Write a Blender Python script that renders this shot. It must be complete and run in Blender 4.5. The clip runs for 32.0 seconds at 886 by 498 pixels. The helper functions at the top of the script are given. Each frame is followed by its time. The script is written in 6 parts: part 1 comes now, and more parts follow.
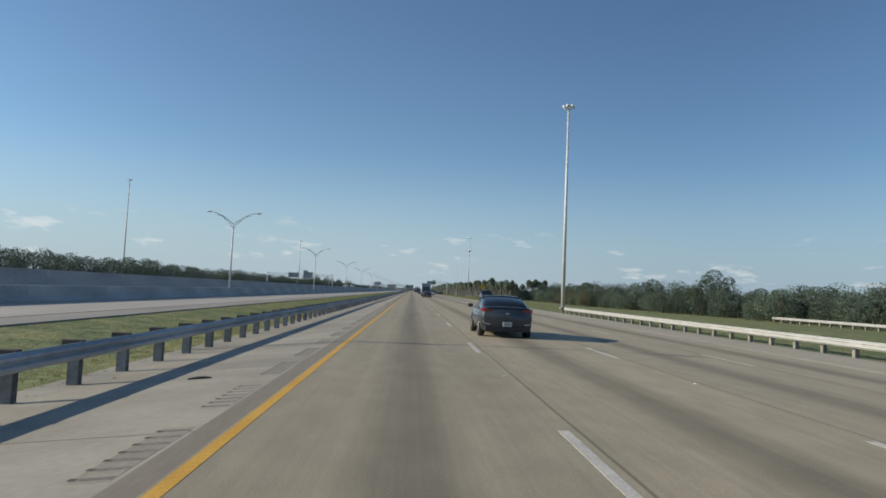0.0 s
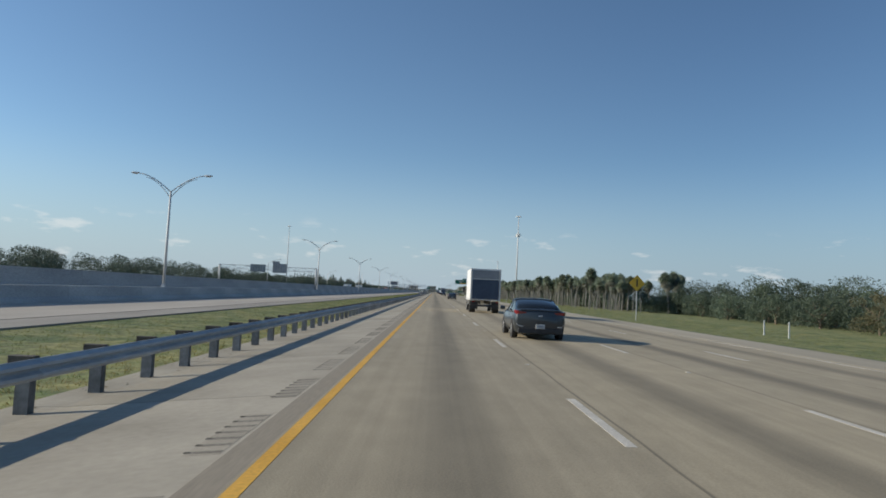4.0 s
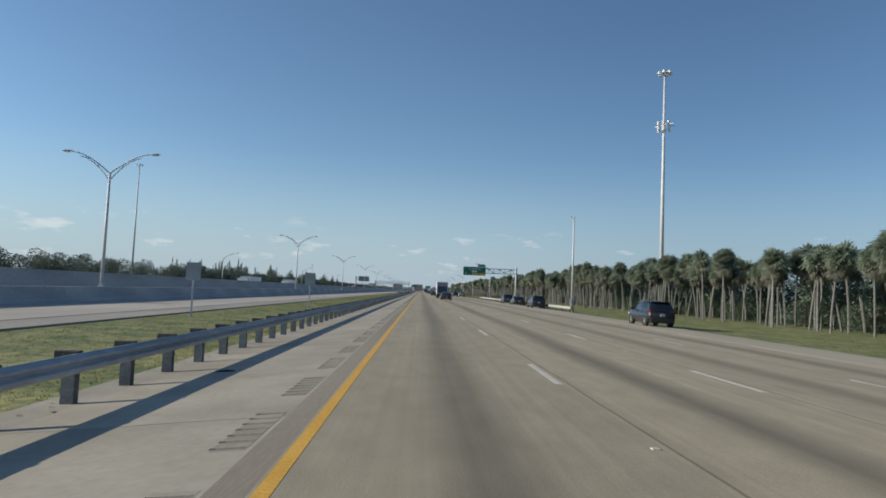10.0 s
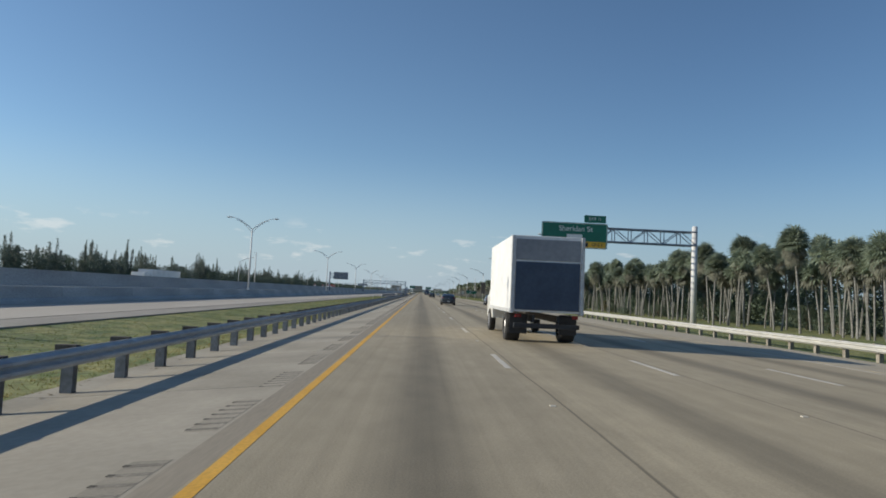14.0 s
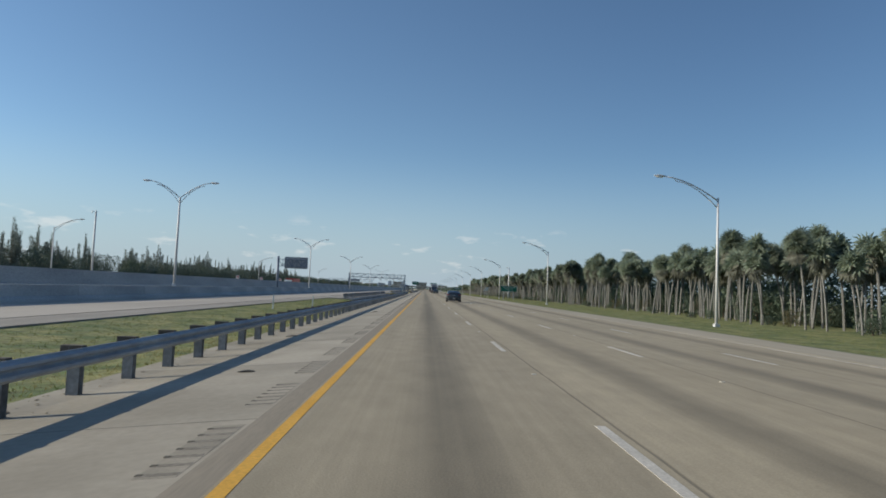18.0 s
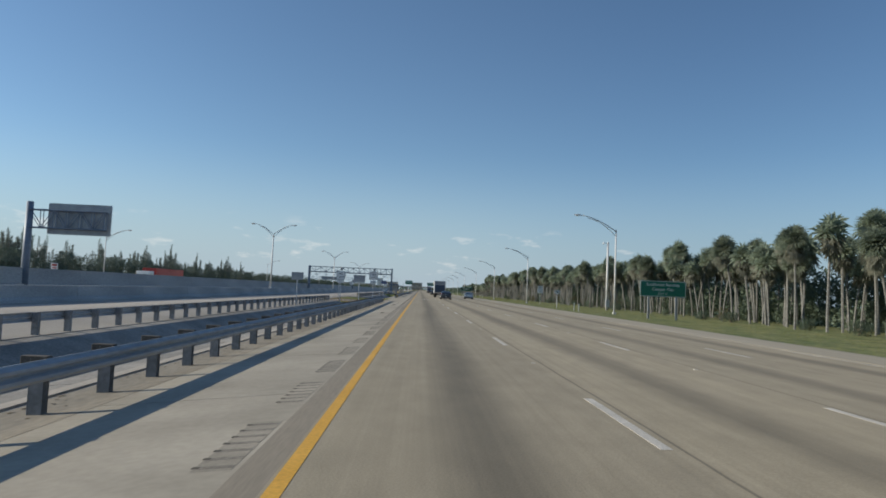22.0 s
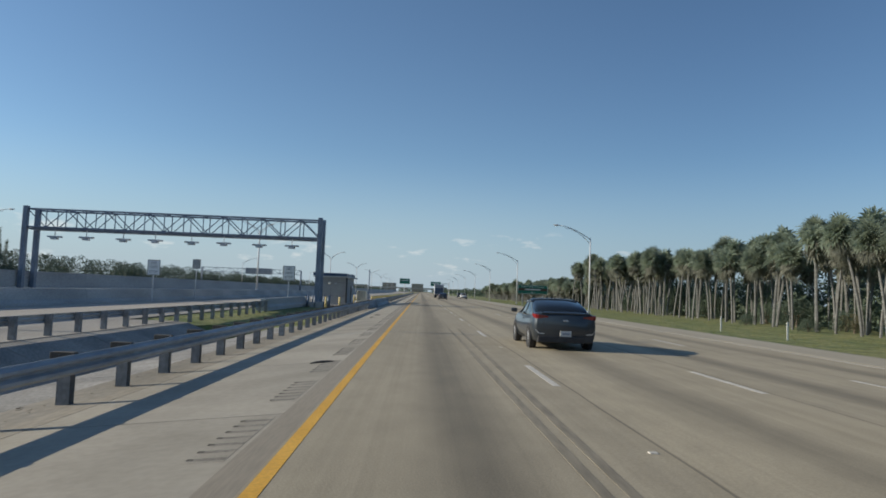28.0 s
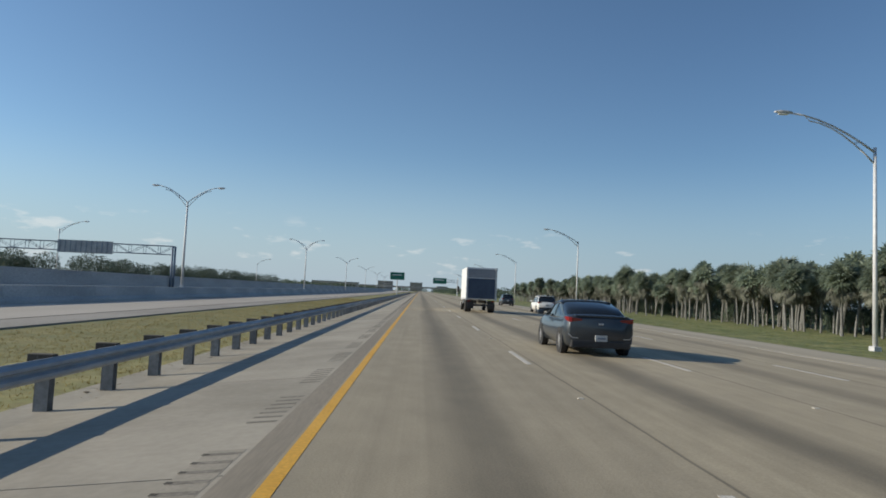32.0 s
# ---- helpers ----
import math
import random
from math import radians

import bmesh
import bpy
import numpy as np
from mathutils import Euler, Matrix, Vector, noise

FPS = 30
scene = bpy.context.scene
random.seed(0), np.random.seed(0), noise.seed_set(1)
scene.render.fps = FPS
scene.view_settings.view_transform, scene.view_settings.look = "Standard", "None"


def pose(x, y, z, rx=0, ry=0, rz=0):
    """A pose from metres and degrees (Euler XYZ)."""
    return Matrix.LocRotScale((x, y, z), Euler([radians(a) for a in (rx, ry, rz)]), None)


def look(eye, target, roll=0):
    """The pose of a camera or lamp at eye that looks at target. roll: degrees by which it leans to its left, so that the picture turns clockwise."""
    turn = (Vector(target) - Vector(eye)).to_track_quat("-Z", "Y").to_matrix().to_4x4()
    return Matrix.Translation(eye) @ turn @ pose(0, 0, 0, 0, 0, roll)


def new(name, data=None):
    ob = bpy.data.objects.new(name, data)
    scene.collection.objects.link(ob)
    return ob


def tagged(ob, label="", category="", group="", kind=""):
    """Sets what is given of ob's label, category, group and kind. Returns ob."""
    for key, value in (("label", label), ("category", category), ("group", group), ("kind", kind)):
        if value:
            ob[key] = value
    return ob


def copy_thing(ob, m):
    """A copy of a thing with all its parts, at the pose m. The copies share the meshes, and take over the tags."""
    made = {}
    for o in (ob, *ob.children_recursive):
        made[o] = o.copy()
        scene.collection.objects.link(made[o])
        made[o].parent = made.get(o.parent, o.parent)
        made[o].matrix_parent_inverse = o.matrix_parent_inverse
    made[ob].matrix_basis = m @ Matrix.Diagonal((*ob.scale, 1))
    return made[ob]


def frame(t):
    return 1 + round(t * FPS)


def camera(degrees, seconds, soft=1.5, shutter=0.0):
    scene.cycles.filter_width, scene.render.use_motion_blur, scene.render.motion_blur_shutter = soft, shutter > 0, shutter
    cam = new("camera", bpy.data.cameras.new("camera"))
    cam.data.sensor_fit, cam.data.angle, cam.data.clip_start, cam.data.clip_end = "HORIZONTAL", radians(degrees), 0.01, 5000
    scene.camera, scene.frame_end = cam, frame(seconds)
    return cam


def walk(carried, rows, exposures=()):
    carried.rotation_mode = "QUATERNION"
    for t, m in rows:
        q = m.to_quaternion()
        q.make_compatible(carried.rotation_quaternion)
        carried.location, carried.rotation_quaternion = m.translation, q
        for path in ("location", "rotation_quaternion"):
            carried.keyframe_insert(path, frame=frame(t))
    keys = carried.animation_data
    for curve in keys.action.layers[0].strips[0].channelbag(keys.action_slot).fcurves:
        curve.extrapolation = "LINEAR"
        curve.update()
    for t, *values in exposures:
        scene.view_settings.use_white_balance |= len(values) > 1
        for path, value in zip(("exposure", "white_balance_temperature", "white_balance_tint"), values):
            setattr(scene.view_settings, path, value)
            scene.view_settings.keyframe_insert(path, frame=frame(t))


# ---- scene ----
# One straight motorway: x across (0 = yellow edge line), y along the drive, z up.
# ---- camera ----
cam = camera(69.8, 32.0, soft=1.75)
PATH = [
    (0.0, pose(1.792, 0.000, 1.546, 93.835, -2.421, -2.792)),
    (0.5, pose(1.781, 14.953, 1.544, 93.703, -2.444, -2.386)),
    (1.0, pose(1.723, 29.839, 1.545, 93.667, -2.865, -1.991)),
    (1.5, pose(1.644, 44.434, 1.545, 93.695, -2.936, -1.890)),
    (2.0, pose(1.672, 58.637, 1.554, 93.706, -2.691, -1.791)),
    (2.5, pose(1.669, 74.007, 1.545, 93.718, -2.887, -1.386)),
    (3.0, pose(1.647, 89.039, 1.557, 93.787, -2.877, -1.039)),
    (3.5, pose(1.560, 103.660, 1.544, 93.792, -2.803, -0.859)),
    (4.0, pose(1.429, 119.375, 1.558, 93.879, -2.678, -0.769)),
    (4.5, pose(1.272, 134.101, 1.547, 93.799, -2.805, -0.671)),
    (6.5, pose(1.113, 192.982, 1.540, 93.891, -2.434, -1.883)),
    (7.0, pose(1.103, 209.551, 1.540, 93.878, -2.288, -1.964)),
    (7.5, pose(1.109, 225.056, 1.545, 93.857, -2.091, -1.820)),
    (8.0, pose(1.053, 239.263, 1.536, 93.784, -2.060, -1.692)),
    (8.5, pose(1.032, 253.926, 1.544, 93.743, -2.418, -1.704)),
    (9.0, pose(1.033, 268.903, 1.538, 93.778, -2.306, -1.816)),
    (9.5, pose(1.085, 283.435, 1.546, 93.861, -2.386, -1.978)),
    (10.0, pose(1.110, 297.944, 1.546, 93.813, -2.353, -1.996)),
    (10.5, pose(1.207, 312.466, 1.546, 93.741, -2.198, -1.976)),
    (11.0, pose(1.241, 327.003, 1.544, 93.713, -2.252, -1.870)),
    (11.5, pose(1.262, 342.560, 1.543, 93.593, -2.449, -1.860)),
    (12.0, pose(1.330, 357.943, 1.551, 93.757, -2.372, -2.013)),
    (12.5, pose(1.334, 372.785, 1.544, 93.808, -2.486, -2.189)),
    (13.0, pose(1.427, 387.855, 1.529, 93.814, -2.363, -2.200)),
    (13.5, pose(1.645, 402.878, 1.547, 93.982, -2.393, -2.160)),
    (15.5, pose(1.557, 460.875, 1.548, 93.821, -3.154, -1.509)),
    (16.0, pose(1.488, 476.631, 1.542, 93.704, -2.926, -1.710)),
    (16.5, pose(1.485, 491.931, 1.545, 93.753, -2.539, -1.717)),
    (17.0, pose(1.502, 506.836, 1.549, 93.716, -2.416, -1.618)),
    (17.5, pose(1.500, 521.293, 1.545, 93.718, -2.312, -1.589)),
    (18.0, pose(1.443, 536.147, 1.554, 93.676, -2.383, -1.650)),
    (18.5, pose(1.414, 551.034, 1.544, 93.697, -2.410, -1.596)),
    (19.0, pose(1.334, 566.185, 1.553, 93.801, -2.311, -1.599)),
    (19.5, pose(1.244, 580.713, 1.544, 93.735, -2.323, -1.547)),
    (20.0, pose(1.160, 595.220, 1.541, 93.671, -2.485, -1.281)),
    (20.5, pose(1.024, 610.992, 1.546, 93.672, -2.499, -1.373)),
    (21.0, pose(1.026, 625.885, 1.546, 93.727, -2.616, -1.551)),
    (21.5, pose(1.052, 640.828, 1.544, 93.713, -2.458, -1.825)),
    (22.0, pose(1.017, 656.158, 1.534, 93.753, -2.362, -2.070)),
    (22.5, pose(1.072, 671.025, 1.547, 93.781, -2.207, -2.098)),
    (23.0, pose(1.116, 685.716, 1.544, 93.734, -2.305, -2.027)),
    (23.5, pose(1.110, 700.669, 1.545, 93.838, -2.312, -2.114)),
    (24.0, pose(1.153, 715.470, 1.539, 93.883, -2.417, -2.064)),
    (24.5, pose(1.179, 730.415, 1.546, 93.875, -2.233, -1.930)),
    (25.0, pose(1.180, 745.086, 1.551, 93.802, -2.451, -1.912)),
    (25.5, pose(1.200, 760.032, 1.553, 93.826, -2.450, -1.877)),
    (27.5, pose(1.228, 819.762, 1.549, 93.886, -2.407, -1.972)),
    (28.0, pose(1.203, 834.556, 1.542, 93.908, -2.208, -1.983)),
    (28.5, pose(1.185, 848.975, 1.545, 93.836, -2.264, -1.948)),
    (29.0, pose(1.197, 863.471, 1.541, 93.851, -2.123, -1.783)),
    (29.5, pose(1.132, 878.612, 1.548, 93.871, -2.235, -1.849)),
    (30.0, pose(1.158, 893.581, 1.549, 93.749, -2.548, -1.906)),
    (30.5, pose(1.100, 908.709, 1.546, 93.844, -2.521, -2.013)),
    (31.0, pose(1.099, 923.656, 1.532, 93.733, -2.515, -2.038)),
    (31.5, pose(1.098, 938.425, 1.545, 93.774, -2.524, -1.916)),
    (32.0, pose(1.083, 953.194, 1.540, 93.852, -2.541, -2.079)),
]
walk(cam, PATH)
scene.view_settings.exposure = 0.155

# ---- sky and sun ----
SUN_EL = radians(21.0)
world = bpy.data.worlds.new("sky")
scene.world = world
world.use_nodes = True
wn, wl = world.node_tree.nodes, world.node_tree.links
sky = wn.new("ShaderNodeTexSky")
sky.sky_type = "NISHITA"
sky.sun_disc = False
sky.sun_elevation = SUN_EL
sky.sun_rotation = radians(-90)
sky.air_density, sky.dust_density, sky.ozone_density = 1.0, 0.15, 2.6
wtc = wn.new("ShaderNodeTexCoord")
wsep = wn.new("ShaderNodeSeparateXYZ")
wl.new(wtc.outputs["Generated"], wsep.inputs[0])
# small fair-weather clouds low over the horizon
wmap = wn.new("ShaderNodeMapping")
wmap.inputs["Scale"].default_value = (8.0, 8.0, 30.0)
wl.new(wtc.outputs["Generated"], wmap.inputs[0])
cnoise = wn.new("ShaderNodeTexNoise")
cnoise.inputs["Scale"].default_value = 1.7
cnoise.inputs["Detail"].default_value = 8.0
cnoise.inputs["Roughness"].default_value = 0.58
wl.new(wmap.outputs[0], cnoise.inputs["Vector"])
cramp = wn.new("ShaderNodeValToRGB")
cramp.color_ramp.elements[0].position = 0.585
cramp.color_ramp.elements[1].position = 0.69
wl.new(cnoise.outputs["Fac"], cramp.inputs[0])
band = wn.new("ShaderNodeValToRGB")
band.color_ramp.interpolation = "EASE"
be = band.color_ramp.elements
be[0].position, be[0].color = 0.012, (0.25, 0.25, 0.25, 1)
be[1].position, be[1].color = 0.034, (1, 1, 1, 1)
for pos, v in ((0.075, 0.8), (0.112, 0.0)):
    e = be.new(pos)
    e.color = (v, v, v, 1)
wl.new(wsep.outputs["Z"], band.inputs[0])
cmul = wn.new("ShaderNodeMath")
cmul.operation = "MULTIPLY"
wl.new(cramp.outputs[0], cmul.inputs[0])
wl.new(band.outputs[0], cmul.inputs[1])
cmul2 = wn.new("ShaderNodeMath")
cmul2.operation = "MULTIPLY"
cmul2.inputs[1].default_value = 0.42
wl.new(cmul.outputs[0], cmul2.inputs[0])
cmix = wn.new("ShaderNodeMixRGB")
cmix.inputs[2].default_value = (8.2, 7.9, 7.5, 1)
wl.new(cmul2.outputs[0], cmix.inputs[0])
tint = wn.new("ShaderNodeMixRGB")
tint.blend_type = "MULTIPLY"
tint.inputs[0].default_value = 1.0
tint.inputs[2].default_value = (0.91, 1.0, 1.05, 1)
away = wn.new("ShaderNodeMapRange")
away.interpolation_type = "SMOOTHSTEP"
away.inputs[1].default_value, away.inputs[2].default_value = 0.1, 0.8
away.inputs[3].default_value, away.inputs[4].default_value = 1.0, 0.9
wl.new(wsep.outputs["X"], away.inputs[0])
dim = wn.new("ShaderNodeMixRGB")
dim.blend_type = "MULTIPLY"
dim.inputs[0].default_value = 1.0
wl.new(sky.outputs[0], dim.inputs[1])
wl.new(away.outputs[0], dim.inputs[2])
wl.new(dim.outputs[0], tint.inputs[1])
haze = wn.new("ShaderNodeMixRGB")
haze.inputs[2].default_value = (3.3, 4.22, 5.12, 1)
hf = wn.new("ShaderNodeMapRange")
hf.interpolation_type = "SMOOTHSTEP"
hf.inputs[1].default_value, hf.inputs[2].default_value = -0.02, 0.22
hf.inputs[3].default_value, hf.inputs[4].default_value = 0.9, 0.0
wl.new(wsep.outputs["Z"], hf.inputs[0])
wl.new(hf.outputs[0], haze.inputs[0])
wl.new(tint.outputs[0], haze.inputs[1])
# the sky pales less on the side away from the sun
clear = wn.new("ShaderNodeMapRange")
clear.interpolation_type = "SMOOTHSTEP"
clear.inputs[1].default_value, clear.inputs[2].default_value = -0.1, 0.5
wl.new(wsep.outputs["X"], clear.inputs[0])
deep = wn.new("ShaderNodeMixRGB")
deep.blend_type = "MULTIPLY"
deep.inputs[2].default_value = (0.8, 0.84, 0.88, 1)
wl.new(clear.outputs[0], deep.inputs[0])
wl.new(haze.outputs[0], deep.inputs[1])
wl.new(deep.outputs[0], cmix.inputs[1])
wl.new(cmix.outputs[0], wn["Background"].inputs[0])
wn["Background"].inputs[1].default_value = 0.105

sun = new("sun", bpy.data.lights.new("sun", "SUN"))
sun.data.energy = 4.6
sun.data.angle = radians(0.55)
sun.data.color = (1.0, 0.905, 0.735)
sun.matrix_world = look((-math.cos(SUN_EL) * 50, 0.6, math.sin(SUN_EL) * 50), (0, 0, 0))


# ---- materials ----
def surf(name, c1, c2, scale=4.0, rough=0.8, metal=0.0, bump=0.0, stretch=(1, 1, 1), fine=40.0, fine_amt=0.25, spread=0.0, coat=0.0, emit=0.0):
    """Two-tone surface with a broad and a fine variation, and a fine relief."""
    m = bpy.data.materials.new(name)
    m.use_nodes = True
    n, l = m.node_tree.nodes, m.node_tree.links
    b = n["Principled BSDF"]
    tc = n.new("ShaderNodeTexCoord")
    mp = n.new("ShaderNodeMapping")
    mp.inputs["Scale"].default_value = stretch
    l.new(tc.outputs["Object"], mp.inputs[0])
    if spread:
        oi = n.new("ShaderNodeObjectInfo")
        ml = n.new("ShaderNodeMath")
        ml.operation = "MULTIPLY"
        ml.inputs[1].default_value = 37.0
        l.new(oi.outputs["Random"], ml.inputs[0])
        l.new(ml.outputs[0], mp.inputs["Location"])
    big = n.new("ShaderNodeTexNoise")
    big.inputs["Scale"].default_value = scale
    big.inputs["Detail"].default_value = 5.0
    l.new(mp.outputs[0], big.inputs["Vector"])
    sm = n.new("ShaderNodeTexNoise")
    sm.inputs["Scale"].default_value = fine
    sm.inputs["Detail"].default_value = 3.0
    l.new(mp.outputs[0], sm.inputs["Vector"])
    mx = n.new("ShaderNodeMixRGB")
    mx.inputs[1].default_value = (*c1, 1)
    mx.inputs[2].default_value = (*c2, 1)
    rp = n.new("ShaderNodeMapRange")
    rp.inputs[1].default_value, rp.inputs[2].default_value = 0.35, 0.65
    l.new(big.outputs["Fac"], rp.inputs[0])
    l.new(rp.outputs[0], mx.inputs[0])
    val = n.new("ShaderNodeMapRange")
    val.inputs[1].default_value, val.inputs[2].default_value = 0.3, 0.7
    val.inputs[3].default_value, val.inputs[4].default_value = 1 - fine_amt, 1 + fine_amt
    l.new(sm.outputs["Fac"], val.inputs[0])
    mul = n.new("ShaderNodeMixRGB")
    mul.blend_type = "MULTIPLY"
    mul.inputs[0].default_value = 1.0
    l.new(mx.outputs[0], mul.inputs[1])
    l.new(val.outputs[0], mul.inputs[2])
    last = mul
    if spread:
        sv = n.new("ShaderNodeMapRange")
        sv.inputs[3].default_value, sv.inputs[4].default_value = 1 - spread, 1 + spread
        l.new(oi.outputs["Random"], sv.inputs[0])
        m2 = n.new("ShaderNodeMixRGB")
        m2.blend_type = "MULTIPLY"
        m2.inputs[0].default_value = 1.0
        l.new(last.outputs[0], m2.inputs[1])
        l.new(sv.outputs[0], m2.inputs[2])
        last = m2
    l.new(last.outputs[0], b.inputs["Base Color"])
    b.inputs["Roughness"].default_value = rough
    b.inputs["Metallic"].default_value = metal
    b.inputs["Coat Weight"].default_value = coat
    b.inputs["Coat Roughness"].default_value = 0.06
    if emit:
        b.inputs["Emission Color"].default_value = (*c1, 1)
        b.inputs["Emission Strength"].default_value = emit
    if bump:
        bp = n.new("ShaderNodeBump")
        bp.inputs["Strength"].default_value = bump
        bp.inputs["Distance"].default_value = 0.02
        l.new(sm.outputs["Fac"], bp.inputs["Height"])
        l.new(bp.outputs[0], b.inputs["Normal"])
    return m


def road_surface():
    """Worn grey-brown pavement: oil-dark lane centres, seams beside the lane lines, long streaks and fine aggregate."""
    m = bpy.data.materials.new("worn_pavement")
    m.use_nodes = True
    n, l = m.node_tree.nodes, m.node_tree.links
    b = n["Principled BSDF"]
    tc = n.new("ShaderNodeTexCoord")
    sp = n.new("ShaderNodeSeparateXYZ")
    l.new(tc.outputs["Object"], sp.inputs[0])

    def math_node(op, a, c=None, d=None):
        k = n.new("ShaderNodeMath")
        k.operation = op
        for i, v in enumerate((a, c, d)):
            if v is None:
                continue
            if isinstance(v, (int, float)):
                k.inputs[i].default_value = v
            else:
                l.new(v, k.inputs[i])
        return k.outputs[0]

    def noise_at(scale, stretch, detail=4.0):
        mp = n.new("ShaderNodeMapping")
        mp.inputs["Scale"].default_value = stretch
        l.new(tc.outputs["Object"], mp.inputs[0])
        k = n.new("ShaderNodeTexNoise")
        k.inputs["Scale"].default_value = scale
        k.inputs["Detail"].default_value = detail
        l.new(mp.outputs[0], k.inputs["Vector"])
        return k.outputs["Fac"]

    wob = noise_at(1.0, (0.0, 0.05, 1), 2.0)
    xx = math_node("ADD", sp.outputs["X"], math_node("MULTIPLY", math_node("SUBTRACT", wob, 0.5), 0.5))
    lane = math_node("MODULO", math_node("ADD", xx, 36.3), 3.63)
    off = math_node("ABSOLUTE", math_node("SUBTRACT", lane, 1.8))
    centre = n.new("ShaderNodeMapRange")
    centre.interpolation_type = "SMOOTHSTEP"
    centre.inputs[1].default_value, centre.inputs[2].default_value = 0.75, 0.05
    l.new(off, centre.inputs[0])
    patchy = noise_at(1.0, (0.5, 0.02, 1), 4.0)
    oil = math_node("MULTIPLY", centre.outputs[0], math_node("MULTIPLY_ADD", patchy, 1.0, 0.14))
    seam_d = math_node("ABSOLUTE", math_node("SUBTRACT", math_node("MODULO", math_node("ADD", math_node("ADD", sp.outputs["X"], math_node("MULTIPLY", math_node("SUBTRACT", noise_at(1.0, (0.2, 0.25, 1), 4.0), 0.5), 0.12)), 36.18), 3.63), 0.02))
    seam = n.new("ShaderNodeMapRange")
    seam.inputs[1].default_value, seam.inputs[2].default_value = 0.035, 0.008
    l.new(seam_d, seam.inputs[0])
    inner = math_node("GREATER_THAN", sp.outputs["X"], 1.0)
    streak = noise_at(1.0, (5.0, 0.03, 1), 5.0)
    blot = noise_at(1.0, (0.35, 0.12, 1), 5.0)
    grit = noise_at(45.0, (1, 1, 1), 2.0)
    mottle = noise_at(2.2, (1, 0.45, 1), 6.0)
    thin = noise_at(1.0, (14.0, 0.06, 1), 3.0)
    base = n.new("ShaderNodeMixRGB")
    base.inputs[1].default_value = (0.3, 0.255, 0.174, 1)
    base.inputs[2].default_value = (0.43, 0.367, 0.258, 1)
    l.new(math_node("MULTIPLY_ADD", streak, 0.9, math_node("MULTIPLY_ADD", blot, 0.9, -0.4)), base.inputs[0])
    dark = math_node("MULTIPLY_ADD", oil, -0.62, 1.0)
    dark = math_node("MULTIPLY", dark, math_node("MULTIPLY_ADD", math_node("MULTIPLY", seam.outputs[0], inner), -0.5, 1.0))
    dark = math_node("MULTIPLY", dark, math_node("MULTIPLY_ADD", grit, 0.5, 0.75))
    dark = math_node("MULTIPLY", dark, math_node("MULTIPLY_ADD", mottle, 0.44, 0.78))
    dark = math_node("MULTIPLY", dark, math_node("MULTIPLY_ADD", thin, 0.2, 0.9))
    mul = n.new("ShaderNodeMixRGB")
    mul.blend_type = "MULTIPLY"
    mul.inputs[0].default_value = 1.0
    inner_lane = n.new("ShaderNodeMapRange")
    inner_lane.inputs[1].default_value, inner_lane.inputs[2].default_value = 3.95, 3.45
    l.new(sp.outputs["X"], inner_lane.inputs[0])
    grey = n.new("ShaderNodeMixRGB")
    grey.blend_type = "MULTIPLY"
    grey.inputs[2].default_value = (0.87, 0.875, 0.89, 1)
    l.new(inner_lane.outputs[0], grey.inputs[0])
    l.new(base.outputs[0], grey.inputs[1])
    l.new(grey.outputs[0], mul.inputs[1])
    l.new(dark, mul.inputs[2])
    l.new(mul.outputs[0], b.inputs["Base Color"])
    b.inputs["Roughness"].default_value = 0.8
    bp = n.new("ShaderNodeBump")
    bp.inputs["Strength"].default_value = 0.25
    bp.inputs["Distance"].default_value = 0.01
    l.new(grit, bp.inputs["Height"])
    l.new(bp.outputs[0], b.inputs["Normal"])
    return m


M = {}
M["road"] = road_surface()
M["asphalt"] = surf("grey_asphalt", (0.25, 0.23, 0.2), (0.31, 0.285, 0.25), 0.4, 0.88, bump=0.3, stretch=(1, 0.3, 1), fine=50)
M["edge"] = surf("dark_edge_asphalt", (0.178, 0.156, 0.123), (0.222, 0.196, 0.156), 0.5, 0.88, bump=0.1, stretch=(1, 0.1, 1), fine=30, fine_amt=0.1)
M["slab"] = surf("pale_concrete", (0.25, 0.227, 0.182), (0.345, 0.315, 0.258), 0.45, 0.86, bump=0.12, fine=9, fine_amt=0.07, spread=0.05)
M["express"] = surf("express_concrete", (0.35, 0.315, 0.27), (0.43, 0.39, 0.335), 0.25, 0.85, bump=0.2, stretch=(1, 0.2, 1), fine=20, fine_amt=0.12)
M["joint"] = surf("joint_shadow", (0.08, 0.072, 0.062), (0.12, 0.108, 0.09), 2.0, 0.95)
M["wall"] = surf("weathered_wall_concrete", (0.34, 0.345, 0.345), (0.45, 0.452, 0.445), 0.35, 0.85, bump=0.2, stretch=(1, 0.5, 2.0), fine=9, fine_amt=0.16)
M["wall_far"] = surf("noise_wall_concrete", (0.32, 0.328, 0.335), (0.42, 0.428, 0.432), 0.2, 0.88, bump=0.2, stretch=(1, 0.4, 1.5), fine=6, fine_amt=0.14)
M["ditch"] = surf("stained_ditch_concrete", (0.2, 0.19, 0.172), (0.32, 0.302, 0.272), 0.5, 0.9, bump=0.3, fine=14, fine_amt=0.25, spread=0.12)
M["white"] = surf("white_road_paint", (0.47, 0.44, 0.38), (0.6, 0.565, 0.5), 2.0, 0.7, bump=0.2, fine=30, fine_amt=0.18)
M["yellow"] = surf("yellow_road_paint", (0.62, 0.33, 0.035), (0.7, 0.39, 0.055), 0.8, 0.7, bump=0.2, fine=22, fine_amt=0.14)
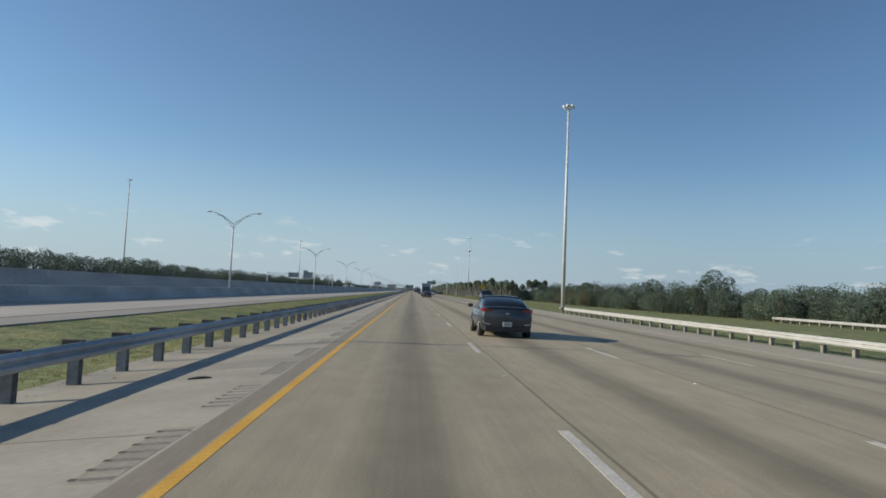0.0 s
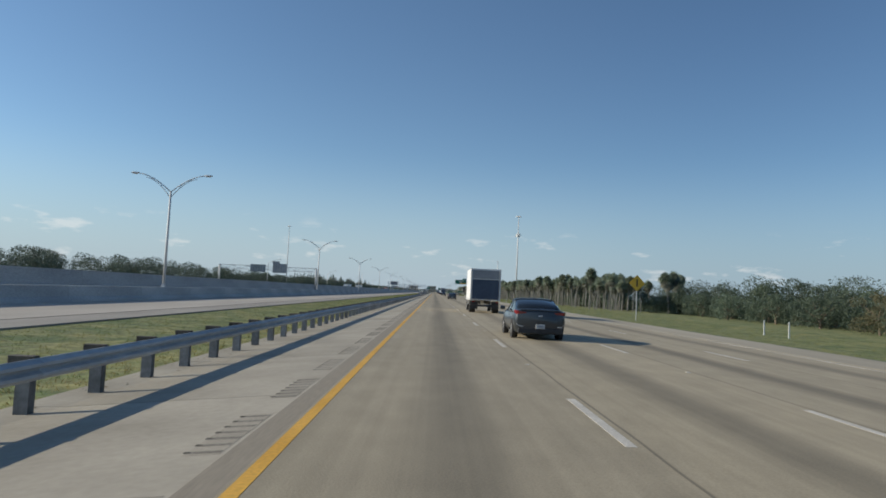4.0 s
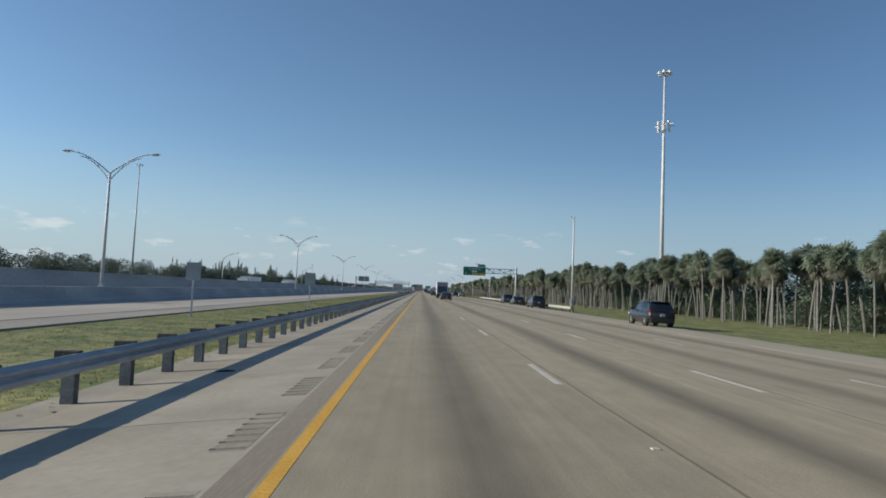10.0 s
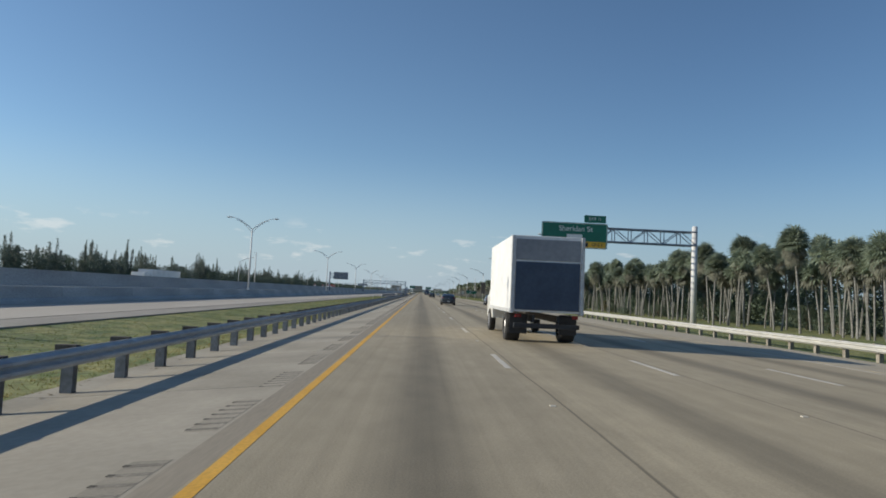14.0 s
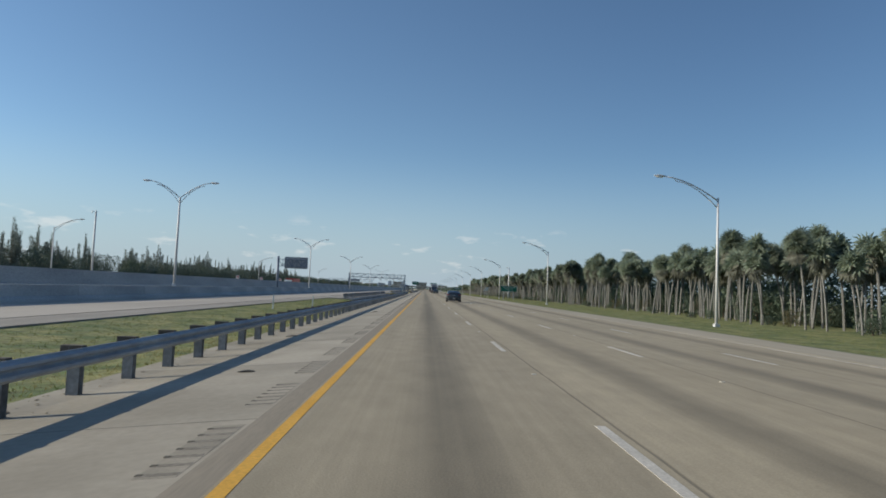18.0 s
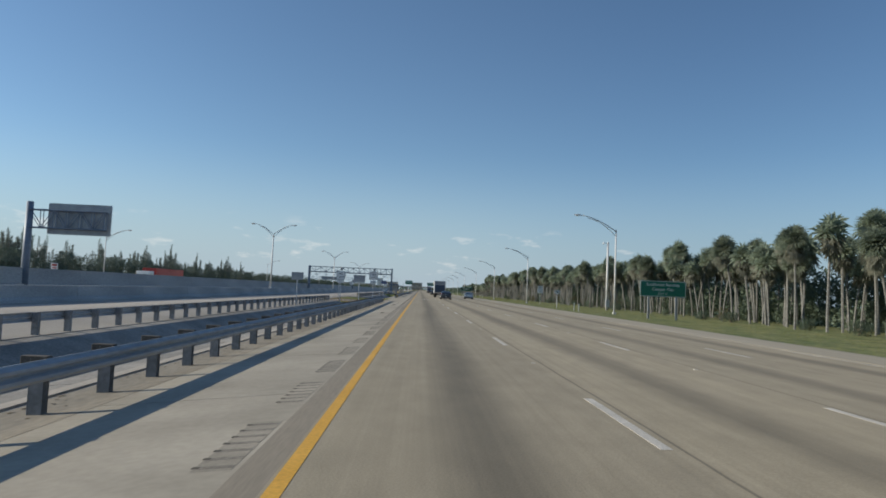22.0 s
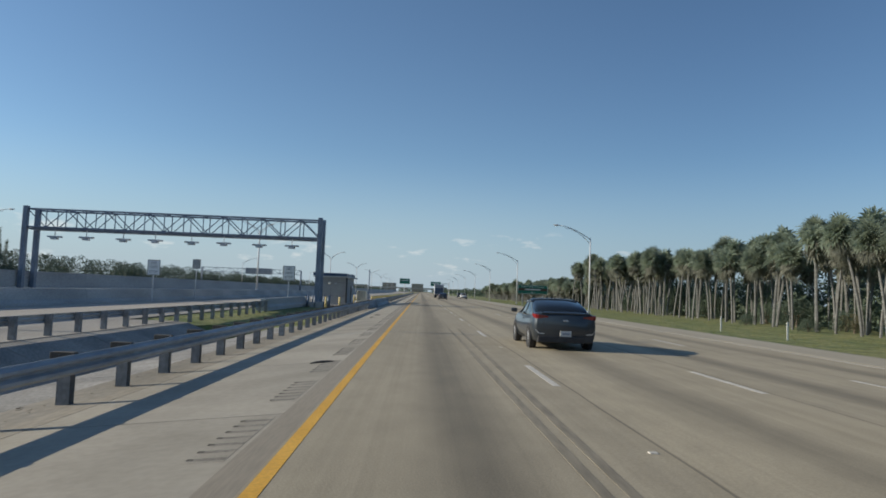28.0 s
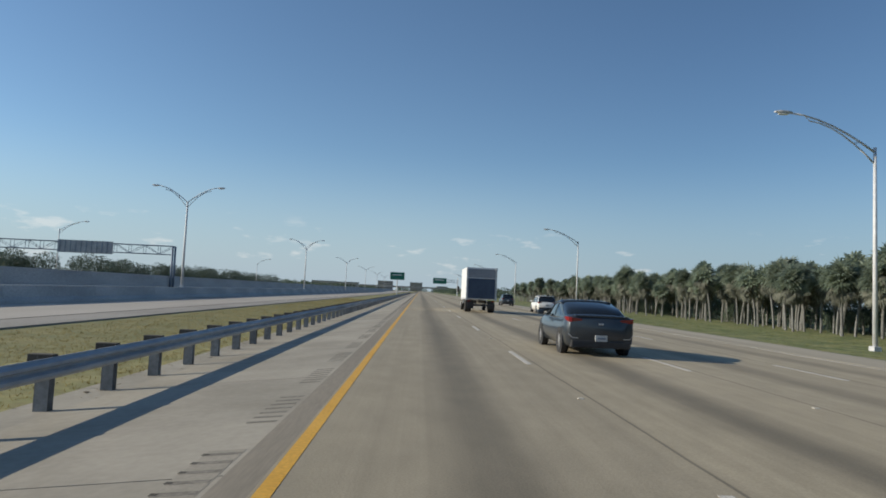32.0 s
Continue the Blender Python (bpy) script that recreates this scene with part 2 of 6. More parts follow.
M["white_worn"] = surf("worn_white_paint", (0.36, 0.33, 0.275), (0.5, 0.465, 0.405), 0.6, 0.75, bump=0.2, stretch=(1, 0.3, 1), fine=18, fine_amt=0.2)
M["skid"] = surf("tyre_rubber_mark", (0.185, 0.16, 0.118), (0.255, 0.221, 0.163), 0.6, 0.85, stretch=(1, 0.15, 1), fine=12, fine_amt=0.2)
M["side"] = surf("sandy_shoulder_pavement", (0.35, 0.308, 0.233), (0.43, 0.38, 0.29), 0.4, 0.88, bump=0.2, stretch=(1, 0.1, 1), fine=30, fine_amt=0.12)
M["litter"] = surf("leaf_litter", (0.1, 0.08, 0.055), (0.22, 0.18, 0.125), 3.0, 0.95)
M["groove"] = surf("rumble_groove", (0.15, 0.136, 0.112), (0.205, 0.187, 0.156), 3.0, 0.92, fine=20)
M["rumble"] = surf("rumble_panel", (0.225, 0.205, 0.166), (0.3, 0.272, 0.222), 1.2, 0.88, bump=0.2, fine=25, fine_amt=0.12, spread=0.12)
M["notch"] = surf("groove_end_dark", (0.04, 0.036, 0.03), (0.07, 0.064, 0.054), 6.0, 0.95)
M["grass"] = surf("mown_grass_ground", (0.084, 0.124, 0.034), (0.232, 0.226, 0.084), 0.7, 0.95, bump=0.9, fine=3.2, fine_amt=0.42)
def straw(m, colour):
    """Dries a grass material to straw in the median past the toll building."""
    n, l = m.node_tree.nodes, m.node_tree.links
    b = n["Principled BSDF"]
    src = b.inputs["Base Color"].links[0].from_socket
    tc = n.new("ShaderNodeTexCoord")
    sp = n.new("ShaderNodeSeparateXYZ")
    l.new(tc.outputs["Object"], sp.inputs[0])
    ry, rx, k = n.new("ShaderNodeMapRange"), n.new("ShaderNodeMapRange"), n.new("ShaderNodeMath")
    ry.inputs[1].default_value, ry.inputs[2].default_value = 915.0, 940.0
    rx.inputs[1].default_value, rx.inputs[2].default_value = 4.0, 0.0
    rx.inputs[4].default_value = 0.5
    l.new(sp.outputs["Y"], ry.inputs[0])
    l.new(sp.outputs["X"], rx.inputs[0])
    k.operation = "MULTIPLY"
    l.new(ry.outputs[0], k.inputs[0])
    l.new(rx.outputs[0], k.inputs[1])
    mx = n.new("ShaderNodeMixRGB")
    mx.inputs[2].default_value = (*colour, 1)
    l.new(k.outputs[0], mx.inputs[0])
    l.new(src, mx.inputs[1])
    l.new(mx.outputs[0], b.inputs["Base Color"])


straw(M["grass"], (0.26, 0.215, 0.088))
M["blade"] = surf("grass_blades", (0.115, 0.155, 0.042), (0.26, 0.25, 0.09), 0.7, 0.85, fine=3.0, fine_amt=0.3)
M["blade_dry"] = surf("dry_grass_blades", (0.25, 0.205, 0.08), (0.36, 0.3, 0.13), 0.5, 0.9, fine=3.0, fine_amt=0.3)
M["dirt"] = surf("bare_dirt", (0.1, 0.076, 0.054), (0.245, 0.205, 0.155), 0.7, 0.95, bump=0.9, fine=6.0, fine_amt=0.42)
M["weed"] = surf("red_brown_weeds", (0.19, 0.12, 0.085), (0.3, 0.21, 0.14), 1.5, 0.9, fine=5.0, fine_amt=0.3)
M["gutter"] = surf("stained_gutter_concrete", (0.19, 0.168, 0.13), (0.275, 0.245, 0.195), 0.5, 0.9, bump=0.2, stretch=(1, 0.35, 1), fine=10, fine_amt=0.16)
M["paver"] = surf("worn_block_paver", (0.2, 0.175, 0.14), (0.33, 0.295, 0.24), 1.2, 0.92, bump=0.4, fine=12, fine_amt=0.25, spread=0.15)
M["rail"] = surf("weathered_galvanised_rail", (0.3, 0.325, 0.35), (0.4, 0.425, 0.445), 0.8, 0.88, 0.05, bump=0.05, stretch=(1, 0.3, 1), fine=9, fine_amt=0.14, spread=0.1)
M["rail_pale"] = surf("bright_galvanised_rail", (0.4, 0.4, 0.38), (0.49, 0.49, 0.465), 0.8, 0.7, 0.15, stretch=(1, 0.3, 1), fine=9, fine_amt=0.1)
M["post"] = surf("galvanised_post", (0.2, 0.205, 0.21), (0.29, 0.295, 0.3), 2.0, 0.65, 0.4, fine=12, fine_amt=0.18, spread=0.15)
M["post_wood"] = surf("weathered_timber_post", (0.19, 0.175, 0.15), (0.27, 0.25, 0.215), 3.0, 0.9, stretch=(4, 4, 0.6), fine=18, spread=0.15)
M["block"] = surf("dark_blockout", (0.055, 0.05, 0.045), (0.09, 0.082, 0.072), 3.0, 0.9, spread=0.2)
M["galv"] = surf("galvanised_pole", (0.5, 0.51, 0.52), (0.6, 0.61, 0.62), 1.0, 0.65, 0.15, fine=6, fine_amt=0.08)
M["steel"] = surf("grey_painted_steel", (0.15, 0.185, 0.24), (0.21, 0.25, 0.315), 1.0, 0.55, 0.2, fine=8, fine_amt=0.12)
M["lamp"] = surf("lamp_housing", (0.45, 0.46, 0.47), (0.55, 0.56, 0.57), 3.0, 0.5, 0.2)
M["lens"] = surf("lamp_glass", (0.75, 0.76, 0.74), (0.82, 0.82, 0.8), 3.0, 0.25)
M["sign_green"] = surf("green_sign_sheeting", (0.008, 0.13, 0.085), (0.012, 0.165, 0.108), 0.5, 0.45, fine=2, fine_amt=0.06)
M["sign_brown"] = surf("brown_sign_sheeting", (0.07, 0.03, 0.018), (0.085, 0.04, 0.024), 0.5, 0.5)
M["sign_blue"] = surf("blue_sign_sheeting", (0.02, 0.07, 0.22), (0.03, 0.085, 0.26), 0.5, 0.5)
M["sign_white"] = surf("white_sign_sheeting", (0.72, 0.72, 0.7), (0.8, 0.8, 0.78), 1.0, 0.5)
M["sign_yellow"] = surf("yellow_sign_sheeting", (0.72, 0.4, 0.03), (0.8, 0.46, 0.05), 1.0, 0.5)
M["plate_faded"] = surf("faded_yellow_sheeting", (0.36, 0.26, 0.11), (0.45, 0.33, 0.15), 3.0, 0.6, fine=15, fine_amt=0.2)
M["sign_back"] = surf("aluminium_sign_back", (0.3, 0.31, 0.325), (0.38, 0.39, 0.4), 1.0, 0.5, 0.5)
M["ink"] = surf("black_sign_ink", (0.02, 0.022, 0.03), (0.03, 0.032, 0.04), 2.0, 0.6)
M["red"] = surf("red_sign_sheeting", (0.42, 0.04, 0.03), (0.5, 0.06, 0.04), 1.0, 0.5)
M["bark"] = surf("palm_trunk_bark", (0.122, 0.124, 0.12), (0.195, 0.195, 0.186), 2.0, 0.95, bump=0.8, stretch=(1, 1, 3), fine=12, fine_amt=0.35, spread=0.18)
M["frond"] = surf("palm_frond", (0.165, 0.21, 0.155), (0.265, 0.31, 0.235), 1.6, 0.5, fine=9, fine_amt=0.3, spread=0.2)
M["dead"] = surf("dead_palm_frond", (0.15, 0.158, 0.128), (0.235, 0.24, 0.195), 2.0, 0.9, fine=9, fine_amt=0.3, spread=0.2)
M["leaf"] = surf("broad_leaves", (0.058, 0.09, 0.06), (0.1, 0.136, 0.086), 0.9, 0.6, fine=6, fine_amt=0.35, spread=0.22)
M["leaf_dark"] = surf("dark_shrub_leaves", (0.076, 0.112, 0.08), (0.128, 0.168, 0.115), 0.9, 0.65, fine=6, fine_amt=0.35, spread=0.22)
# bluish distance haze put into the leaf colour of the far belts
M["leaf_far"] = surf("haze_blue_far_leaves", (0.052, 0.08, 0.066), (0.09, 0.122, 0.1), 0.5, 0.7, fine=4, fine_amt=0.35, spread=0.2)
M["leaf_olive"] = surf("dry_olive_leaves", (0.1, 0.1, 0.055), (0.16, 0.15, 0.085), 0.9, 0.7, fine=6, fine_amt=0.35, spread=0.2)
M["needle"] = surf("casuarina_needles", (0.125, 0.158, 0.142), (0.185, 0.22, 0.195), 0.9, 0.75, fine=6, fine_amt=0.3, spread=0.2)
M["wood"] = surf("tree_bark", (0.12, 0.095, 0.07), (0.22, 0.18, 0.14), 3.0, 0.95, bump=0.6, stretch=(1, 1, 0.4), fine=16)
M["roofblue"] = surf("blue_metal_roof", (0.05, 0.085, 0.16), (0.075, 0.115, 0.2), 1.0, 0.45, 0.2)
M["panel"] = surf("grey_wall_panel", (0.32, 0.315, 0.3), (0.39, 0.383, 0.365), 0.35, 0.75, fine=1.6, fine_amt=0.06)
M["cream"] = surf("cream_cabinet_paint", (0.6, 0.56, 0.43), (0.68, 0.64, 0.51), 1.0, 0.55)
M["orange"] = surf("orange_plastic", (0.75, 0.18, 0.03), (0.82, 0.24, 0.05), 2.0, 0.6)
M["bollard"] = surf("yellow_bollard_paint", (0.6, 0.47, 0.2), (0.7, 0.56, 0.26), 2.0, 0.6)
M["tyre"] = surf("black_rubber", (0.018, 0.018, 0.019), (0.032, 0.032, 0.033), 5.0, 0.85)
M["rim"] = surf("alloy_rim", (0.42, 0.43, 0.45), (0.55, 0.56, 0.58), 4.0, 0.35, 0.8)
M["trim"] = surf("black_plastic_trim", (0.022, 0.022, 0.024), (0.035, 0.035, 0.037), 5.0, 0.6)
M["window"] = surf("dark_car_glass", (0.012, 0.015, 0.018), (0.016, 0.02, 0.024), 1.0, 0.06, 0.0, fine_amt=0.02, coat=0.5)
M["tail"] = surf("red_lamp_lens", (0.17, 0.011, 0.011), (0.24, 0.018, 0.016), 30.0, 0.2, fine=70, fine_amt=0.3, coat=0.6)
M["tail_off"] = surf("red_lens", (0.16, 0.008, 0.008), (0.2, 0.012, 0.01), 3.0, 0.25)
M["plate"] = surf("number_plate", (0.42, 0.43, 0.43), (0.5, 0.51, 0.51), 2.0, 0.5)


def leafy(m, share):
    """Lets part of the light through thin leaves."""
    n, l = m.node_tree.nodes, m.node_tree.links
    b, out = n["Principled BSDF"], n["Material Output"]
    src = b.inputs["Base Color"].links[0].from_socket
    tr, mx = n.new("ShaderNodeBsdfTranslucent"), n.new("ShaderNodeMixShader")
    l.new(src, tr.inputs["Color"])
    mx.inputs[0].default_value = share
    l.new(b.outputs[0], mx.inputs[1])
    l.new(tr.outputs[0], mx.inputs[2])
    l.new(mx.outputs[0], out.inputs["Surface"])


for key, share in (("frond", 0.5), ("dead", 0.4), ("leaf", 0.35), ("leaf_dark", 0.35), ("leaf_far", 0.3), ("leaf_olive", 0.35), ("needle", 0.35), ("blade", 0.35), ("blade_dry", 0.3)):
    leafy(M[key], share)


def paint(name, c, rough=0.32, metal=0.35):
    return surf(name, c, tuple(min(1, v * 1.12 + 0.004) for v in c), 0.8, rough, metal, fine=60, fine_amt=0.05, coat=0.7)


P_GREY = paint("slate_grey_paint", (0.026, 0.034, 0.044), 0.35, 0.25)
P_BLACK = paint("black_paint", (0.012, 0.014, 0.018))
P_WHITE = paint("white_paint", (0.72, 0.72, 0.7), 0.4, 0.0)
P_BLUE = paint("dark_blue_paint", (0.006, 0.013, 0.036))
P_SILVER = paint("silver_beige_paint", (0.36, 0.34, 0.31), 0.4, 0.5)
P_NAVY = surf("navy_roller_door", (0.035, 0.055, 0.095), (0.05, 0.075, 0.12), 1.0, 0.6, fine=8, fine_amt=0.1)
# the truck's white panel with the shade of its rear put into the colour
P_BACK = surf("shaded_truck_panel", (0.2, 0.215, 0.245), (0.26, 0.275, 0.3), 0.8, 0.6, fine=6, fine_amt=0.1)
P_BOX = surf("white_truck_panel", (0.62, 0.63, 0.64), (0.72, 0.73, 0.73), 0.8, 0.5, fine=6, fine_amt=0.08)


# ---- building helpers ----
def box(bm, x0, x1, y0, y1, z0, z1, bevel=0.0):
    r = bmesh.ops.create_cube(bm, size=1.0, matrix=Matrix.LocRotScale(((x0 + x1) / 2, (y0 + y1) / 2, (z0 + z1) / 2), None, (x1 - x0, y1 - y0, z1 - z0)))
    if bevel:
        es = {e for v in r["verts"] for e in v.link_edges}
        bmesh.ops.bevel(bm, geom=list(es), offset=bevel, segments=2, affect="EDGES", profile=0.6)
    return bm


def tube(bm, a, b, r0, r1=None, seg=8, caps=True):
    a, b = Vector(a), Vector(b)
    r1 = r0 if r1 is None else r1
    d = b - a
    q = d.to_track_quat("Z", "Y").to_matrix().to_4x4()
    bmesh.ops.create_cone(bm, cap_ends=caps, segments=seg, radius1=r0, radius2=r1, depth=d.length, matrix=Matrix.Translation((a + b) / 2) @ q)
    return bm


def loft(bm, rings, closed=True, caps=True):
    """Skins rings of equal length, ring by ring."""
    vs = [[bm.verts.new(p) for p in ring] for ring in rings]
    n = len(rings[0])
    for a, b in zip(vs, vs[1:]):
        for i in range(n if closed else n - 1):
            bm.faces.new((a[i], a[(i + 1) % n], b[(i + 1) % n], b[i]))
    if caps and closed:
        bm.faces.new(vs[0][::-1])
        bm.faces.new(vs[-1])
    bmesh.ops.recalc_face_normals(bm, faces=bm.faces[:])
    return bm


def bent_tube(bm, pts, r0, r1, seg=8):
    """One tapering tube through the points."""
    rings, n = [], len(pts)
    for i, p in enumerate(pts):
        a, c = Vector(pts[max(0, i - 1)]), Vector(pts[min(n - 1, i + 1)])
        q = (c - a).to_track_quat("Z", "Y")
        r = r0 + (r1 - r0) * i / (n - 1)
        rings.append([tuple(Vector(p) + q @ Vector((r * math.cos(2 * math.pi * k / seg), r * math.sin(2 * math.pi * k / seg), 0))) for k in range(seg)])
    return loft(bm, rings)


def strip(bm, profile, y0, y1, thick=0.25):
    """A slab along y whose top follows the profile of (x, z)."""
    ring = list(profile) + [(x, z - thick) for x, z in reversed(profile)]
    return loft(bm, [[(x, y, z) for x, z in ring] for y in (y0, y1)])


def mesh(name, bm, material, smooth=False):
    me = bpy.data.meshes.new(name)
    bm.to_mesh(me)
    bm.free()
    me.materials.append(material)
    if smooth:
        for p in me.polygons:
            p.use_smooth = True
    return me


def part(name, bm, material, parent, label="", at=None, smooth=False, kind=""):
    """Links a bmesh, or a mesh that alike pieces share, as one part under a thing."""
    me = bm if isinstance(bm, bpy.types.Mesh) else mesh(name, bm, material, smooth)
    ob = new(name, me)
    ob.parent = parent
    if at is not None:
        ob.matrix_basis = at if isinstance(at, Matrix) else Matrix.Translation(at)
    return tagged(ob, label, kind=kind)


def thing(name, label, category, at=(0, 0, 0), group="", kind=""):
    ob = new(name)
    ob.empty_display_size = 0.3
    ob.matrix_basis = at if isinstance(at, Matrix) else Matrix.Translation(at)
    return tagged(ob, label, category, group, kind)


def solid(name, bm, material, label, category, kind="structure", smooth=False):
    ob = new(name, mesh(name, bm, material, smooth))
    return tagged(ob, label, category, kind=kind)


def words(text, size, at, parent, material, name="lettering", align="CENTER", spread=1.0):
    """Raised lettering that faces the oncoming camera (towards -y)."""
    cu = bpy.data.curves.new(name, "FONT")
    cu.body, cu.size, cu.align_x, cu.align_y, cu.extrude = text, size, align, "CENTER", 0.004
    cu.space_character = spread
    tmp = bpy.data.objects.new(name, cu)
    scene.collection.objects.link(tmp)
    bpy.context.view_layer.update()
    me = bpy.data.meshes.new_from_object(tmp.evaluated_get(bpy.context.evaluated_depsgraph_get()))
    bpy.data.objects.remove(tmp)
    me.materials.clear()
    me.materials.append(material)
    ob = new(name, me)
    ob.parent = parent
    ob.matrix_basis = pose(*at, 90, 0, 0)
    return ob


Y0, Y1 = -60.0, 2600.0

# ---- ground and pavements ----
bm = bmesh.new()
xs = [(-2600, -3.0), (-400, -1.6), (-120, -1.2), (-72, -0.9), (-63, -0.68), (-44, -0.68), (-27, -0.66), (-17, -0.66), (-14.2, -0.53), (-11.5, -0.62), (-9, -0.7), (-6.5, -0.56), (-4.7, -0.47), (-4.0, -0.62),
      (0, -0.3), (17.5, -0.5), (18.3, -0.33), (20, -0.36), (24, -0.46), (30, -0.54), (60, -0.75), (120, -1.2), (400, -1.8), (2600, -3.0)]
ys = [-900, -60, 100, 300, 500, 638.4, 639, 748, 751, 787, 790, 868, 871, 1100, 1400, 2000, 2800, 4600]
LOW = {-11.5: -0.72, -9: -2.4, -6.5: -1.25, -4.7: -0.7}


def in_ditch(y):
    return 639 <= y <= 748 or 790 <= y <= 868


grid = [[bm.verts.new((x, y, LOW.get(x, z) if in_ditch(y) else z)) for x, z in xs] for y in ys]
for a, b in zip(grid, grid[1:]):
    for i in range(len(xs) - 1):
        bm.faces.new((a[i], a[i + 1], b[i + 1], b[i]))
solid("ground", bm, M["grass"], "mown green and straw-coloured roadside grass", "grass")

bm = strip(bmesh.new(), [(-0.1, -0.005), (3.63, 0.01), (7.26, 0.0), (10.9, -0.07), (14.5, -0.15), (18.0, -0.27)], Y0, Y1, 0.35)
road = solid("road", bm, M["road"], "worn grey-brown motorway pavement with dark lane centres", "road")
bm = strip(bmesh.new(), [(-0.46, -0.05), (-0.1, -0.005)], Y0, Y1, 0.3)
part("edge_strip", bm, M["edge"], road, "darker asphalt strip beside the yellow line")
bm = strip(bmesh.new(), [(18.0, -0.27), (18.55, -0.29)], Y0, Y1, 0.3)
bm2 = strip(bmesh.new(), [(14.85, -0.157), (18.02, -0.264)], Y0, Y1, 0.02)
part("side_shoulder", bm2, M["side"], road, "paler sandy hard shoulder")
part("verge_edge", bm, M["slab"], road, "pale sandy pavement edge")

SH = [(-4.75, -0.43), (-4.0, -0.4), (-0.46, -0.05)]
bm = strip(bmesh.new(), [(x, z - 0.022) for x, z in SH], Y0, Y1, 0.3)
shoulder = solid("shoulder", bm, M["joint"], "pale concrete hard shoulder laid in slabs", "pavement")

bm = strip(bmesh.new(), [(-26.1, -0.5), (-17.0, -0.5)], Y0, Y1, 0.3)
express = solid("express_road", bm, M["express"], "pale concrete express carriageway", "road")
bm = strip(bmesh.new(), [(-17.0, -0.508), (-14.0, -0.47)], Y0, Y1, 0.3)
part("express_shoulder", bm, M["asphalt"], express, "grey asphalt shoulder")
bm = strip(bmesh.new(), [(-17.06, -0.494), (-16.98, -0.494)], Y0, Y1, 0.02)
part("joint_line", bm, M["joint"], express, "dark pavement joint")
bm = strip(bmesh.new(), [(-42.4, -0.5), (-27.2, -0.5)], Y0, Y1, 0.3)
solid("express_road_far", bm, M["express"], "pale concrete oncoming express carriageway", "road")
bm = strip(bmesh.new(), [(-62.0, -0.5), (-43.8, -0.5)], Y0, Y1, 0.3)
solid("oncoming_road", bm, M["asphalt"], "grey oncoming motorway carriageway", "road")

# ---- concrete walls between the carriageways ----
def wall_run(name, label, profile, y0, y1, panel, material, cap=None):
    """A wall of equal precast panels with open joints."""
    w = thing(name, label, "wall", (0, 0, 0), kind="structure")
    ring = [(x, z) for x, z in profile]
    me = mesh("panel", loft(bmesh.new(), [[(x, y, z) for x, z in ring] for y in (0.0, panel - 0.03)]), material)
    k = int((y1 - y0) / panel)
    for i in range(k):
        part("panel", me, material, w, at=(0, y0 + i * panel, 0))
    return w


wall_run("wall_median", "weathered grey concrete median barrier wall, in shade", [(-27.1, -0.7), (-25.95, -0.7), (-26.0, -0.3), (-26.22, -0.1), (-26.3, 0.72), (-26.75, 0.72), (-26.85, -0.1), (-27.05, -0.3)], -60, 1460, 12.0, M["wall"])
wall_run("wall_far", "tall weathered grey concrete noise wall, in shade", [(-43.6, -0.7), (-42.6, -0.7), (-42.65, 0.35), (-42.85, 0.42), (-42.9, 2.05), (-42.82, 2.06), (-42.82, 2.18), (-43.3, 2.18), (-43.3, 2.06), (-43.2, 2.05), (-43.25, 0.42)], -60, 1980, 20.0, M["wall_far"])

# ---- guard rails ----
PITCH = 1.9105  # post spacing
WB = [(0.0, 0.0), (0.02, 0.025), (0.085, 0.06), (0.085, 0.105), (0.02, 0.14), (0.02, 0.17), (0.085, 0.205), (0.085, 0.25), (0.02, 0.285), (0.0, 0.31)]


def beam_mesh(material, length=3.83, lap=0.006):
    ring = WB + [(u - 0.012, v) for u, v in reversed(WB)]
    return mesh("beam", loft(bmesh.new(), [[(u + o, y, v) for u, v in ring] for y, o in ((0.0, 0.0), (length, lap))]), material)


BEAM = beam_mesh(M["rail"])
BEAM_PALE = beam_mesh(M["rail_pale"])


def post_bm():
    bm = bmesh.new()
    box(bm, -0.1, -0.092, -0.075, 0.075, -0.4, 0.785)
    box(bm, 0.092, 0.1, -0.075, 0.075, -0.4, 0.785)
    box(bm, -0.092, 0.092, -0.006, 0.006, -0.4, 0.785)
    return bm


POST = mesh("post", box(post_bm(), -0.1, 0.1, -0.07, 0.07, 0.0, 0.78), M["post"])
POST_WOOD = mesh("post", box(bmesh.new(), -0.09, 0.09, -0.09, 0.09, -0.3, 0.7, 0.012), M["post_wood"])
BLOCK = mesh("blockout", box(bmesh.new(), -0.26, 0.1, -0.075, 0.075, -0.3, 0.02, 0.012), M["block"])
BLOCK_S = mesh("blockout", box(bmesh.new(), -0.06, 0.1, -0.075, 0.075, -0.33, -0.01, 0.01), M["post"])
BLOCK_B = mesh("blockout", box(bmesh.new(), -0.1, 0.1, -0.07, 0.07, -0.33, 0.02, 0.01), M["post_wood"])


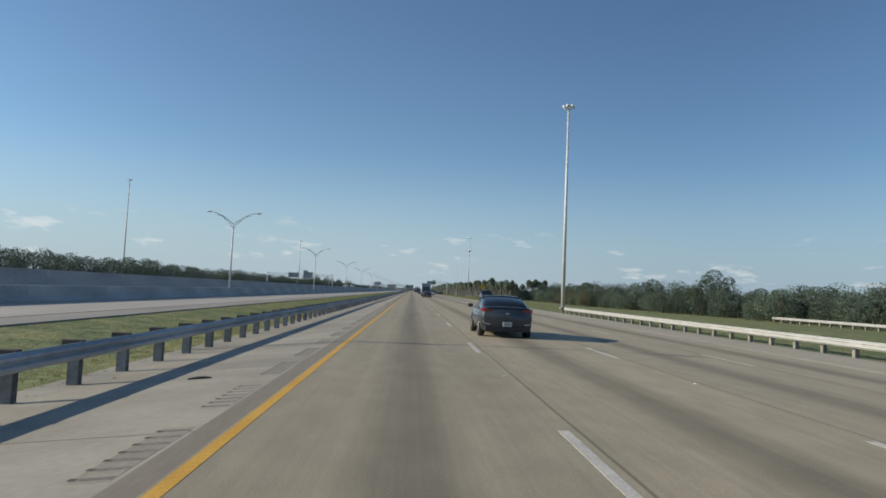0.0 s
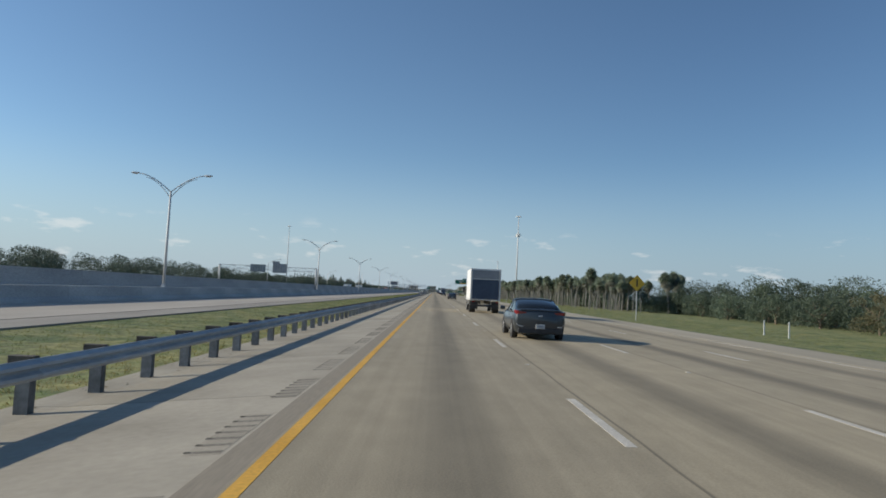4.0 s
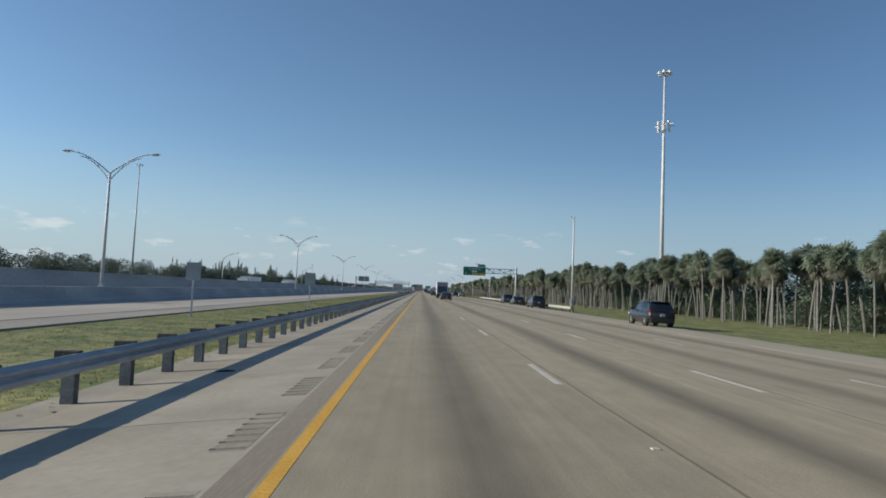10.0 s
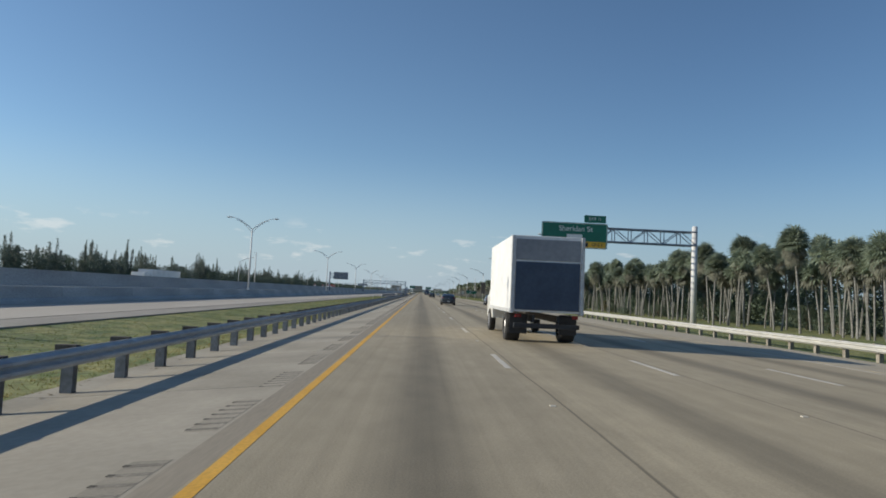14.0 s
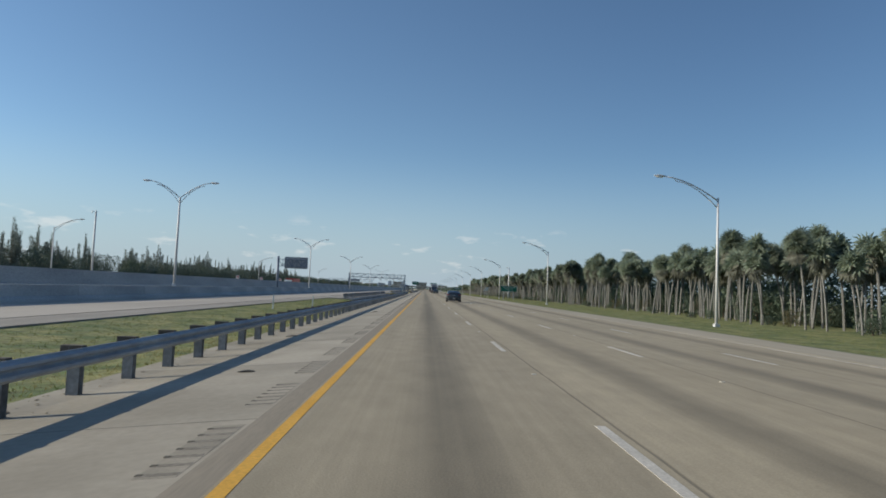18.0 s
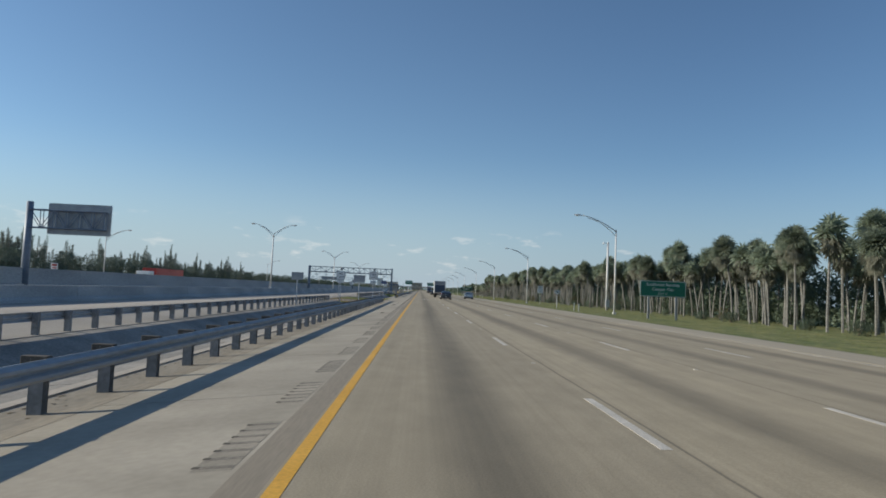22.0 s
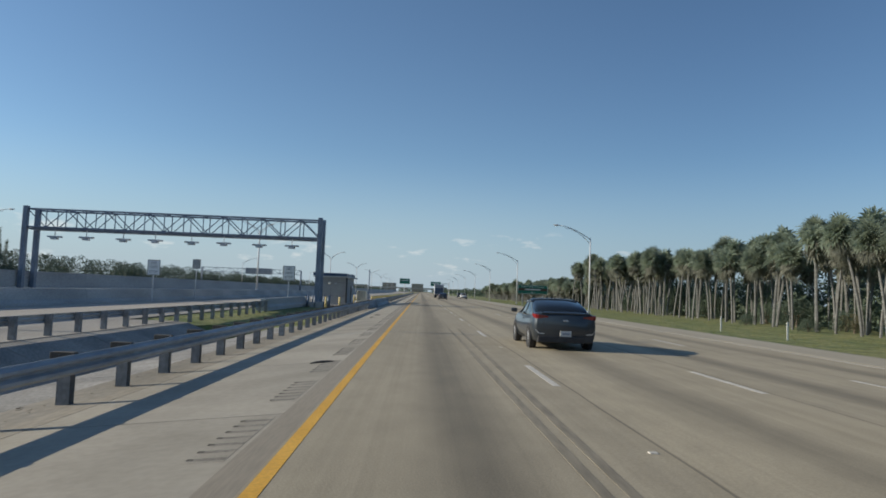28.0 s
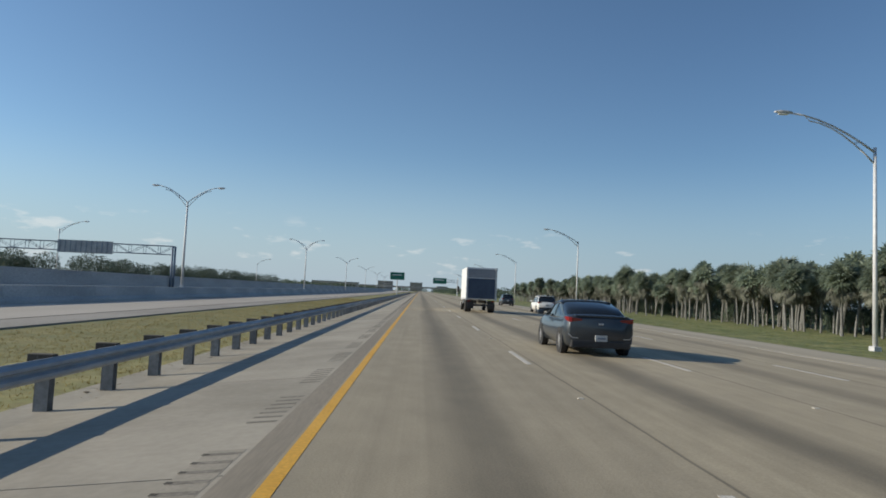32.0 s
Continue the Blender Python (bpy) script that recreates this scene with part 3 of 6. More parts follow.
def guardrail(label, x, y0, y1, zg, side=1, pale=False, top=0.79, joins=False):
    """A W-beam rail on posts with blockouts; side 1: the rail faces +x."""
    g = thing("guardrail", label, "guardrail", (x, y0, zg), "roadside guard rails")
    n = int((y1 - y0) / PITCH) + 1
    face = pose(0, 0, 0) if side > 0 else Matrix.Diagonal((-1, 1, 1, 1))
    for i in range(n):
        y = i * PITCH
        if pale:
            part("post", POST_WOOD, None, g, at=Matrix.Translation((-0.2 * side, y, 0)))
            part("blockout", BLOCK_B, None, g, at=Matrix.Translation((-0.06 * side, y, top)) @ face)
        else:
            part("post", POST, None, g, at=Matrix.Translation((-0.12 * side, y, 0)))
            part("blockout", BLOCK if side > 0 else BLOCK_S, None, g, at=Matrix.Translation((-0.1 * side, y, top)) @ face)
    for i in range((n + 1) // 2 if joins else max(1, (n - 1) // 2)):
        part("beam", BEAM_PALE if pale else BEAM, None, g, at=Matrix.Translation((0.02 * side, i * 2 * PITCH, top - 0.32)) @ face)
    return g


PH = 0.436  # first post
GL = "weathered grey steel guard rail on posts beside the median grass"
for a, b in ((-9, 95), (95, 195), (195, 295), (295, 392)):
    guardrail(GL, -4.1, PH + a * PITCH, PH + b * PITCH - 1.9, -0.41, joins=b < 390)
guardrail("weathered grey steel guard rail ending with a yellow end plate", -4.1, 793.1, 905.0, -0.41)
GL2 = "weathered grey steel guard rail beside the concrete ditch"
guardrail(GL2, -11.6, 639.3, 745.5, -0.5, side=-1)
guardrail("weathered grey steel guard rail with a yellow end plate", -11.6, 790.0, 888.0, -0.5, side=-1)
for a, b in ((935.85, 1117.0), (935.85 + 96 * PITCH, 1300.0)):
    guardrail("weathered grey steel guard rail beside straw-coloured grass", -4.1, a, b, -0.41, joins=b < 1200)
guardrail("pale galvanised guard rail on timber posts along the verge", 18.75, -22.0, 72.0, -0.33, side=-1, pale=True, top=0.7)
guardrail("pale galvanised guard rail on timber posts before the palms", 18.75, 372.0, 487.0, -0.33, side=-1, pale=True, top=0.7)
guardrail("short pale guard rail on the grass by the trees", 50.0, 60.0, 84.0, -0.65, side=-1, pale=True, top=0.7)

# ---- concrete barrier beside the toll building ----
b1 = thing("barrier", "smooth grey concrete barrier with a thrie-beam end", "barrier", (0, 0, 0), kind="structure")
prof = [(-4.75, -0.6), (-3.62, -0.6), (-3.66, -0.28), (-3.86, -0.1), (-3.98, 0.45), (-4.3, 0.45), (-4.42, -0.1), (-4.62, -0.28)]
for y in range(4):
    me = loft(bmesh.new(), [[(x, yy, z) for x, z in prof] for yy in (909.0 + y * 6.1, 915.08 + y * 6.1)])
    part("barrier_unit", me, M["wall"], b1)
TB = [(0, 0), (0.02, 0.02), (0.085, 0.05), (0.085, 0.09), (0.02, 0.12), (0.02, 0.19), (0.085, 0.22), (0.085, 0.26), (0.02, 0.29), (0.02, 0.36), (0.085, 0.39), (0.085, 0.43), (0.02, 0.46), (0, 0.5)]
for y0, y1 in ((899.5, 909.4), (932.4, 938.6)):
    ring = TB + [(u - 0.012, v) for u, v in reversed(TB)]
    part("thrie_beam", loft(bmesh.new(), [[(-4.02 + u, y, -0.13 + v) for u, v in ring] for y in (y0, y1)]), M["rail"], b1, "three-wave steel rail")
ring = WB + [(u - 0.012, v) for u, v in reversed(WB)]
part("rub_rail", loft(bmesh.new(), [[(-4.0 + u, y, -0.43 + v) for u, v in ring] for y in (897.5, 909.4)]), M["rail"], b1, "low second rail under the first")
for y in (933.94, 934.9):
    part("post", POST, None, b1, at=Matrix.Translation((-4.22, y, -0.41)))

# ---- road markings ----
DASH = mesh("dash", box(bmesh.new(), -0.065, 0.065, -3.05, 0.0, -0.01, 0.006), M["white"])
STUD = mesh("road_stud", box(bmesh.new(), -0.045, 0.045, -0.04, 0.04, -0.01, 0.016, 0.01), M["white"])
PHI = 7.34
LANES = [(3.6, 0.0065), (7.26, -0.0035), (10.9, -0.0735)]
for x, z in LANES:
    for k in range(-4, 96):
        part("dash", DASH, None, road, at=(x, PHI + 12.192 * k, z))
        if k < 88 and x < 10:
            part("road_stud", STUD, None, road, at=(x, PHI + 12.192 * k - 7.6, z))
for name, x0, x1, z, mt, lab in (("yellow_line", -0.068, 0.068, -0.0055, "yellow", "solid yellow edge line"), ("edge_line", 14.43, 14.57, -0.15, "white_worn", "worn solid white edge line")):
    part(name, box(bmesh.new(), x0, x1, Y0, Y1, z - 0.02, z + 0.004), M[mt], road, lab)
bm = bmesh.new()
for x, z in LANES:
    for k in range(96, 180):
        box(bm, x - 0.07, x + 0.07, PHI + 12.192 * k - 3.05, PHI + 12.192 * k, z - 0.01, z + 0.006)
part("far_dashes", bm, M["white"], road, "white lane dashes far ahead", kind="stuff")
# painted lane arrow
arrow = bmesh.new()
box(arrow, 1.65, 1.84, 753.8, 758.7, 0.0, 0.006)
for k in (-1, 1):
    loft(arrow, [[(1.75 + k * x, y, z) for x, y in ((0.0, 760.1), (0.0, 760.85), (0.88, 757.9), (0.7, 757.8))] for z in (0.0, 0.0075)])
part("lane_arrow", arrow, M["white"], road, "worn white lane arrow")
for x, y in [(1.53, 754.2 + 0.64 * k) for k in range(8)] + [(1.75 + k * (0.32 + 0.22 * i), 760.7 - 0.92 * i) for k in (-1, 1) for i in range(4)]:
    part("road_stud", STUD, None, road, at=(x, y, 0.004))

# tyre marks
for x0, y0, x1, y1, w in ((3.02, 394, 4.1, 419, 0.16), (3.2, 394, 4.4, 419, 0.12), (2.73, 838, 2.45, 862, 0.13), (2.95, 838, 2.85, 862, 0.13), (1.8, 762, 2.0, 790, 0.1), (2.32, 762, 2.6, 790, 0.14), (2.0, 925, 1.45, 946, 0.14), (2.42, 925, 2.2, 946, 0.14), (1.12, 470.5, 1.38, 484, 0.13), (1.52, 470, 1.76, 485.5, 0.2), (2.62, 942, 2.5, 956, 0.16), (2.9, 942, 2.78, 956, 0.14)):
    mk = bmesh.new()
    n = 10
    ringv = []
    for i in range(n + 1):
        f = i / n
        xx, yy = x0 + (x1 - x0) * f, y0 + (y1 - y0) * f
        ww = w / 2 * (0.35 + 0.65 * math.sin(math.pi * min(1, f * 1.3 + 0.1)) ** 0.5 if f < 0.7 else 0.35 + 0.65 * (1 - f) / 0.3)
        zz = float(np.interp(xx, [-0.1, 3.63, 7.26], [-0.005, 0.01, 0.0])) + 0.003
        ringv.append([(xx - ww, yy, zz - 0.02), (xx + ww, yy, zz - 0.02), (xx + ww, yy, zz), (xx - ww, yy, zz)])
    part("tyre_mark", loft(mk, ringv), M["skid"], road, "faint dark tyre mark")
# tar-filled joints and cracks round the pavement patches
M["tar"] = surf("crack_sealant", (0.1, 0.092, 0.078), (0.15, 0.138, 0.116), 3.0, 0.6, fine=20, fine_amt=0.25)


def tar_seam(w, *pts):
    """A poured line of sealant along a bent crack."""
    rs = random.Random(len(pts) * 7 + int(pts[0][0] * 10))
    line = []
    for (xa, ya), (xb, yb) in zip(pts, pts[1:]):
        k = max(2, int(math.hypot(xb - xa, yb - ya) / 0.35))
        line += [(xa + (xb - xa) * i / k, ya + (yb - ya) * i / k) for i in range(k)]
    line.append(pts[-1])
    line = [(x + rs.gauss(0, 0.012), y + rs.gauss(0, 0.02)) for x, y in line]
    rings = []
    for i, (x, y) in enumerate(line):
        xa, ya = line[max(0, i - 1)]
        xb, yb = line[min(len(line) - 1, i + 1)]
        d = Vector((xb - xa, yb - ya)).normalized()
        h = w / 2 * rs.uniform(0.65, 1.25)
        z = float(np.interp(x, [-0.1, 3.63, 7.26, 10.9, 14.5], [-0.005, 0.01, 0.0, -0.07, -0.15]))
        rings.append([(x - d.y * h, y + d.x * h, z - 0.02), (x + d.y * h, y - d.x * h, z - 0.02), (x + d.y * h, y - d.x * h, z + 0.0025), (x - d.y * h, y + d.x * h, z + 0.0025)])
    part("tar_seam", loft(bmesh.new(), rings), M["tar"], road, "dark sealed pavement crack")


for w, *pts in (
        (0.09, (0.76, 945.18), (1.7, 945.3), (2.66, 945.5), (2.95, 945.1), (3.5, 944.9)), (0.11, (0.82, 947.0), (2.74, 947.4)), (0.09, (0.8, 945.2), (0.8, 947.0)), (0.15, (2.68, 945.5), (2.72, 947.4)),
        (0.11, (0.74, 950.0), (2.66, 950.5), (3.4, 951.3), (7.5, 951.45), (11.0, 951.3)), (0.11, (0.84, 951.6), (2.72, 952.25)), (0.1, (0.75, 950.0), (0.84, 951.6)), (0.14, (2.66, 950.5), (2.74, 952.3)),
        (0.09, (0.1, 948.3), (2.25, 948.85), (2.6, 949.25), (5.1, 949.4), (9.1, 949.2)), (0.11, (2.75, 952.3), (5.1, 952.65), (6.5, 952.6), (6.3, 950.4), (7.4, 950.6)),
        (0.11, (4.2, 952.2), (4.45, 950.9), (4.9, 950.45)), (0.11, (4.3, 947.6), (5.4, 946.95), (6.25, 947.1), (6.3, 945.4), (8.8, 945.2)), (0.11, (7.8, 951.6), (7.65, 948.9), (9.6, 949.2), (10.6, 948.2)),
        (0.09, (0.78, 955.2), (0.82, 957.0)), (0.1, (2.7, 955.3), (2.74, 957.2)), (0.09, (0.8, 955.2), (2.7, 955.3), (6.8, 955.6))):
    tar_seam(w, *pts)

# ---- concrete shoulder slabs and rumble panels ----
ring = SH + [(x, z - 0.15) for x, z in reversed(SH)]
SLAB = mesh("slab", loft(bmesh.new(), [[(x, y, z) for x, z in ring] for y in (0.0, 6.08)]), M["slab"])
for i in range(-5, 215):
    part("slab", SLAB, None, shoulder, at=(0, i * 6.1 + 0.9, 0))
for a, b in ((628.0, 749.0), (794.0, 903.0)):
    part("gutter", strip(bmesh.new(), [(-4.76, -0.427), (-4.0, -0.397), (-3.62, -0.3595)], a, b, 0.02), M["gutter"], shoulder, "brown-stained gutter at the foot of the rail")
bm = bmesh.new()
box(bm, -0.18, 0.18, 0, 2.03, -0.03, 0.0015)
RUM = mesh("rumble_panel", bm, M["rumble"])
# grooves drawn as dark bars on the panel, darkest at their left ends
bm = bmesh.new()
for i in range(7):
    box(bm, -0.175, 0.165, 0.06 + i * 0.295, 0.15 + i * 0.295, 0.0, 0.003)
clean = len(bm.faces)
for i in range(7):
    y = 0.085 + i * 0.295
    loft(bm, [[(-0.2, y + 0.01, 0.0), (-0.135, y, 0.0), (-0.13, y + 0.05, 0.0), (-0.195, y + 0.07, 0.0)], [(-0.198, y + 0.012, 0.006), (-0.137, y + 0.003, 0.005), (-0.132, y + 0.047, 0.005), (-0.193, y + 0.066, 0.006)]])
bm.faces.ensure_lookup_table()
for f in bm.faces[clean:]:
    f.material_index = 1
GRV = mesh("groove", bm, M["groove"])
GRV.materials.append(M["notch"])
tilt = pose(0, 0, 0, 0, math.degrees(-math.atan(0.35 / 3.54)), 0)
RUM_Y, RUM_STEP = -1.28, 3.25
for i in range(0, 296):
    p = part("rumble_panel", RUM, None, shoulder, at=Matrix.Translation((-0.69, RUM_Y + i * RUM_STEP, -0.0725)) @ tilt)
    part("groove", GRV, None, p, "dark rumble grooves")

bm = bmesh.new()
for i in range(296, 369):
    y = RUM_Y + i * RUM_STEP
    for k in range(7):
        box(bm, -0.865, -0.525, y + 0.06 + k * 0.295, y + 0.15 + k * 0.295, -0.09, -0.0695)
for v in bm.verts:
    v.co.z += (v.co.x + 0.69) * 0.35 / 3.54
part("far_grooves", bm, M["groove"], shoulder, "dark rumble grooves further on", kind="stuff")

# ---- concrete ditch between the two rails ----
ditch = thing("ditch", "stained concrete-lined ditch between guard rails", "ditch", kind="structure")
for a, b, nb in ((639, 748, 22), (790, 868, 16)):
    step = (b - a) / nb
    me = mesh("ditch_slab", strip(bmesh.new(), [(-11.3, -0.47), (-10.7, -0.52), (-8.3, -1.5), (-7.5, -1.5), (-6.3, -0.62), (-5.1, -0.5), (-4.77, -0.46)], 0, step - 0.04, 0.2), M["ditch"])
    for i in range(nb):
        part("ditch_slab", me, None, ditch, at=(0, a + i * step, 0))
part("kerb_strip", strip(bmesh.new(), [(-5.3, -0.47), (-5.0, -0.45)], 639, 748, 0.15), M["express"], ditch, "pale concrete kerb strip")
for a, b in ((639, 748), (790, 868)):
    part("paved_edge", strip(bmesh.new(), [(-14.02, -0.466), (-11.25, -0.455)], a, b, 0.2), M["asphalt"], express, "grey asphalt up to the rail")
# bare ground in the crossover gap, following the median's dip, with sunken block pavers
def dip(x):
    return float(np.interp(x, [q[0] for q in xs], [q[1] for q in xs]))


def slab_top(x):
    return float(np.interp(x, [-4.76, -4.75, -4.0, -0.46], [-9, -0.43, -0.4, -0.05]))


bm = bmesh.new()
random.seed(5)
n, rings_n = 96, 12
rows_v = []
for k in range(1, rings_n + 1):
    row = []
    for i in range(n):
        a = 2 * math.pi * i / n
        rr = (1 + 0.03 * math.sin(3 * a + 1) + 0.03 * math.sin(7 * a) + 0.025 * math.sin(13 * a)) * k / rings_n
        x, y = -8.95 + 4.95 * rr * math.copysign(abs(math.cos(a)) ** 0.4, math.cos(a)), 760.0 + 9.6 * rr * math.copysign(abs(math.sin(a)) ** 0.6, math.sin(a))
        row.append(bm.verts.new((x, y, max(dip(x), slab_top(x)) + (0.02 if k < rings_n - 1 else 0.012 if k < rings_n else -0.02))))
    rows_v.append(row)
hub = bm.verts.new((-8.95, 760.0, dip(-8.95) + 0.02))
for i in range(n):
    bm.faces.new((hub, rows_v[0][i], rows_v[0][(i + 1) % n]))
    for p_, q_ in zip(rows_v, rows_v[1:]):
        bm.faces.new((p_[i], q_[i], q_[(i + 1) % n], p_[(i + 1) % n]))
bmesh.ops.recalc_face_normals(bm, faces=bm.faces[:])
dirt = solid("dirt_patch", bm, M["dirt"], "bare brown dirt with sunken block pavers in the median crossover", "dirt")
PAVER = mesh("paver", box(bmesh.new(), -0.24, 0.24, -0.31, 0.31, -0.08, 0.0, 0.025), M["paver"])
for i in range(16):
    for j in range(17):
        x, y = -13.4 + i * 0.53, 753.2 + j * 0.68 + 0.12 * i
        if (x + 9.2) ** 2 / 18 + (y - 758.8) ** 2 / 42 > 1.0 or random.random() < 0.06:
            continue
        slope = (dip(x + 0.2) - dip(x - 0.2)) / 0.4
        part("paver", PAVER, None, dirt, at=Matrix.Translation((x, y, dip(x) + 0.035 + random.uniform(-0.012, 0.012))) @ pose(0, 0, 0, random.uniform(-1.5, 1.5), -math.degrees(math.atan(slope)) + random.uniform(-1.5, 1.5), random.uniform(-2, 2)))


# ---- lamps and masts ----
def arm_pts(s, reach, z0, z1, n=7):
    return [(s * reach * f, 0, z0 + (z1 - z0) * (1 - (1 - f) ** 1.7)) for f in [i / (n - 1) for i in range(n)]]


def lamp_head(bm_house, bm_lens, x, z, s):
    loft(bm_house, [[(x + s * u, w * math.cos(a), z + 0.03 + h * math.sin(a)) for a in [k * math.pi / 4 for k in range(8)]] for u, w, h in ((-0.1, 0.06, 0.05), (0.15, 0.15, 0.09), (0.5, 0.17, 0.1), (0.78, 0.08, 0.05))])
    loft(bm_lens, [[(x + s * u, w * math.cos(a), z - 0.075 + h * math.sin(a)) for a in [k * math.pi / 4 for k in range(8)]] for u, w, h in ((0.12, 0.1, 0.03), (0.35, 0.14, 0.05), (0.62, 0.08, 0.03))])


def twin_lamp():
    t = thing("street_lamp", "tall galvanised twin-arm street lamp standing on the median wall", "street lamp", (-26.52, 19.0, 0.72), "median street lamps")
    bm = bmesh.new()
    tube(bm, (0, 0, 0), (0, 0, 10.0), 0.155, 0.095, 12)
    part("pole", bm, M["galv"], t, smooth=True)
    bm = bmesh.new()
    box(bm, -0.22, 0.22, -0.22, 0.22, 0, 0.05, 0.01)
    box(bm, -0.17, 0.17, -0.17, 0.17, 0.05, 0.3, 0.02)
    part("base_plate", bm, M["galv"], t)
    for s in (-1, 1):
        up = arm_pts(s, 3.45, 9.9, 11.75)
        lo = arm_pts(s, 2.65, 9.3, 11.35)
        part("arm", bent_tube(bmesh.new(), up, 0.06, 0.045, 8), M["galv"], t, smooth=True)
        part("brace", bent_tube(bmesh.new(), lo, 0.045, 0.035, 8), M["galv"], t, smooth=True)
        for i in (2, 4):
            part("strut", tube(bmesh.new(), up[i], lo[i], 0.025, seg=6), M["galv"], t)
        h, e = bmesh.new(), bmesh.new()
        lamp_head(h, e, s * 3.45, 11.75, s)
        hd = part("lamp_head", h, M["lamp"], t)
        part("lens", e, M["lens"], hd, "pale lamp glass")
    return t


T1 = twin_lamp()
for y in (100.3, 185.4, 271.4, 354, 439.5, 522.4, 608, 690.7, 774.5, 859, 943, 1028, 1106, 1190, 1274, 1358, 1442):
    copy_thing(T1, Matrix.Translation((-26.52, y, 0.72)))


def arm_lamp():
    t = thing("street_lamp", "galvanised single-arm street lamp on the grass verge", "street lamp", (24.6, 515.0, -0.5), "verge street lamps")
    part("pole", tube(bmesh.new(), (0, 0, 0), (0, 0, 10.3), 0.125, 0.075, 12), M["galv"], t, smooth=True)
    part("base_plate", box(bmesh.new(), -0.2, 0.2, -0.2, 0.2, 0, 0.28, 0.03), M["galv"], t)
    up, lo = arm_pts(-1, 4.4, 10.05, 11.85), arm_pts(-1, 3.4, 9.45, 11.5)
    part("arm", bent_tube(bmesh.new(), up, 0.06, 0.045, 8), M["galv"], t, smooth=True)
    part("brace", bent_tube(bmesh.new(), lo, 0.045, 0.035, 8), M["galv"], t, smooth=True)
    for i in (1, 3, 5):
        part("strut", tube(bmesh.new(), up[i], lo[min(i + 1, 6)], 0.022, seg=6), M["galv"], t)
    h, e = bmesh.new(), bmesh.new()
    lamp_head(h, e, -4.4, 11.85, -1)
    hd = part("lamp_head", h, M["lamp"], t)
    part("lens", e, M["lens"], hd, "pale lamp glass")
    return t


A1 = arm_lamp()
for x, y in ((24.6, 586), (25.2, 659.1), (24.5, 732.2), (24.4, 794.7), (24.4, 857), (24.2, 920.9), (23.8, 984.2), (24.0, 1045.6), (24.4, 1109), (24.4, 1172), (24.4, 1236), (24.4, 1300)):
    copy_thing(A1, Matrix.Translation((x, y, -0.5)))
for y in (330, 470, 610, 750, 890, 1030, 1170):
    copy_thing(A1, pose(-64.5, y + 40, -0.5, 0, 0, 180))


def high_mast(x, y, h, ring=True, label="very tall galvanised high-mast light with a ring of floodlights"):
    t = thing("high_mast", label, "mast", (x, y, -0.6))
    part("pole", tube(bmesh.new(), (0, 0, 0), (0, 0, h), 0.34, 0.14, 14), M["galv"], t, smooth=True)
    part("base", tube(bmesh.new(), (0, 0, 0), (0, 0, 0.35), 0.6, 0.55, 12), M["wall"], t, "concrete footing")
    if ring:
        bm = bmesh.new()
        bmesh.ops.create_cone(bm, cap_ends=True, segments=16, radius1=0.45, radius2=0.3, depth=0.35, matrix=Matrix.Translation((0, 0, h - 0.1)))
        part("ring", bm, M["lamp"], t)
        for i in range(6):
            a = i * math.pi / 3
            bm = bmesh.new()
            tube(bm, (0.4 * math.cos(a), 0.4 * math.sin(a), h - 0.15), (0.75 * math.cos(a), 0.75 * math.sin(a), h - 0.2), 0.04, seg=6)
            bmesh.ops.create_cone(bm, cap_ends=True, segments=10, radius1=0.3, radius2=0.14, depth=0.42, matrix=Matrix.Translation((0.85 * math.cos(a), 0.85 * math.sin(a), h - 0.3)))
            part("floodlight", bm, M["lens"], t)
    return t


high_mast(27.3, 106.4, 35.1)
high_mast(-114.0, 260, 42.1)
high_mast(-85, 490, 36.6)
mono = high_mast(36.0, 389.4, 36.2, True, "very tall galvanised mast with antenna panels part way up")
for i in range(6):
    a = i * math.pi / 3
    bm = bmesh.new()
    box(bm, -0.16, 0.16, -0.09, 0.09, -0.75, 0.75, 0.02)
    tube(bm, (0, -0.05, 0.2), (0, -0.75, 0.2), 0.05, seg=6)
    part("antenna", bm, M["lens"], mono, "pale antenna panel", at=pose(0.85 * math.cos(a), 0.85 * math.sin(a), 27.8, 0, 0, math.degrees(a) + 90))


def camera_pole(x, y, h, label):
    t = thing("camera_pole", label, "pole", (x, y, -0.5))
    part("pole", tube(bmesh.new(), (0, 0, 0), (0, 0, h), 0.2, 0.14, 12), M["galv"], t, smooth=True)
    bm = bmesh.new()
    tube(bm, (0, 0, h - 0.2), (-0.7, 0, h - 0.1), 0.04, seg=6)
    tube(bm, (-0.7, 0, h - 0.35), (-0.7, 0, h - 0.02), 0.11, 0.09, 8)
    part("camera", bm, M["lamp"], t)
    part("cabinet", box(bmesh.new(), -0.32, 0.32, -0.55, -0.2, 0.5, 1.6, 0.03), M["lamp"], t, "grey equipment cabinet")
    return t


camera_pole(31.2, 423.7, 18.1, "tall pale concrete camera pole beyond the guard rail")
camera_pole(30.3, 755.0, 10.7, "slim pale camera pole with a grey cabinet")
camera_pole(-60, 655, 14.0, "slim grey pole behind the noise wall")
dp = thing("utility_pole", "slim dark pole behind the concrete barrier", "pole", (-5.9, 921.3, -0.45))
part("pole", tube(bmesh.new(), (0, 0, -0.2), (0, 0, 4.6), 0.09, 0.07, 10), M["steel"], dp, smooth=True)
part("cap", tube(bmesh.new(), (0, 0, 4.6), (0, 0, 4.68), 0.09, 0.09, 10), M["steel"], dp)
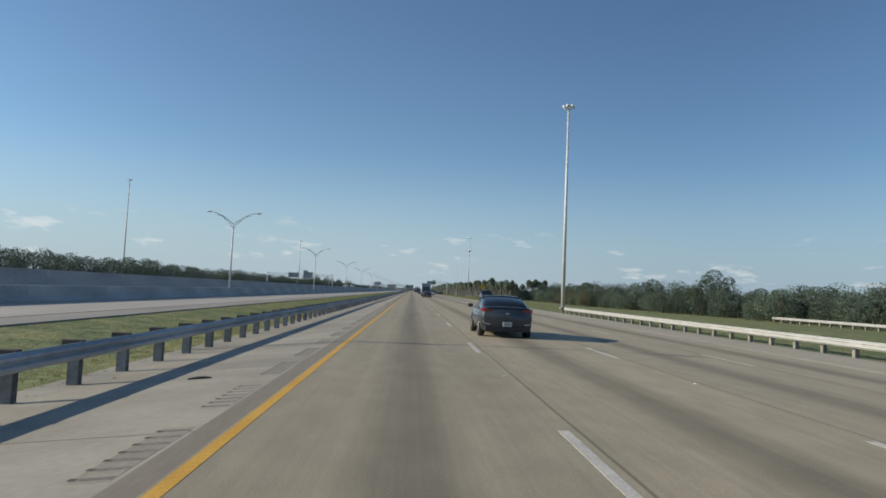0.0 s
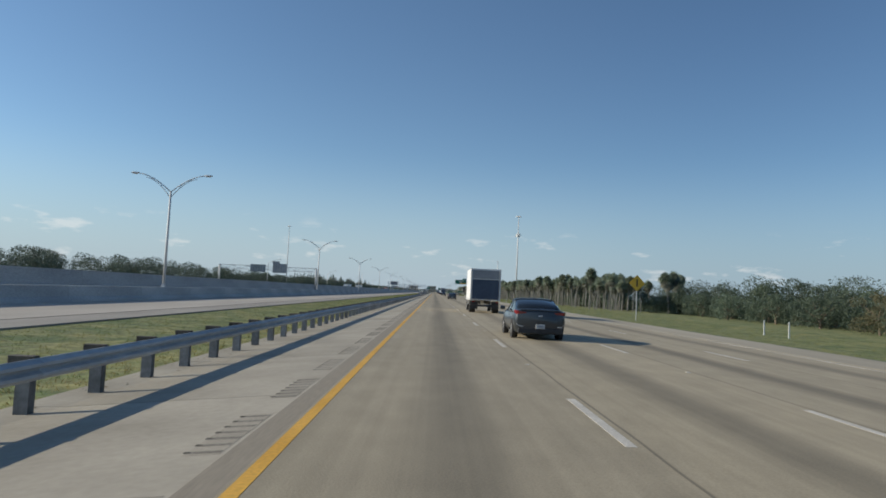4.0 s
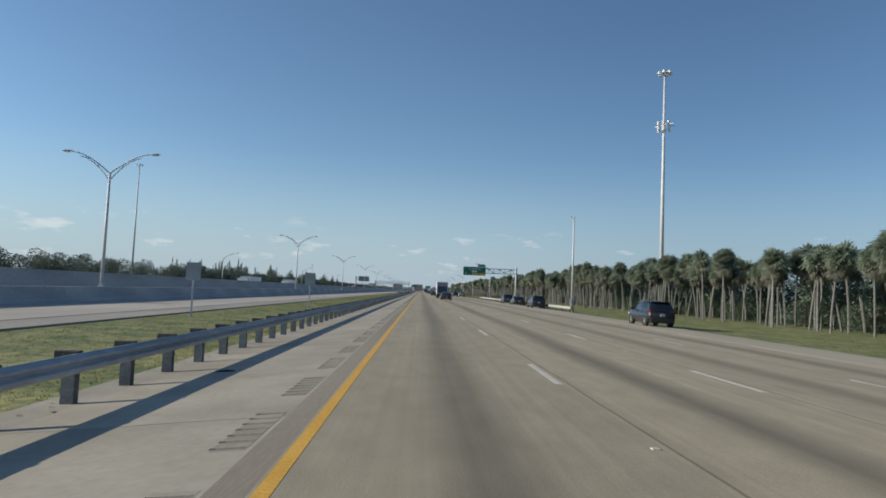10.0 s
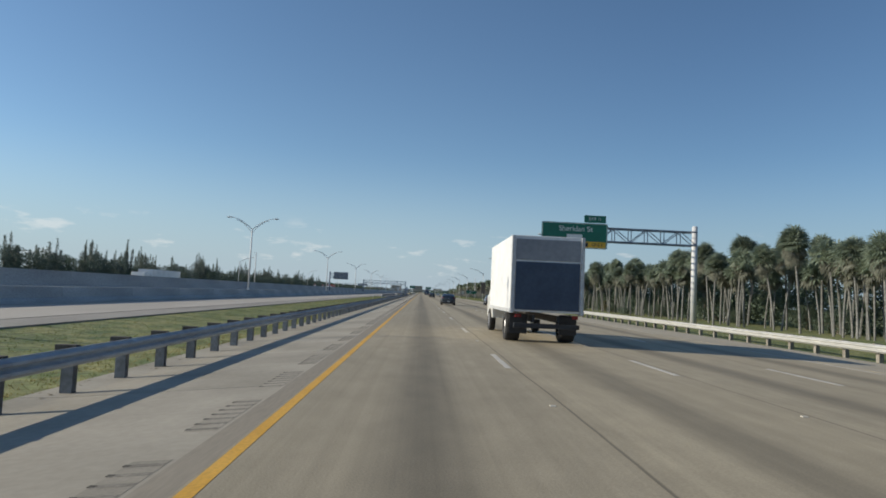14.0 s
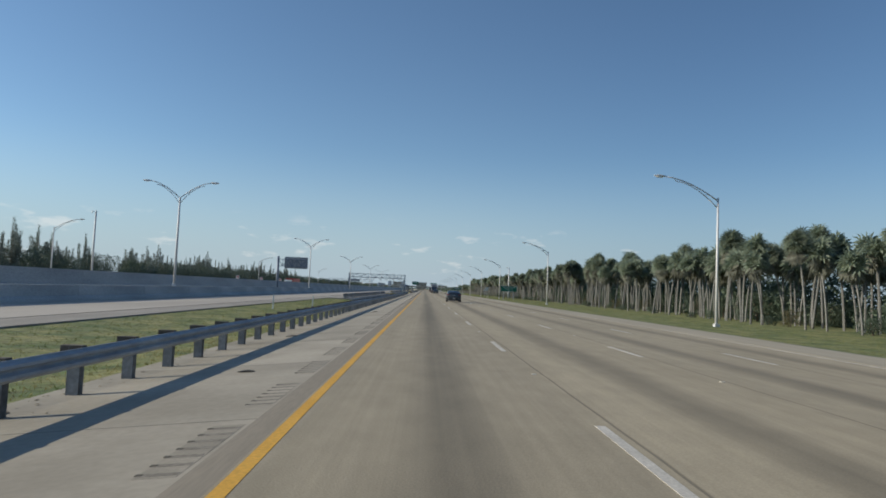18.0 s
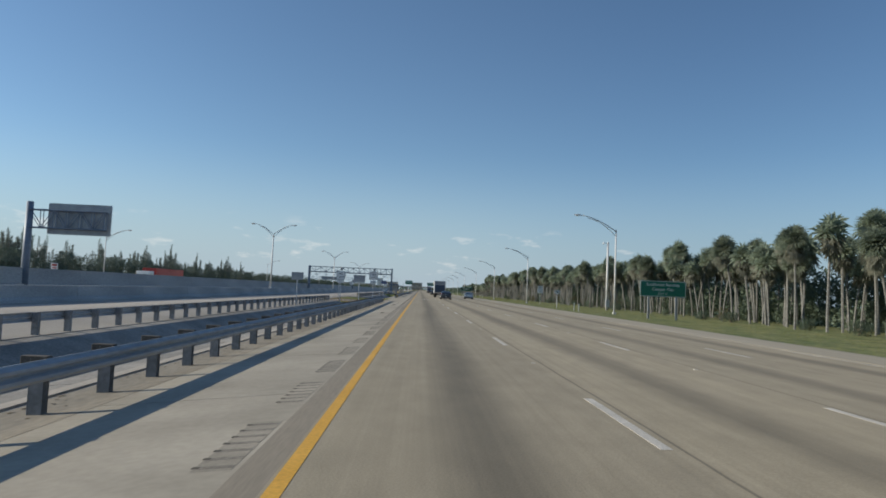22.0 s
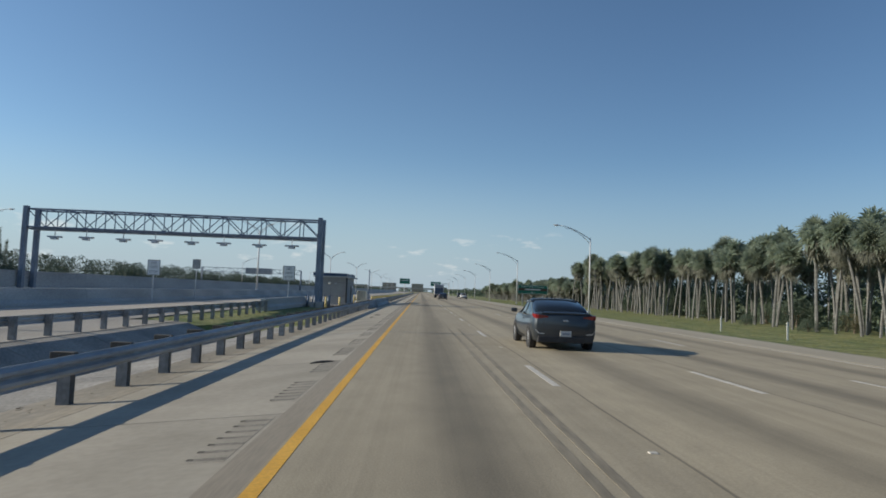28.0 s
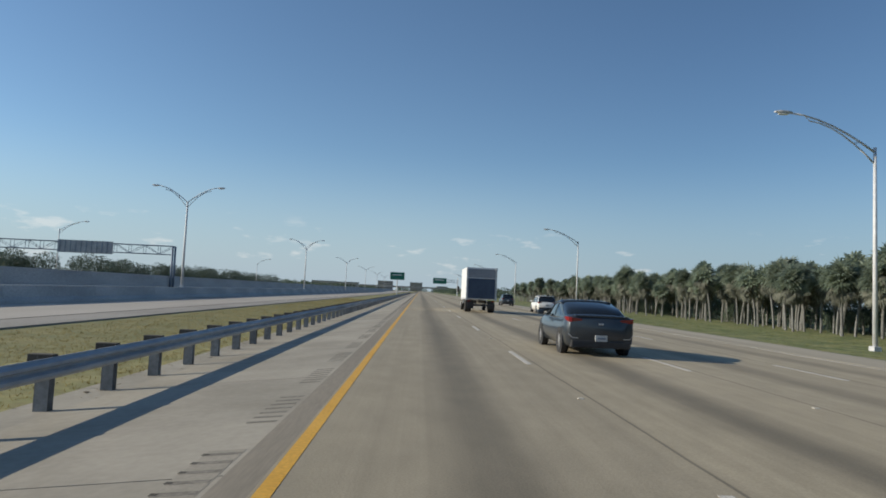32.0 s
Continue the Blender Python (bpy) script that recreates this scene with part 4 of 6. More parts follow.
part("junction_box", box(bmesh.new(), -0.15, 0.15, -0.2, -0.08, 0.9, 1.4, 0.02), M["lamp"], dp)


# ---- signs ----
def bars(bm_list, parent, material, rows):
    """Unreadable lines of writing as plain bars: rows of (x, y, z, width, height)."""
    for x, y, z, w, h in rows:
        part("writing_bar", box(bmesh.new(), x - w / 2, x + w / 2, y - 0.006, y + 0.004, z - h / 2, z + h / 2), material, parent)


def rounded_panel(w, h, t=0.02, r=0.08):
    bm = bmesh.new()
    pts = []
    for cx, cz, a0 in ((w / 2 - r, h / 2 - r, 0), (-w / 2 + r, h / 2 - r, 90), (-w / 2 + r, -h / 2 + r, 180), (w / 2 - r, -h / 2 + r, 270)):
        for k in range(5):
            a = radians(a0 + k * 22.5)
            pts.append((cx + r * math.cos(a), cz + r * math.sin(a)))
    return loft(bm, [[(x, y, z) for x, z in pts] for y in (0.0, t)])


def border(w, h, lw, y=-0.006, inset=0.04):
    bm = bmesh.new()
    a, b = w / 2 - inset, h / 2 - inset
    for x0, x1, z0, z1 in ((-a, a, b - lw, b), (-a, a, -b, -b + lw), (-a, -a + lw, -b + lw, b - lw), (a - lw, a, -b + lw, b - lw)):
        box(bm, x0, x1, y, 0.004, z0, z1)
    return bm


def post_sign(label, x, y, zg, w, h, zc, face, legs=(0.0,), leg_mat="galv", lines=(), ink="ink", rim=True, turn=0):
    """A sheet sign on one or more posts. lines: (text or None, size, z, width)."""
    t = thing("road_sign", label, "sign", pose(x, y, zg, 0, 0, turn))
    for lx in legs:
        part("post", box(bmesh.new(), lx - 0.045, lx + 0.045, 0.03, 0.12, -0.3, zc + h / 2 - 0.05, 0.01) if len(legs) == 1 else box(bmesh.new(), lx - 0.1, lx + 0.1, 0.03, 0.2, -0.3, zc + h / 2 - 0.1, 0.01), M[leg_mat], t)
    p = part("panel", rounded_panel(w, h, 0.025, min(w, h) * 0.07), M[face], t, at=(0, 0, zc))
    if rim:
        part("border", border(w, h, 0.025 * max(1.0, h), inset=0.03), M[ink], p)
    for text, size, z, wid in lines:
        if text:
            words(text, size, (0, -0.004, z), p, M[ink])
        else:
            part("writing_bar", box(bmesh.new(), -wid / 2, wid / 2, -0.008, 0.004, z - size / 2, z + size / 2), M[ink], p)
    return t


# guide signs on the verge
post_sign("large green guide sign on two steel posts before the palms", 25.8, 720.3, -0.5, 4.75, 1.62, 3.13, "sign_green", (-1.45, 1.45), "sign_back",
          (("Southwest Ranches", 0.44, 0.42, 0), ("Cooper City", 0.44, -0.06, 0), ("EXIT 11", 0.3, -0.52, 0)), "sign_white")
gs = post_sign("large green guide sign with a brown middle band on two posts", 22.9, 957.5, -0.45, 5.8, 1.72, 3.2, "sign_green", (-1.95, 1.95), "sign_back",
               (("Broward College - Pines Center", 0.35, 0.52, 0), ("EXIT 11", 0.28, -0.56, 0)), "sign_white")
p = part("brown_band", box(bmesh.new(), -2.82, 2.82, -0.006, 0.004, -0.24, 0.24), M["sign_brown"], gs, "brown park panel", at=(0, -0.004, 3.2))
part("writing_bar", box(bmesh.new(), -1.5, 1.5, -0.012, 0.0, -0.1, 0.1), M["sign_white"], p)
# smaller signs
d = thing("road_sign", "yellow diamond warning sign on a slim post", "sign", (22.2, 184.5, -0.45))
part("post", box(bmesh.new(), -0.04, 0.04, 0.02, 0.1, -0.3, 3.9), M["galv"], d)
part("panel", rounded_panel(1.2, 1.2, 0.02, 0.08), M["sign_yellow"], d, at=pose(0, 0, 3.85, 0, 45, 0))
part("symbol", box(bmesh.new(), -0.07, 0.07, -0.01, 0.005, 3.5, 4.25), M["ink"], d, "black symbol")
post_sign("white and blue speed limit sign on a post by the palms", 26.2, 788.7, -0.5, 1.2, 1.5, 3.1, "sign_white", lines=(("SPEED", 0.28, 0.45, 0), ("LIMIT", 0.28, 0.12, 0), ("70", 0.56, -0.37, 0)))
post_sign("small white one-way arrow sign on a post", 21.8, 752.0, -0.45, 0.85, 0.5, 2.5, "sign_white", lines=((None, 0.16, 0.0, 0.5),))
sh = thing("road_sign", "blue interstate shield with a blue plate above it before the palms", "sign", (25.5, 530.0, -0.5))
part("post", box(bmesh.new(), -0.05, 0.05, 0.03, 0.12, -0.3, 3.85, 0.01), M["galv"], sh)
part("plate", rounded_panel(0.95, 0.4, 0.02, 0.04), M["sign_blue"], sh, at=(0, 0, 3.72))
part("writing_bar", box(bmesh.new(), -0.34, 0.34, -0.018, 0.0, 3.65, 3.79), M["sign_white"], sh)
half = [(0.0, -0.46), (0.2, -0.38), (0.38, -0.18), (0.46, 0.08), (0.4, 0.3), (0.44, 0.42), (0.24, 0.46), (0.0, 0.4)]
for grow, y0, y1, mt, nm in ((1.06, -0.006, 0.02, "sign_white", "shield_rim"), (1.0, -0.012, -0.004, "sign_blue", "shield")):
    outline = [(x * grow, z * grow) for x, z in half] + [(-x * grow, z * grow) for x, z in reversed(half[1:-1])]
    pc = part(nm, loft(bmesh.new(), [[(x, y, 3.06 + z) for x, z in outline] for y in (y0, y1)]), M[mt], sh)
words("75", 0.52, (0, -0.016, 2.98), pc, M["sign_white"])
part("top_band", box(bmesh.new(), -0.36, 0.36, -0.018, -0.01, 3.3, 3.4), M["red"], pc, "red top band")
NT = post_sign("white NO TURNS sign with a smaller plate beneath it", -5.67, 746.9, -0.5, 1.2, 1.16, 3.72, "sign_white", (0.0,), "galv", (("NO", 0.4, 0.2, 0), ("TURNS", 0.31, -0.25, 0)))
def turns_plate(sign):
    pl = part("plate", rounded_panel(0.88, 0.42, 0.02, 0.04), M["sign_white"], sign, "small white plate", at=(0, 0, 2.84))
    words("OFFICIAL", 0.14, (0, -0.004, 0.08), pl, M["ink"])
    words("USE ONLY", 0.14, (0, -0.004, -0.09), pl, M["ink"])
    part("shield", rounded_panel(0.42, 0.4, 0.02, 0.08), M["sign_back"], sign, "small grey marker plate set at an angle", at=pose(0.06, 0.06, 4.53, 0, 0, 55))


turns_plate(NT)
NT2 = post_sign("white NO TURNS sign with a small plate in the median", -10.0, 744.5, -0.6, 1.2, 1.16, 3.68, "sign_white", (0.0,), "galv", (("NO", 0.4, 0.2, 0), ("TURNS", 0.31, -0.25, 0)))
turns_plate(NT2)
post_sign("white speed limit sign in the median grass", -7.0, 783.0, -0.5, 1.12, 1.34, 3.35, "sign_white", lines=(("SPEED", 0.26, 0.4, 0), ("LIMIT", 0.26, 0.11, 0), ("70", 0.5, -0.32, 0)))
ow = post_sign("black one-way sign with a white arrow on a slim post", -13.85, 773.0, -0.55, 0.98, 0.5, 3.3, "ink", ink="sign_white")
bm = bmesh.new()
loft(bm, [[(x, y, 3.3 + z) for x, z in ((-0.43, -0.13), (0.2, -0.13), (0.2, -0.2), (0.44, 0.0), (0.2, 0.2), (0.2, 0.13), (-0.43, 0.13))] for y in (-0.009, 0.0)])
wa = part("arrow", bm, M["sign_white"], ow, "white arrow")
words("ONE WAY", 0.16, (-0.06, -0.012, 3.3), wa, M["ink"])
post_sign("blue sign with a pale arrow on a galvanised post", -5.5, 770.8, -0.55, 0.92, 0.58, 3.15, "sign_blue", lines=((None, 0.1, 0.08, 0.6), (None, 0.06, -0.14, 0.4)), ink="sign_back", rim=False, turn=12)
mp = thing("marker_post", "slim dark green marker post in the crossover grass", "marker post", (-8.9, 774.7, -0.68))
part("post", box(bmesh.new(), -0.03, 0.03, -0.02, 0.02, -0.1, 1.35, 0.008), M["steel"], mp)
part("cap", box(bmesh.new(), -0.06, 0.06, -0.012, 0.012, 1.3, 1.45, 0.008), M["steel"], mp)
for x, y, lab in ((-12.35, 903.0, "white DO NOT STOP sign beside the toll lanes"), (-25.0, 900.6, "white DO NOT STOP sign beside the median wall")):
    post_sign(lab, x, y - 3, -0.5, 1.25, 1.5, 3.4, "sign_white", lines=(("DO", 0.34, 0.43, 0), ("NOT", 0.34, 0.0, 0), ("STOP", 0.34, -0.43, 0)))
for x, y, w, h, zc in ((-12.9, 337.5, 0.9, 1.1, 2.7), (-8.7, 354.5, 0.9, 1.1, 2.7), (-5.1, 720.2, 1.15, 0.75, 2.92), (-11.2, 719.8, 1.18, 0.75, 2.95), (-25.4, 910.5, 0.95, 1.15, 4.3)):
    t = post_sign("grey back of a road sign on a galvanised post", x, y, -0.55, w, h, zc, "sign_back", lines=(), rim=False)
post_sign("white authorised vehicles sign with an arrow beside bollards", -9.4, 931.5, -0.5, 0.75, 0.95, 2.6, "sign_white", lines=((None, 0.1, 0.3, 0.55), (None, 0.1, 0.1, 0.5), (None, 0.1, -0.1, 0.3), (None, 0.06, -0.32, 0.4)))
for y in (690, 712, 735):
    post_sign("small red and white notice on the noise wall", -43.5, y, 0.6, 0.8, 0.9, 1.9, "sign_white", lines=((None, 0.25, 0.2, 0.6), (None, 0.15, -0.15, 0.5)), ink="red", rim=False)


def lattice(bm, x0, x1, z0, z1, y0, y1, n, r=0.06):
    """A box truss along x between two heights and two depths."""
    for y in (y0, y1):
        for z in (z0, z1):
            tube(bm, (x0, y, z), (x1, y, z), r, seg=6)
        for i in range(n + 1):
            x = x0 + (x1 - x0) * i / n
            tube(bm, (x, y, z0), (x, y, z1), r * 0.6, seg=5)
            if i < n:
                xa = x0 + (x1 - x0) * (i + 1) / n
                tube(bm, (x, y, z0 if i % 2 else z1), (xa, y, z1 if i % 2 else z0), r * 0.55, seg=5)
    for i in range(n + 1):
        x = x0 + (x1 - x0) * i / n
        for z in (z0, z1):
            tube(bm, (x, y0, z), (x, y1, z), r * 0.5, seg=5)
    return bm


# overhead exit sign on a cantilever
c = thing("sign_gantry", "green overhead exit sign on a dark steel cantilever", "sign gantry", (0, 478.0, -0.5))
part("column", tube(bmesh.new(), (28.0, 0, 0), (28.0, 0, 9.6), 0.3, 0.26, 14), M["galv"], c, smooth=True)
part("truss", lattice(bmesh.new(), 13.6, 28.0, 7.7, 9.0, -0.45, 0.45, 9, 0.075), M["steel"], c, "dark steel truss arm")
pn = part("panel", rounded_panel(6.35, 2.45, 0.06, 0.15), M["sign_green"], c, at=(16.05, -0.75, 8.12))
part("border", border(6.35, 2.45, 0.05, -0.008), M["sign_white"], pn)
words("Sheridan St", 0.72, (0.1, -0.006, 0.62), pn, M["sign_white"])
part("writing_bar", box(bmesh.new(), -0.75, 0.75, -0.01, 0.0, -0.25, 0.1), M["sign_white"], pn)
part("arrow", box(bmesh.new(), -2.6, -2.4, -0.01, 0.0, -0.95, -0.5), M["sign_white"], pn)
ex = part("exit_only_plate", box(bmesh.new(), -0.7, 3.0, -0.012, 0.0, -1.13, -0.55), M["sign_yellow"], pn, "yellow exit plate")
words("EXIT", 0.4, (0.15, -0.014, -0.84), ex, M["ink"])
words("ONLY", 0.4, (2.2, -0.014, -0.84), ex, M["ink"])
part("arrow", box(bmesh.new(), 1.0, 1.3, -0.02, 0.0, -1.05, -0.65), M["ink"], ex)
tb = part("exit_tab", rounded_panel(2.1, 0.7, 0.05, 0.08), M["sign_green"], c, "small green exit number tab", at=(18.0, -0.75, 9.75))
words("EXIT 11", 0.36, (0, -0.006, 0), tb, M["sign_white"])

# gantries over the oncoming lanes
def oncoming_gantry(label, y, x0, x1, z0, z1, panels, mat="galv"):
    g = thing("sign_gantry", label, "sign gantry", (0, y, -0.5))
    part("truss", lattice(bmesh.new(), x0, x1, z0, z1, -0.5, 0.5, 14, 0.075), M[mat], g, "light steel truss")
    for x in (x0, x1):
        for yy in (-0.6, 0.6):
            part("column", tube(bmesh.new(), (x, yy, 0), (x, yy, z1), 0.2, 0.17, 10), M[mat], g, smooth=True)
    for px_, w, h, zc in panels:
        pp = part("panel", rounded_panel(w, h, 0.06, 0.12), M["sign_back"], g, "grey back of a sign panel", at=(px_, -0.75, zc))
        for k in range(int(w / 0.9)):
            part("rib", box(bmesh.new(), -w / 2 + 0.4 + k * 0.9, -w / 2 + 0.5 + k * 0.9, -0.06, 0.0, -h / 2 + 0.08, h / 2 - 0.08), M["steel"], pp)
    return g


oncoming_gantry("steel truss gantry with the backs of two sign panels", 354.0, -78, -42.4, 7.1, 8.5, ((-55.7, 5.2, 3.4, 7.9), (-63.7, 5.6, 2.7, 7.7), (-57.1, 2.6, 0.9, 10.0)))
oncoming_gantry("dark steel gantry with a message board over oncoming lanes", 1066.5, -78, -42.5, 6.4, 7.9, ((-57.5, 9.5, 2.2, 7.1),), "steel")
bb = thing("sign_gantry", "grey back of a cantilever message sign on a dark post", "sign gantry", (0, 728.3, -0.5))
part("column", tube(bmesh.new(), (-42.9, 0, 0), (-42.9, 0, 10.1), 0.42, 0.36, 12), M["steel"], bb, smooth=True)
part("truss", lattice(bmesh.new(), -42.9, -34.5, 7.2, 9.2, -0.3, 0.3, 6, 0.08), M["steel"], bb, "dark steel arm")
pp = part("panel", rounded_panel(7.0, 3.5, 0.1, 0.15), M["sign_back"], bb, "grey back of a sign panel", at=(-37.6, 0.45, 8.3))

# ---- toll gantry ----
tg = thing("toll_gantry", "dark grey steel toll gantry with hanging sensors over the express lanes", "toll gantry", (0, 906.6, -0.5))
part("truss", lattice(bmesh.new(), -42.4, -10.4, 7.5, 9.5, -1.1, 1.1, 15, 0.1), M["steel"], tg, "square steel truss")
for x in (-42.5, -10.3):
    for yy in (-1.1, 1.1):
        part("column", box(bmesh.new(), x - 0.25, x + 0.25, yy - 0.25, yy + 0.25, -0.1, 9.8, 0.04), M["steel"], tg)
    part("base", box(bmesh.new(), x - 0.6, x + 0.6, -1.7, 1.7, -0.2, 0.45, 0.03), M["wall"], tg, "concrete base")
bm = bmesh.new()
box(bm, -42.4, -10.4, -0.85, 0.85, 7.25, 7.4)
part("catwalk", bm, M["steel"], tg)
for i in range(8):
    x = -39.6 + i * 3.75
    s = bmesh.new()
    tube(s, (0, 0, 0.9), (0, 0, 0.15), 0.04, seg=6)
    box(s, -0.75, 0.75, -0.25, 0.25, 0.0, 0.18, 0.04)
    box(s, -0.35, 0.35, -0.3, 0.2, -0.22, -0.02, 0.04)
    part("sensor", s, M["lamp"], tg, "pale hanging toll sensor", at=(x, -1.0 if i % 2 else -0.4, 6.45))

# steel guard posts round the near foot of the gantry, and the pad behind it
for i in range(8):
    a = i * math.pi / 4
    gp = thing("guard_post", "short dark steel guard post at the gantry foot", "bollard", (-10.3 + 1.25 * math.cos(a), 906.6 + 2.3 * math.sin(a), -0.5), "guard posts at the gantry foot")
    part("tube", tube(bmesh.new(), (0, 0, -0.1), (0, 0, 1.15), 0.09, 0.09, 10), M["steel"], gp, smooth=True)
    part("cap", tube(bmesh.new(), (0, 0, 1.15), (0, 0, 1.18), 0.1, 0.06, 10), M["steel"], gp)
solid("toll_pad", strip(bmesh.new(), [(-14.0, -0.462), (-9.5, -0.455), (-4.75, -0.425)], 908.5, 946.0, 0.3), M["express"], "pale concrete pad round the toll building", "pavement")
b2 = thing("barrier", "shaded grey concrete barrier before the toll gantry", "barrier", (0, 0, 0), kind="structure")
for i in range(4):
    me = loft(bmesh.new(), [[(x - 8.0, yy, z) for x, z in prof] for yy in (889.0 + i * 5.4, 894.38 + i * 5.4)])
    part("barrier_unit", me, M["wall"], b2)
ring = TB + [(u - 0.012, v) for u, v in reversed(TB)]
part("thrie_beam", loft(bmesh.new(), [[(-11.72 - u, y, -0.2 + v) for u, v in ring] for y in (884.0, 889.6)]), M["rail"], b2, "three-wave steel rail")

# ---- toll equipment building ----
tb = thing("toll_building", "low grey panelled toll equipment building with a blue roof edge", "building", (0, 0, -0.4))
part("wall", box(bmesh.new(), -11.5, -7.8, 911.6, 920.0, -0.2, 3.25), M["panel"], tb)
part("plinth", box(bmesh.new(), -11.54, -7.76, 911.56, 920.04, -0.2, 0.14, 0.02), M["wall"], tb, "concrete plinth")
part("roof", box(bmesh.new(), -11.75, -7.4, 911.1, 920.6, 3.25, 3.4, 0.03), M["galv"], tb, "pale roof overhang")
part("fascia", box(bmesh.new(), -11.75, -7.75, 911.05, 916.5, 3.4, 3.75, 0.03), M["roofblue"], tb, "blue metal fascia")
part("fascia", box(bmesh.new(), -11.6, -7.75, 917.5, 920.6, 3.4, 3.8, 0.03), M["roofblue"], tb, "blue metal fascia")
for x in (-9.65,):
    part("joint", box(bmesh.new(), x - 0.008, x + 0.008, 911.585, 911.6, 0.25, 3.2), M["joint"], tb)
for z in (1.05, 2.6):
    part("joint", box(bmesh.new(), -11.5, -7.86, 911.59, 911.6, z - 0.007, z + 0.007), M["joint"], tb)
    part("joint", box(bmesh.new(), -7.8, -7.79, 911.64, 920.0, z - 0.007, z + 0.007), M["joint"], tb)
part("downpipe", box(bmesh.new(), -7.85, -7.68, 911.45, 911.62, 0.25, 3.25, 0.02), M["trim"], tb, "black corner downpipe")
part("door", box(bmesh.new(), -7.8, -7.74, 917.7, 918.75, 0.2, 2.3, 0.01), M["sign_white"], tb, "white steel door")
part("door_recess", box(bmesh.new(), -7.8, -7.75, 916.2, 917.0, 0.2, 2.3, 0.01), M["trim"], tb, "dark louvre door")
part("meter_box", box(bmesh.new(), -7.8, -7.6, 917.05, 917.5, 1.2, 2.0, 0.02), M["lamp"], tb)
lamp = bmesh.new()
bmesh.ops.create_uvsphere(lamp, u_segments=14, v_segments=8, radius=0.17, matrix=Matrix.Translation((-9.8, 911.5, 2.55)))
part("wall_lamp", lamp, M["lens"], tb, "round white wall lamp", smooth=True)
part("vent_plate", box(bmesh.new(), -9.25, -8.95, 911.5, 911.6, 2.45, 2.6, 0.01), M["lamp"], tb)
g1 = thing("generator_cabinet", "cream equipment cabinet beside the toll building", "cabinet", (-6.9, 921.6, -0.4))
part("body", box(bmesh.new(), -0.6, 0.6, -0.4, 1.6, 0.1, 1.75, 0.04), M["cream"], g1)
part("plinth", box(bmesh.new(), -0.85, 0.85, -0.5, 1.7, -0.2, 0.12, 0.02), M["wall"], g1)
part("door", box(bmesh.new(), -0.52, 0.5, -0.425, -0.4, 0.25, 1.65, 0.01), M["cream"], g1)
part("latch", box(bmesh.new(), -0.45, -0.1, -0.47, -0.42, 0.5, 0.56), M["trim"], g1)
part("lamp", box(bmesh.new(), -0.32, -0.2, -0.47, -0.42, 1.5, 1.62, 0.02), M["trim"], g1)
g2 = thing("cabinet", "squat grey utility cabinet beside the barrier", "cabinet", (-6.6, 925.3, -0.4))
part("body", box(bmesh.new(), -0.6, 0.6, 0, 1.4, 0.0, 1.1, 0.05), M["lamp"], g2)
part("lid", box(bmesh.new(), -0.65, 0.65, -0.05, 1.45, 1.1, 1.16, 0.02), M["lamp"], g2)
g3 = thing("jersey_block", "stained dark concrete block behind the barrier", "barrier", (-6.4, 928.2, -0.42))
part("block", loft(bmesh.new(), [[(x, y, z) for x, z in ((-1.1, 0), (1.1, 0), (1.1, 0.25), (1.0, 0.62), (-1.0, 0.62), (-1.1, 0.25))] for y in (0, 0.6)]), M["ditch"], g3)
B1 = thing("bollard", "short yellow steel bollard", "bollard", (-8.7, 929.5, -0.45), "bollards by the toll lanes")
bm = tube(bmesh.new(), (0, 0, -0.1), (0, 0, 0.95), 0.11, 0.11, 12)
bmesh.ops.create_uvsphere(bm, u_segments=12, v_segments=6, radius=0.11, matrix=Matrix.Translation((0, 0, 0.95)))
part("tube", bm, M["bollard"], B1, smooth=True)
for x, y in ((-7.5, 931.0), (-6.2, 931.2), (-9.9, 930.0), (-9.0, 903.6), (-7.6, 904.2)):
    copy_thing(B1, Matrix.Translation((x, y, -0.45)))
# yellow end plates of the rails
for x, y in ((-4.0, 793.2), (-11.8, 789.6)):
    e = thing("end_plate", "yellow reflective end plate on the rail end", "marker", (x, y, -0.42))
    part("plate", box(bmesh.new(), -0.3, 0.3, -0.02, 0.0, 0.28, 0.72, 0.01), M["plate_faded"], e)
    part("bracket", box(bmesh.new(), -0.06, 0.06, 0.0, 0.35, 0.0, 0.6), M["post"], e)
DL = thing("delineator", "slim white delineator post in the grass", "delineator post", (25.5, 165.5, -0.48), "verge delineators")
part("post", box(bmesh.new(), -0.05, 0.05, -0.02, 0.02, -0.1, 1.1, 0.012), M["sign_white"], DL)
for x, y in ((25.3, 161.9), (22.0, 742.0), (21.0, 735.5), (22, 870), (22, 878), (22, 300), (-9.3, 598.0), (-11.2, 590.0)):
    copy_thing(DL, Matrix.Translation((x, y, -0.48 if x > 0 else -0.6)))
o = thing("marker_post", "orange marker post on the grass verge", "marker post", (25.6, 145.0, -0.48))
part("post", tube(bmesh.new(), (0, 0, -0.1), (0, 0, 1.15), 0.06, 0.05, 10), M["orange"], o)
part("band", tube(bmesh.new(), (0, 0, 0.8), (0, 0, 0.95), 0.065, 0.063, 10), M["sign_white"], o)

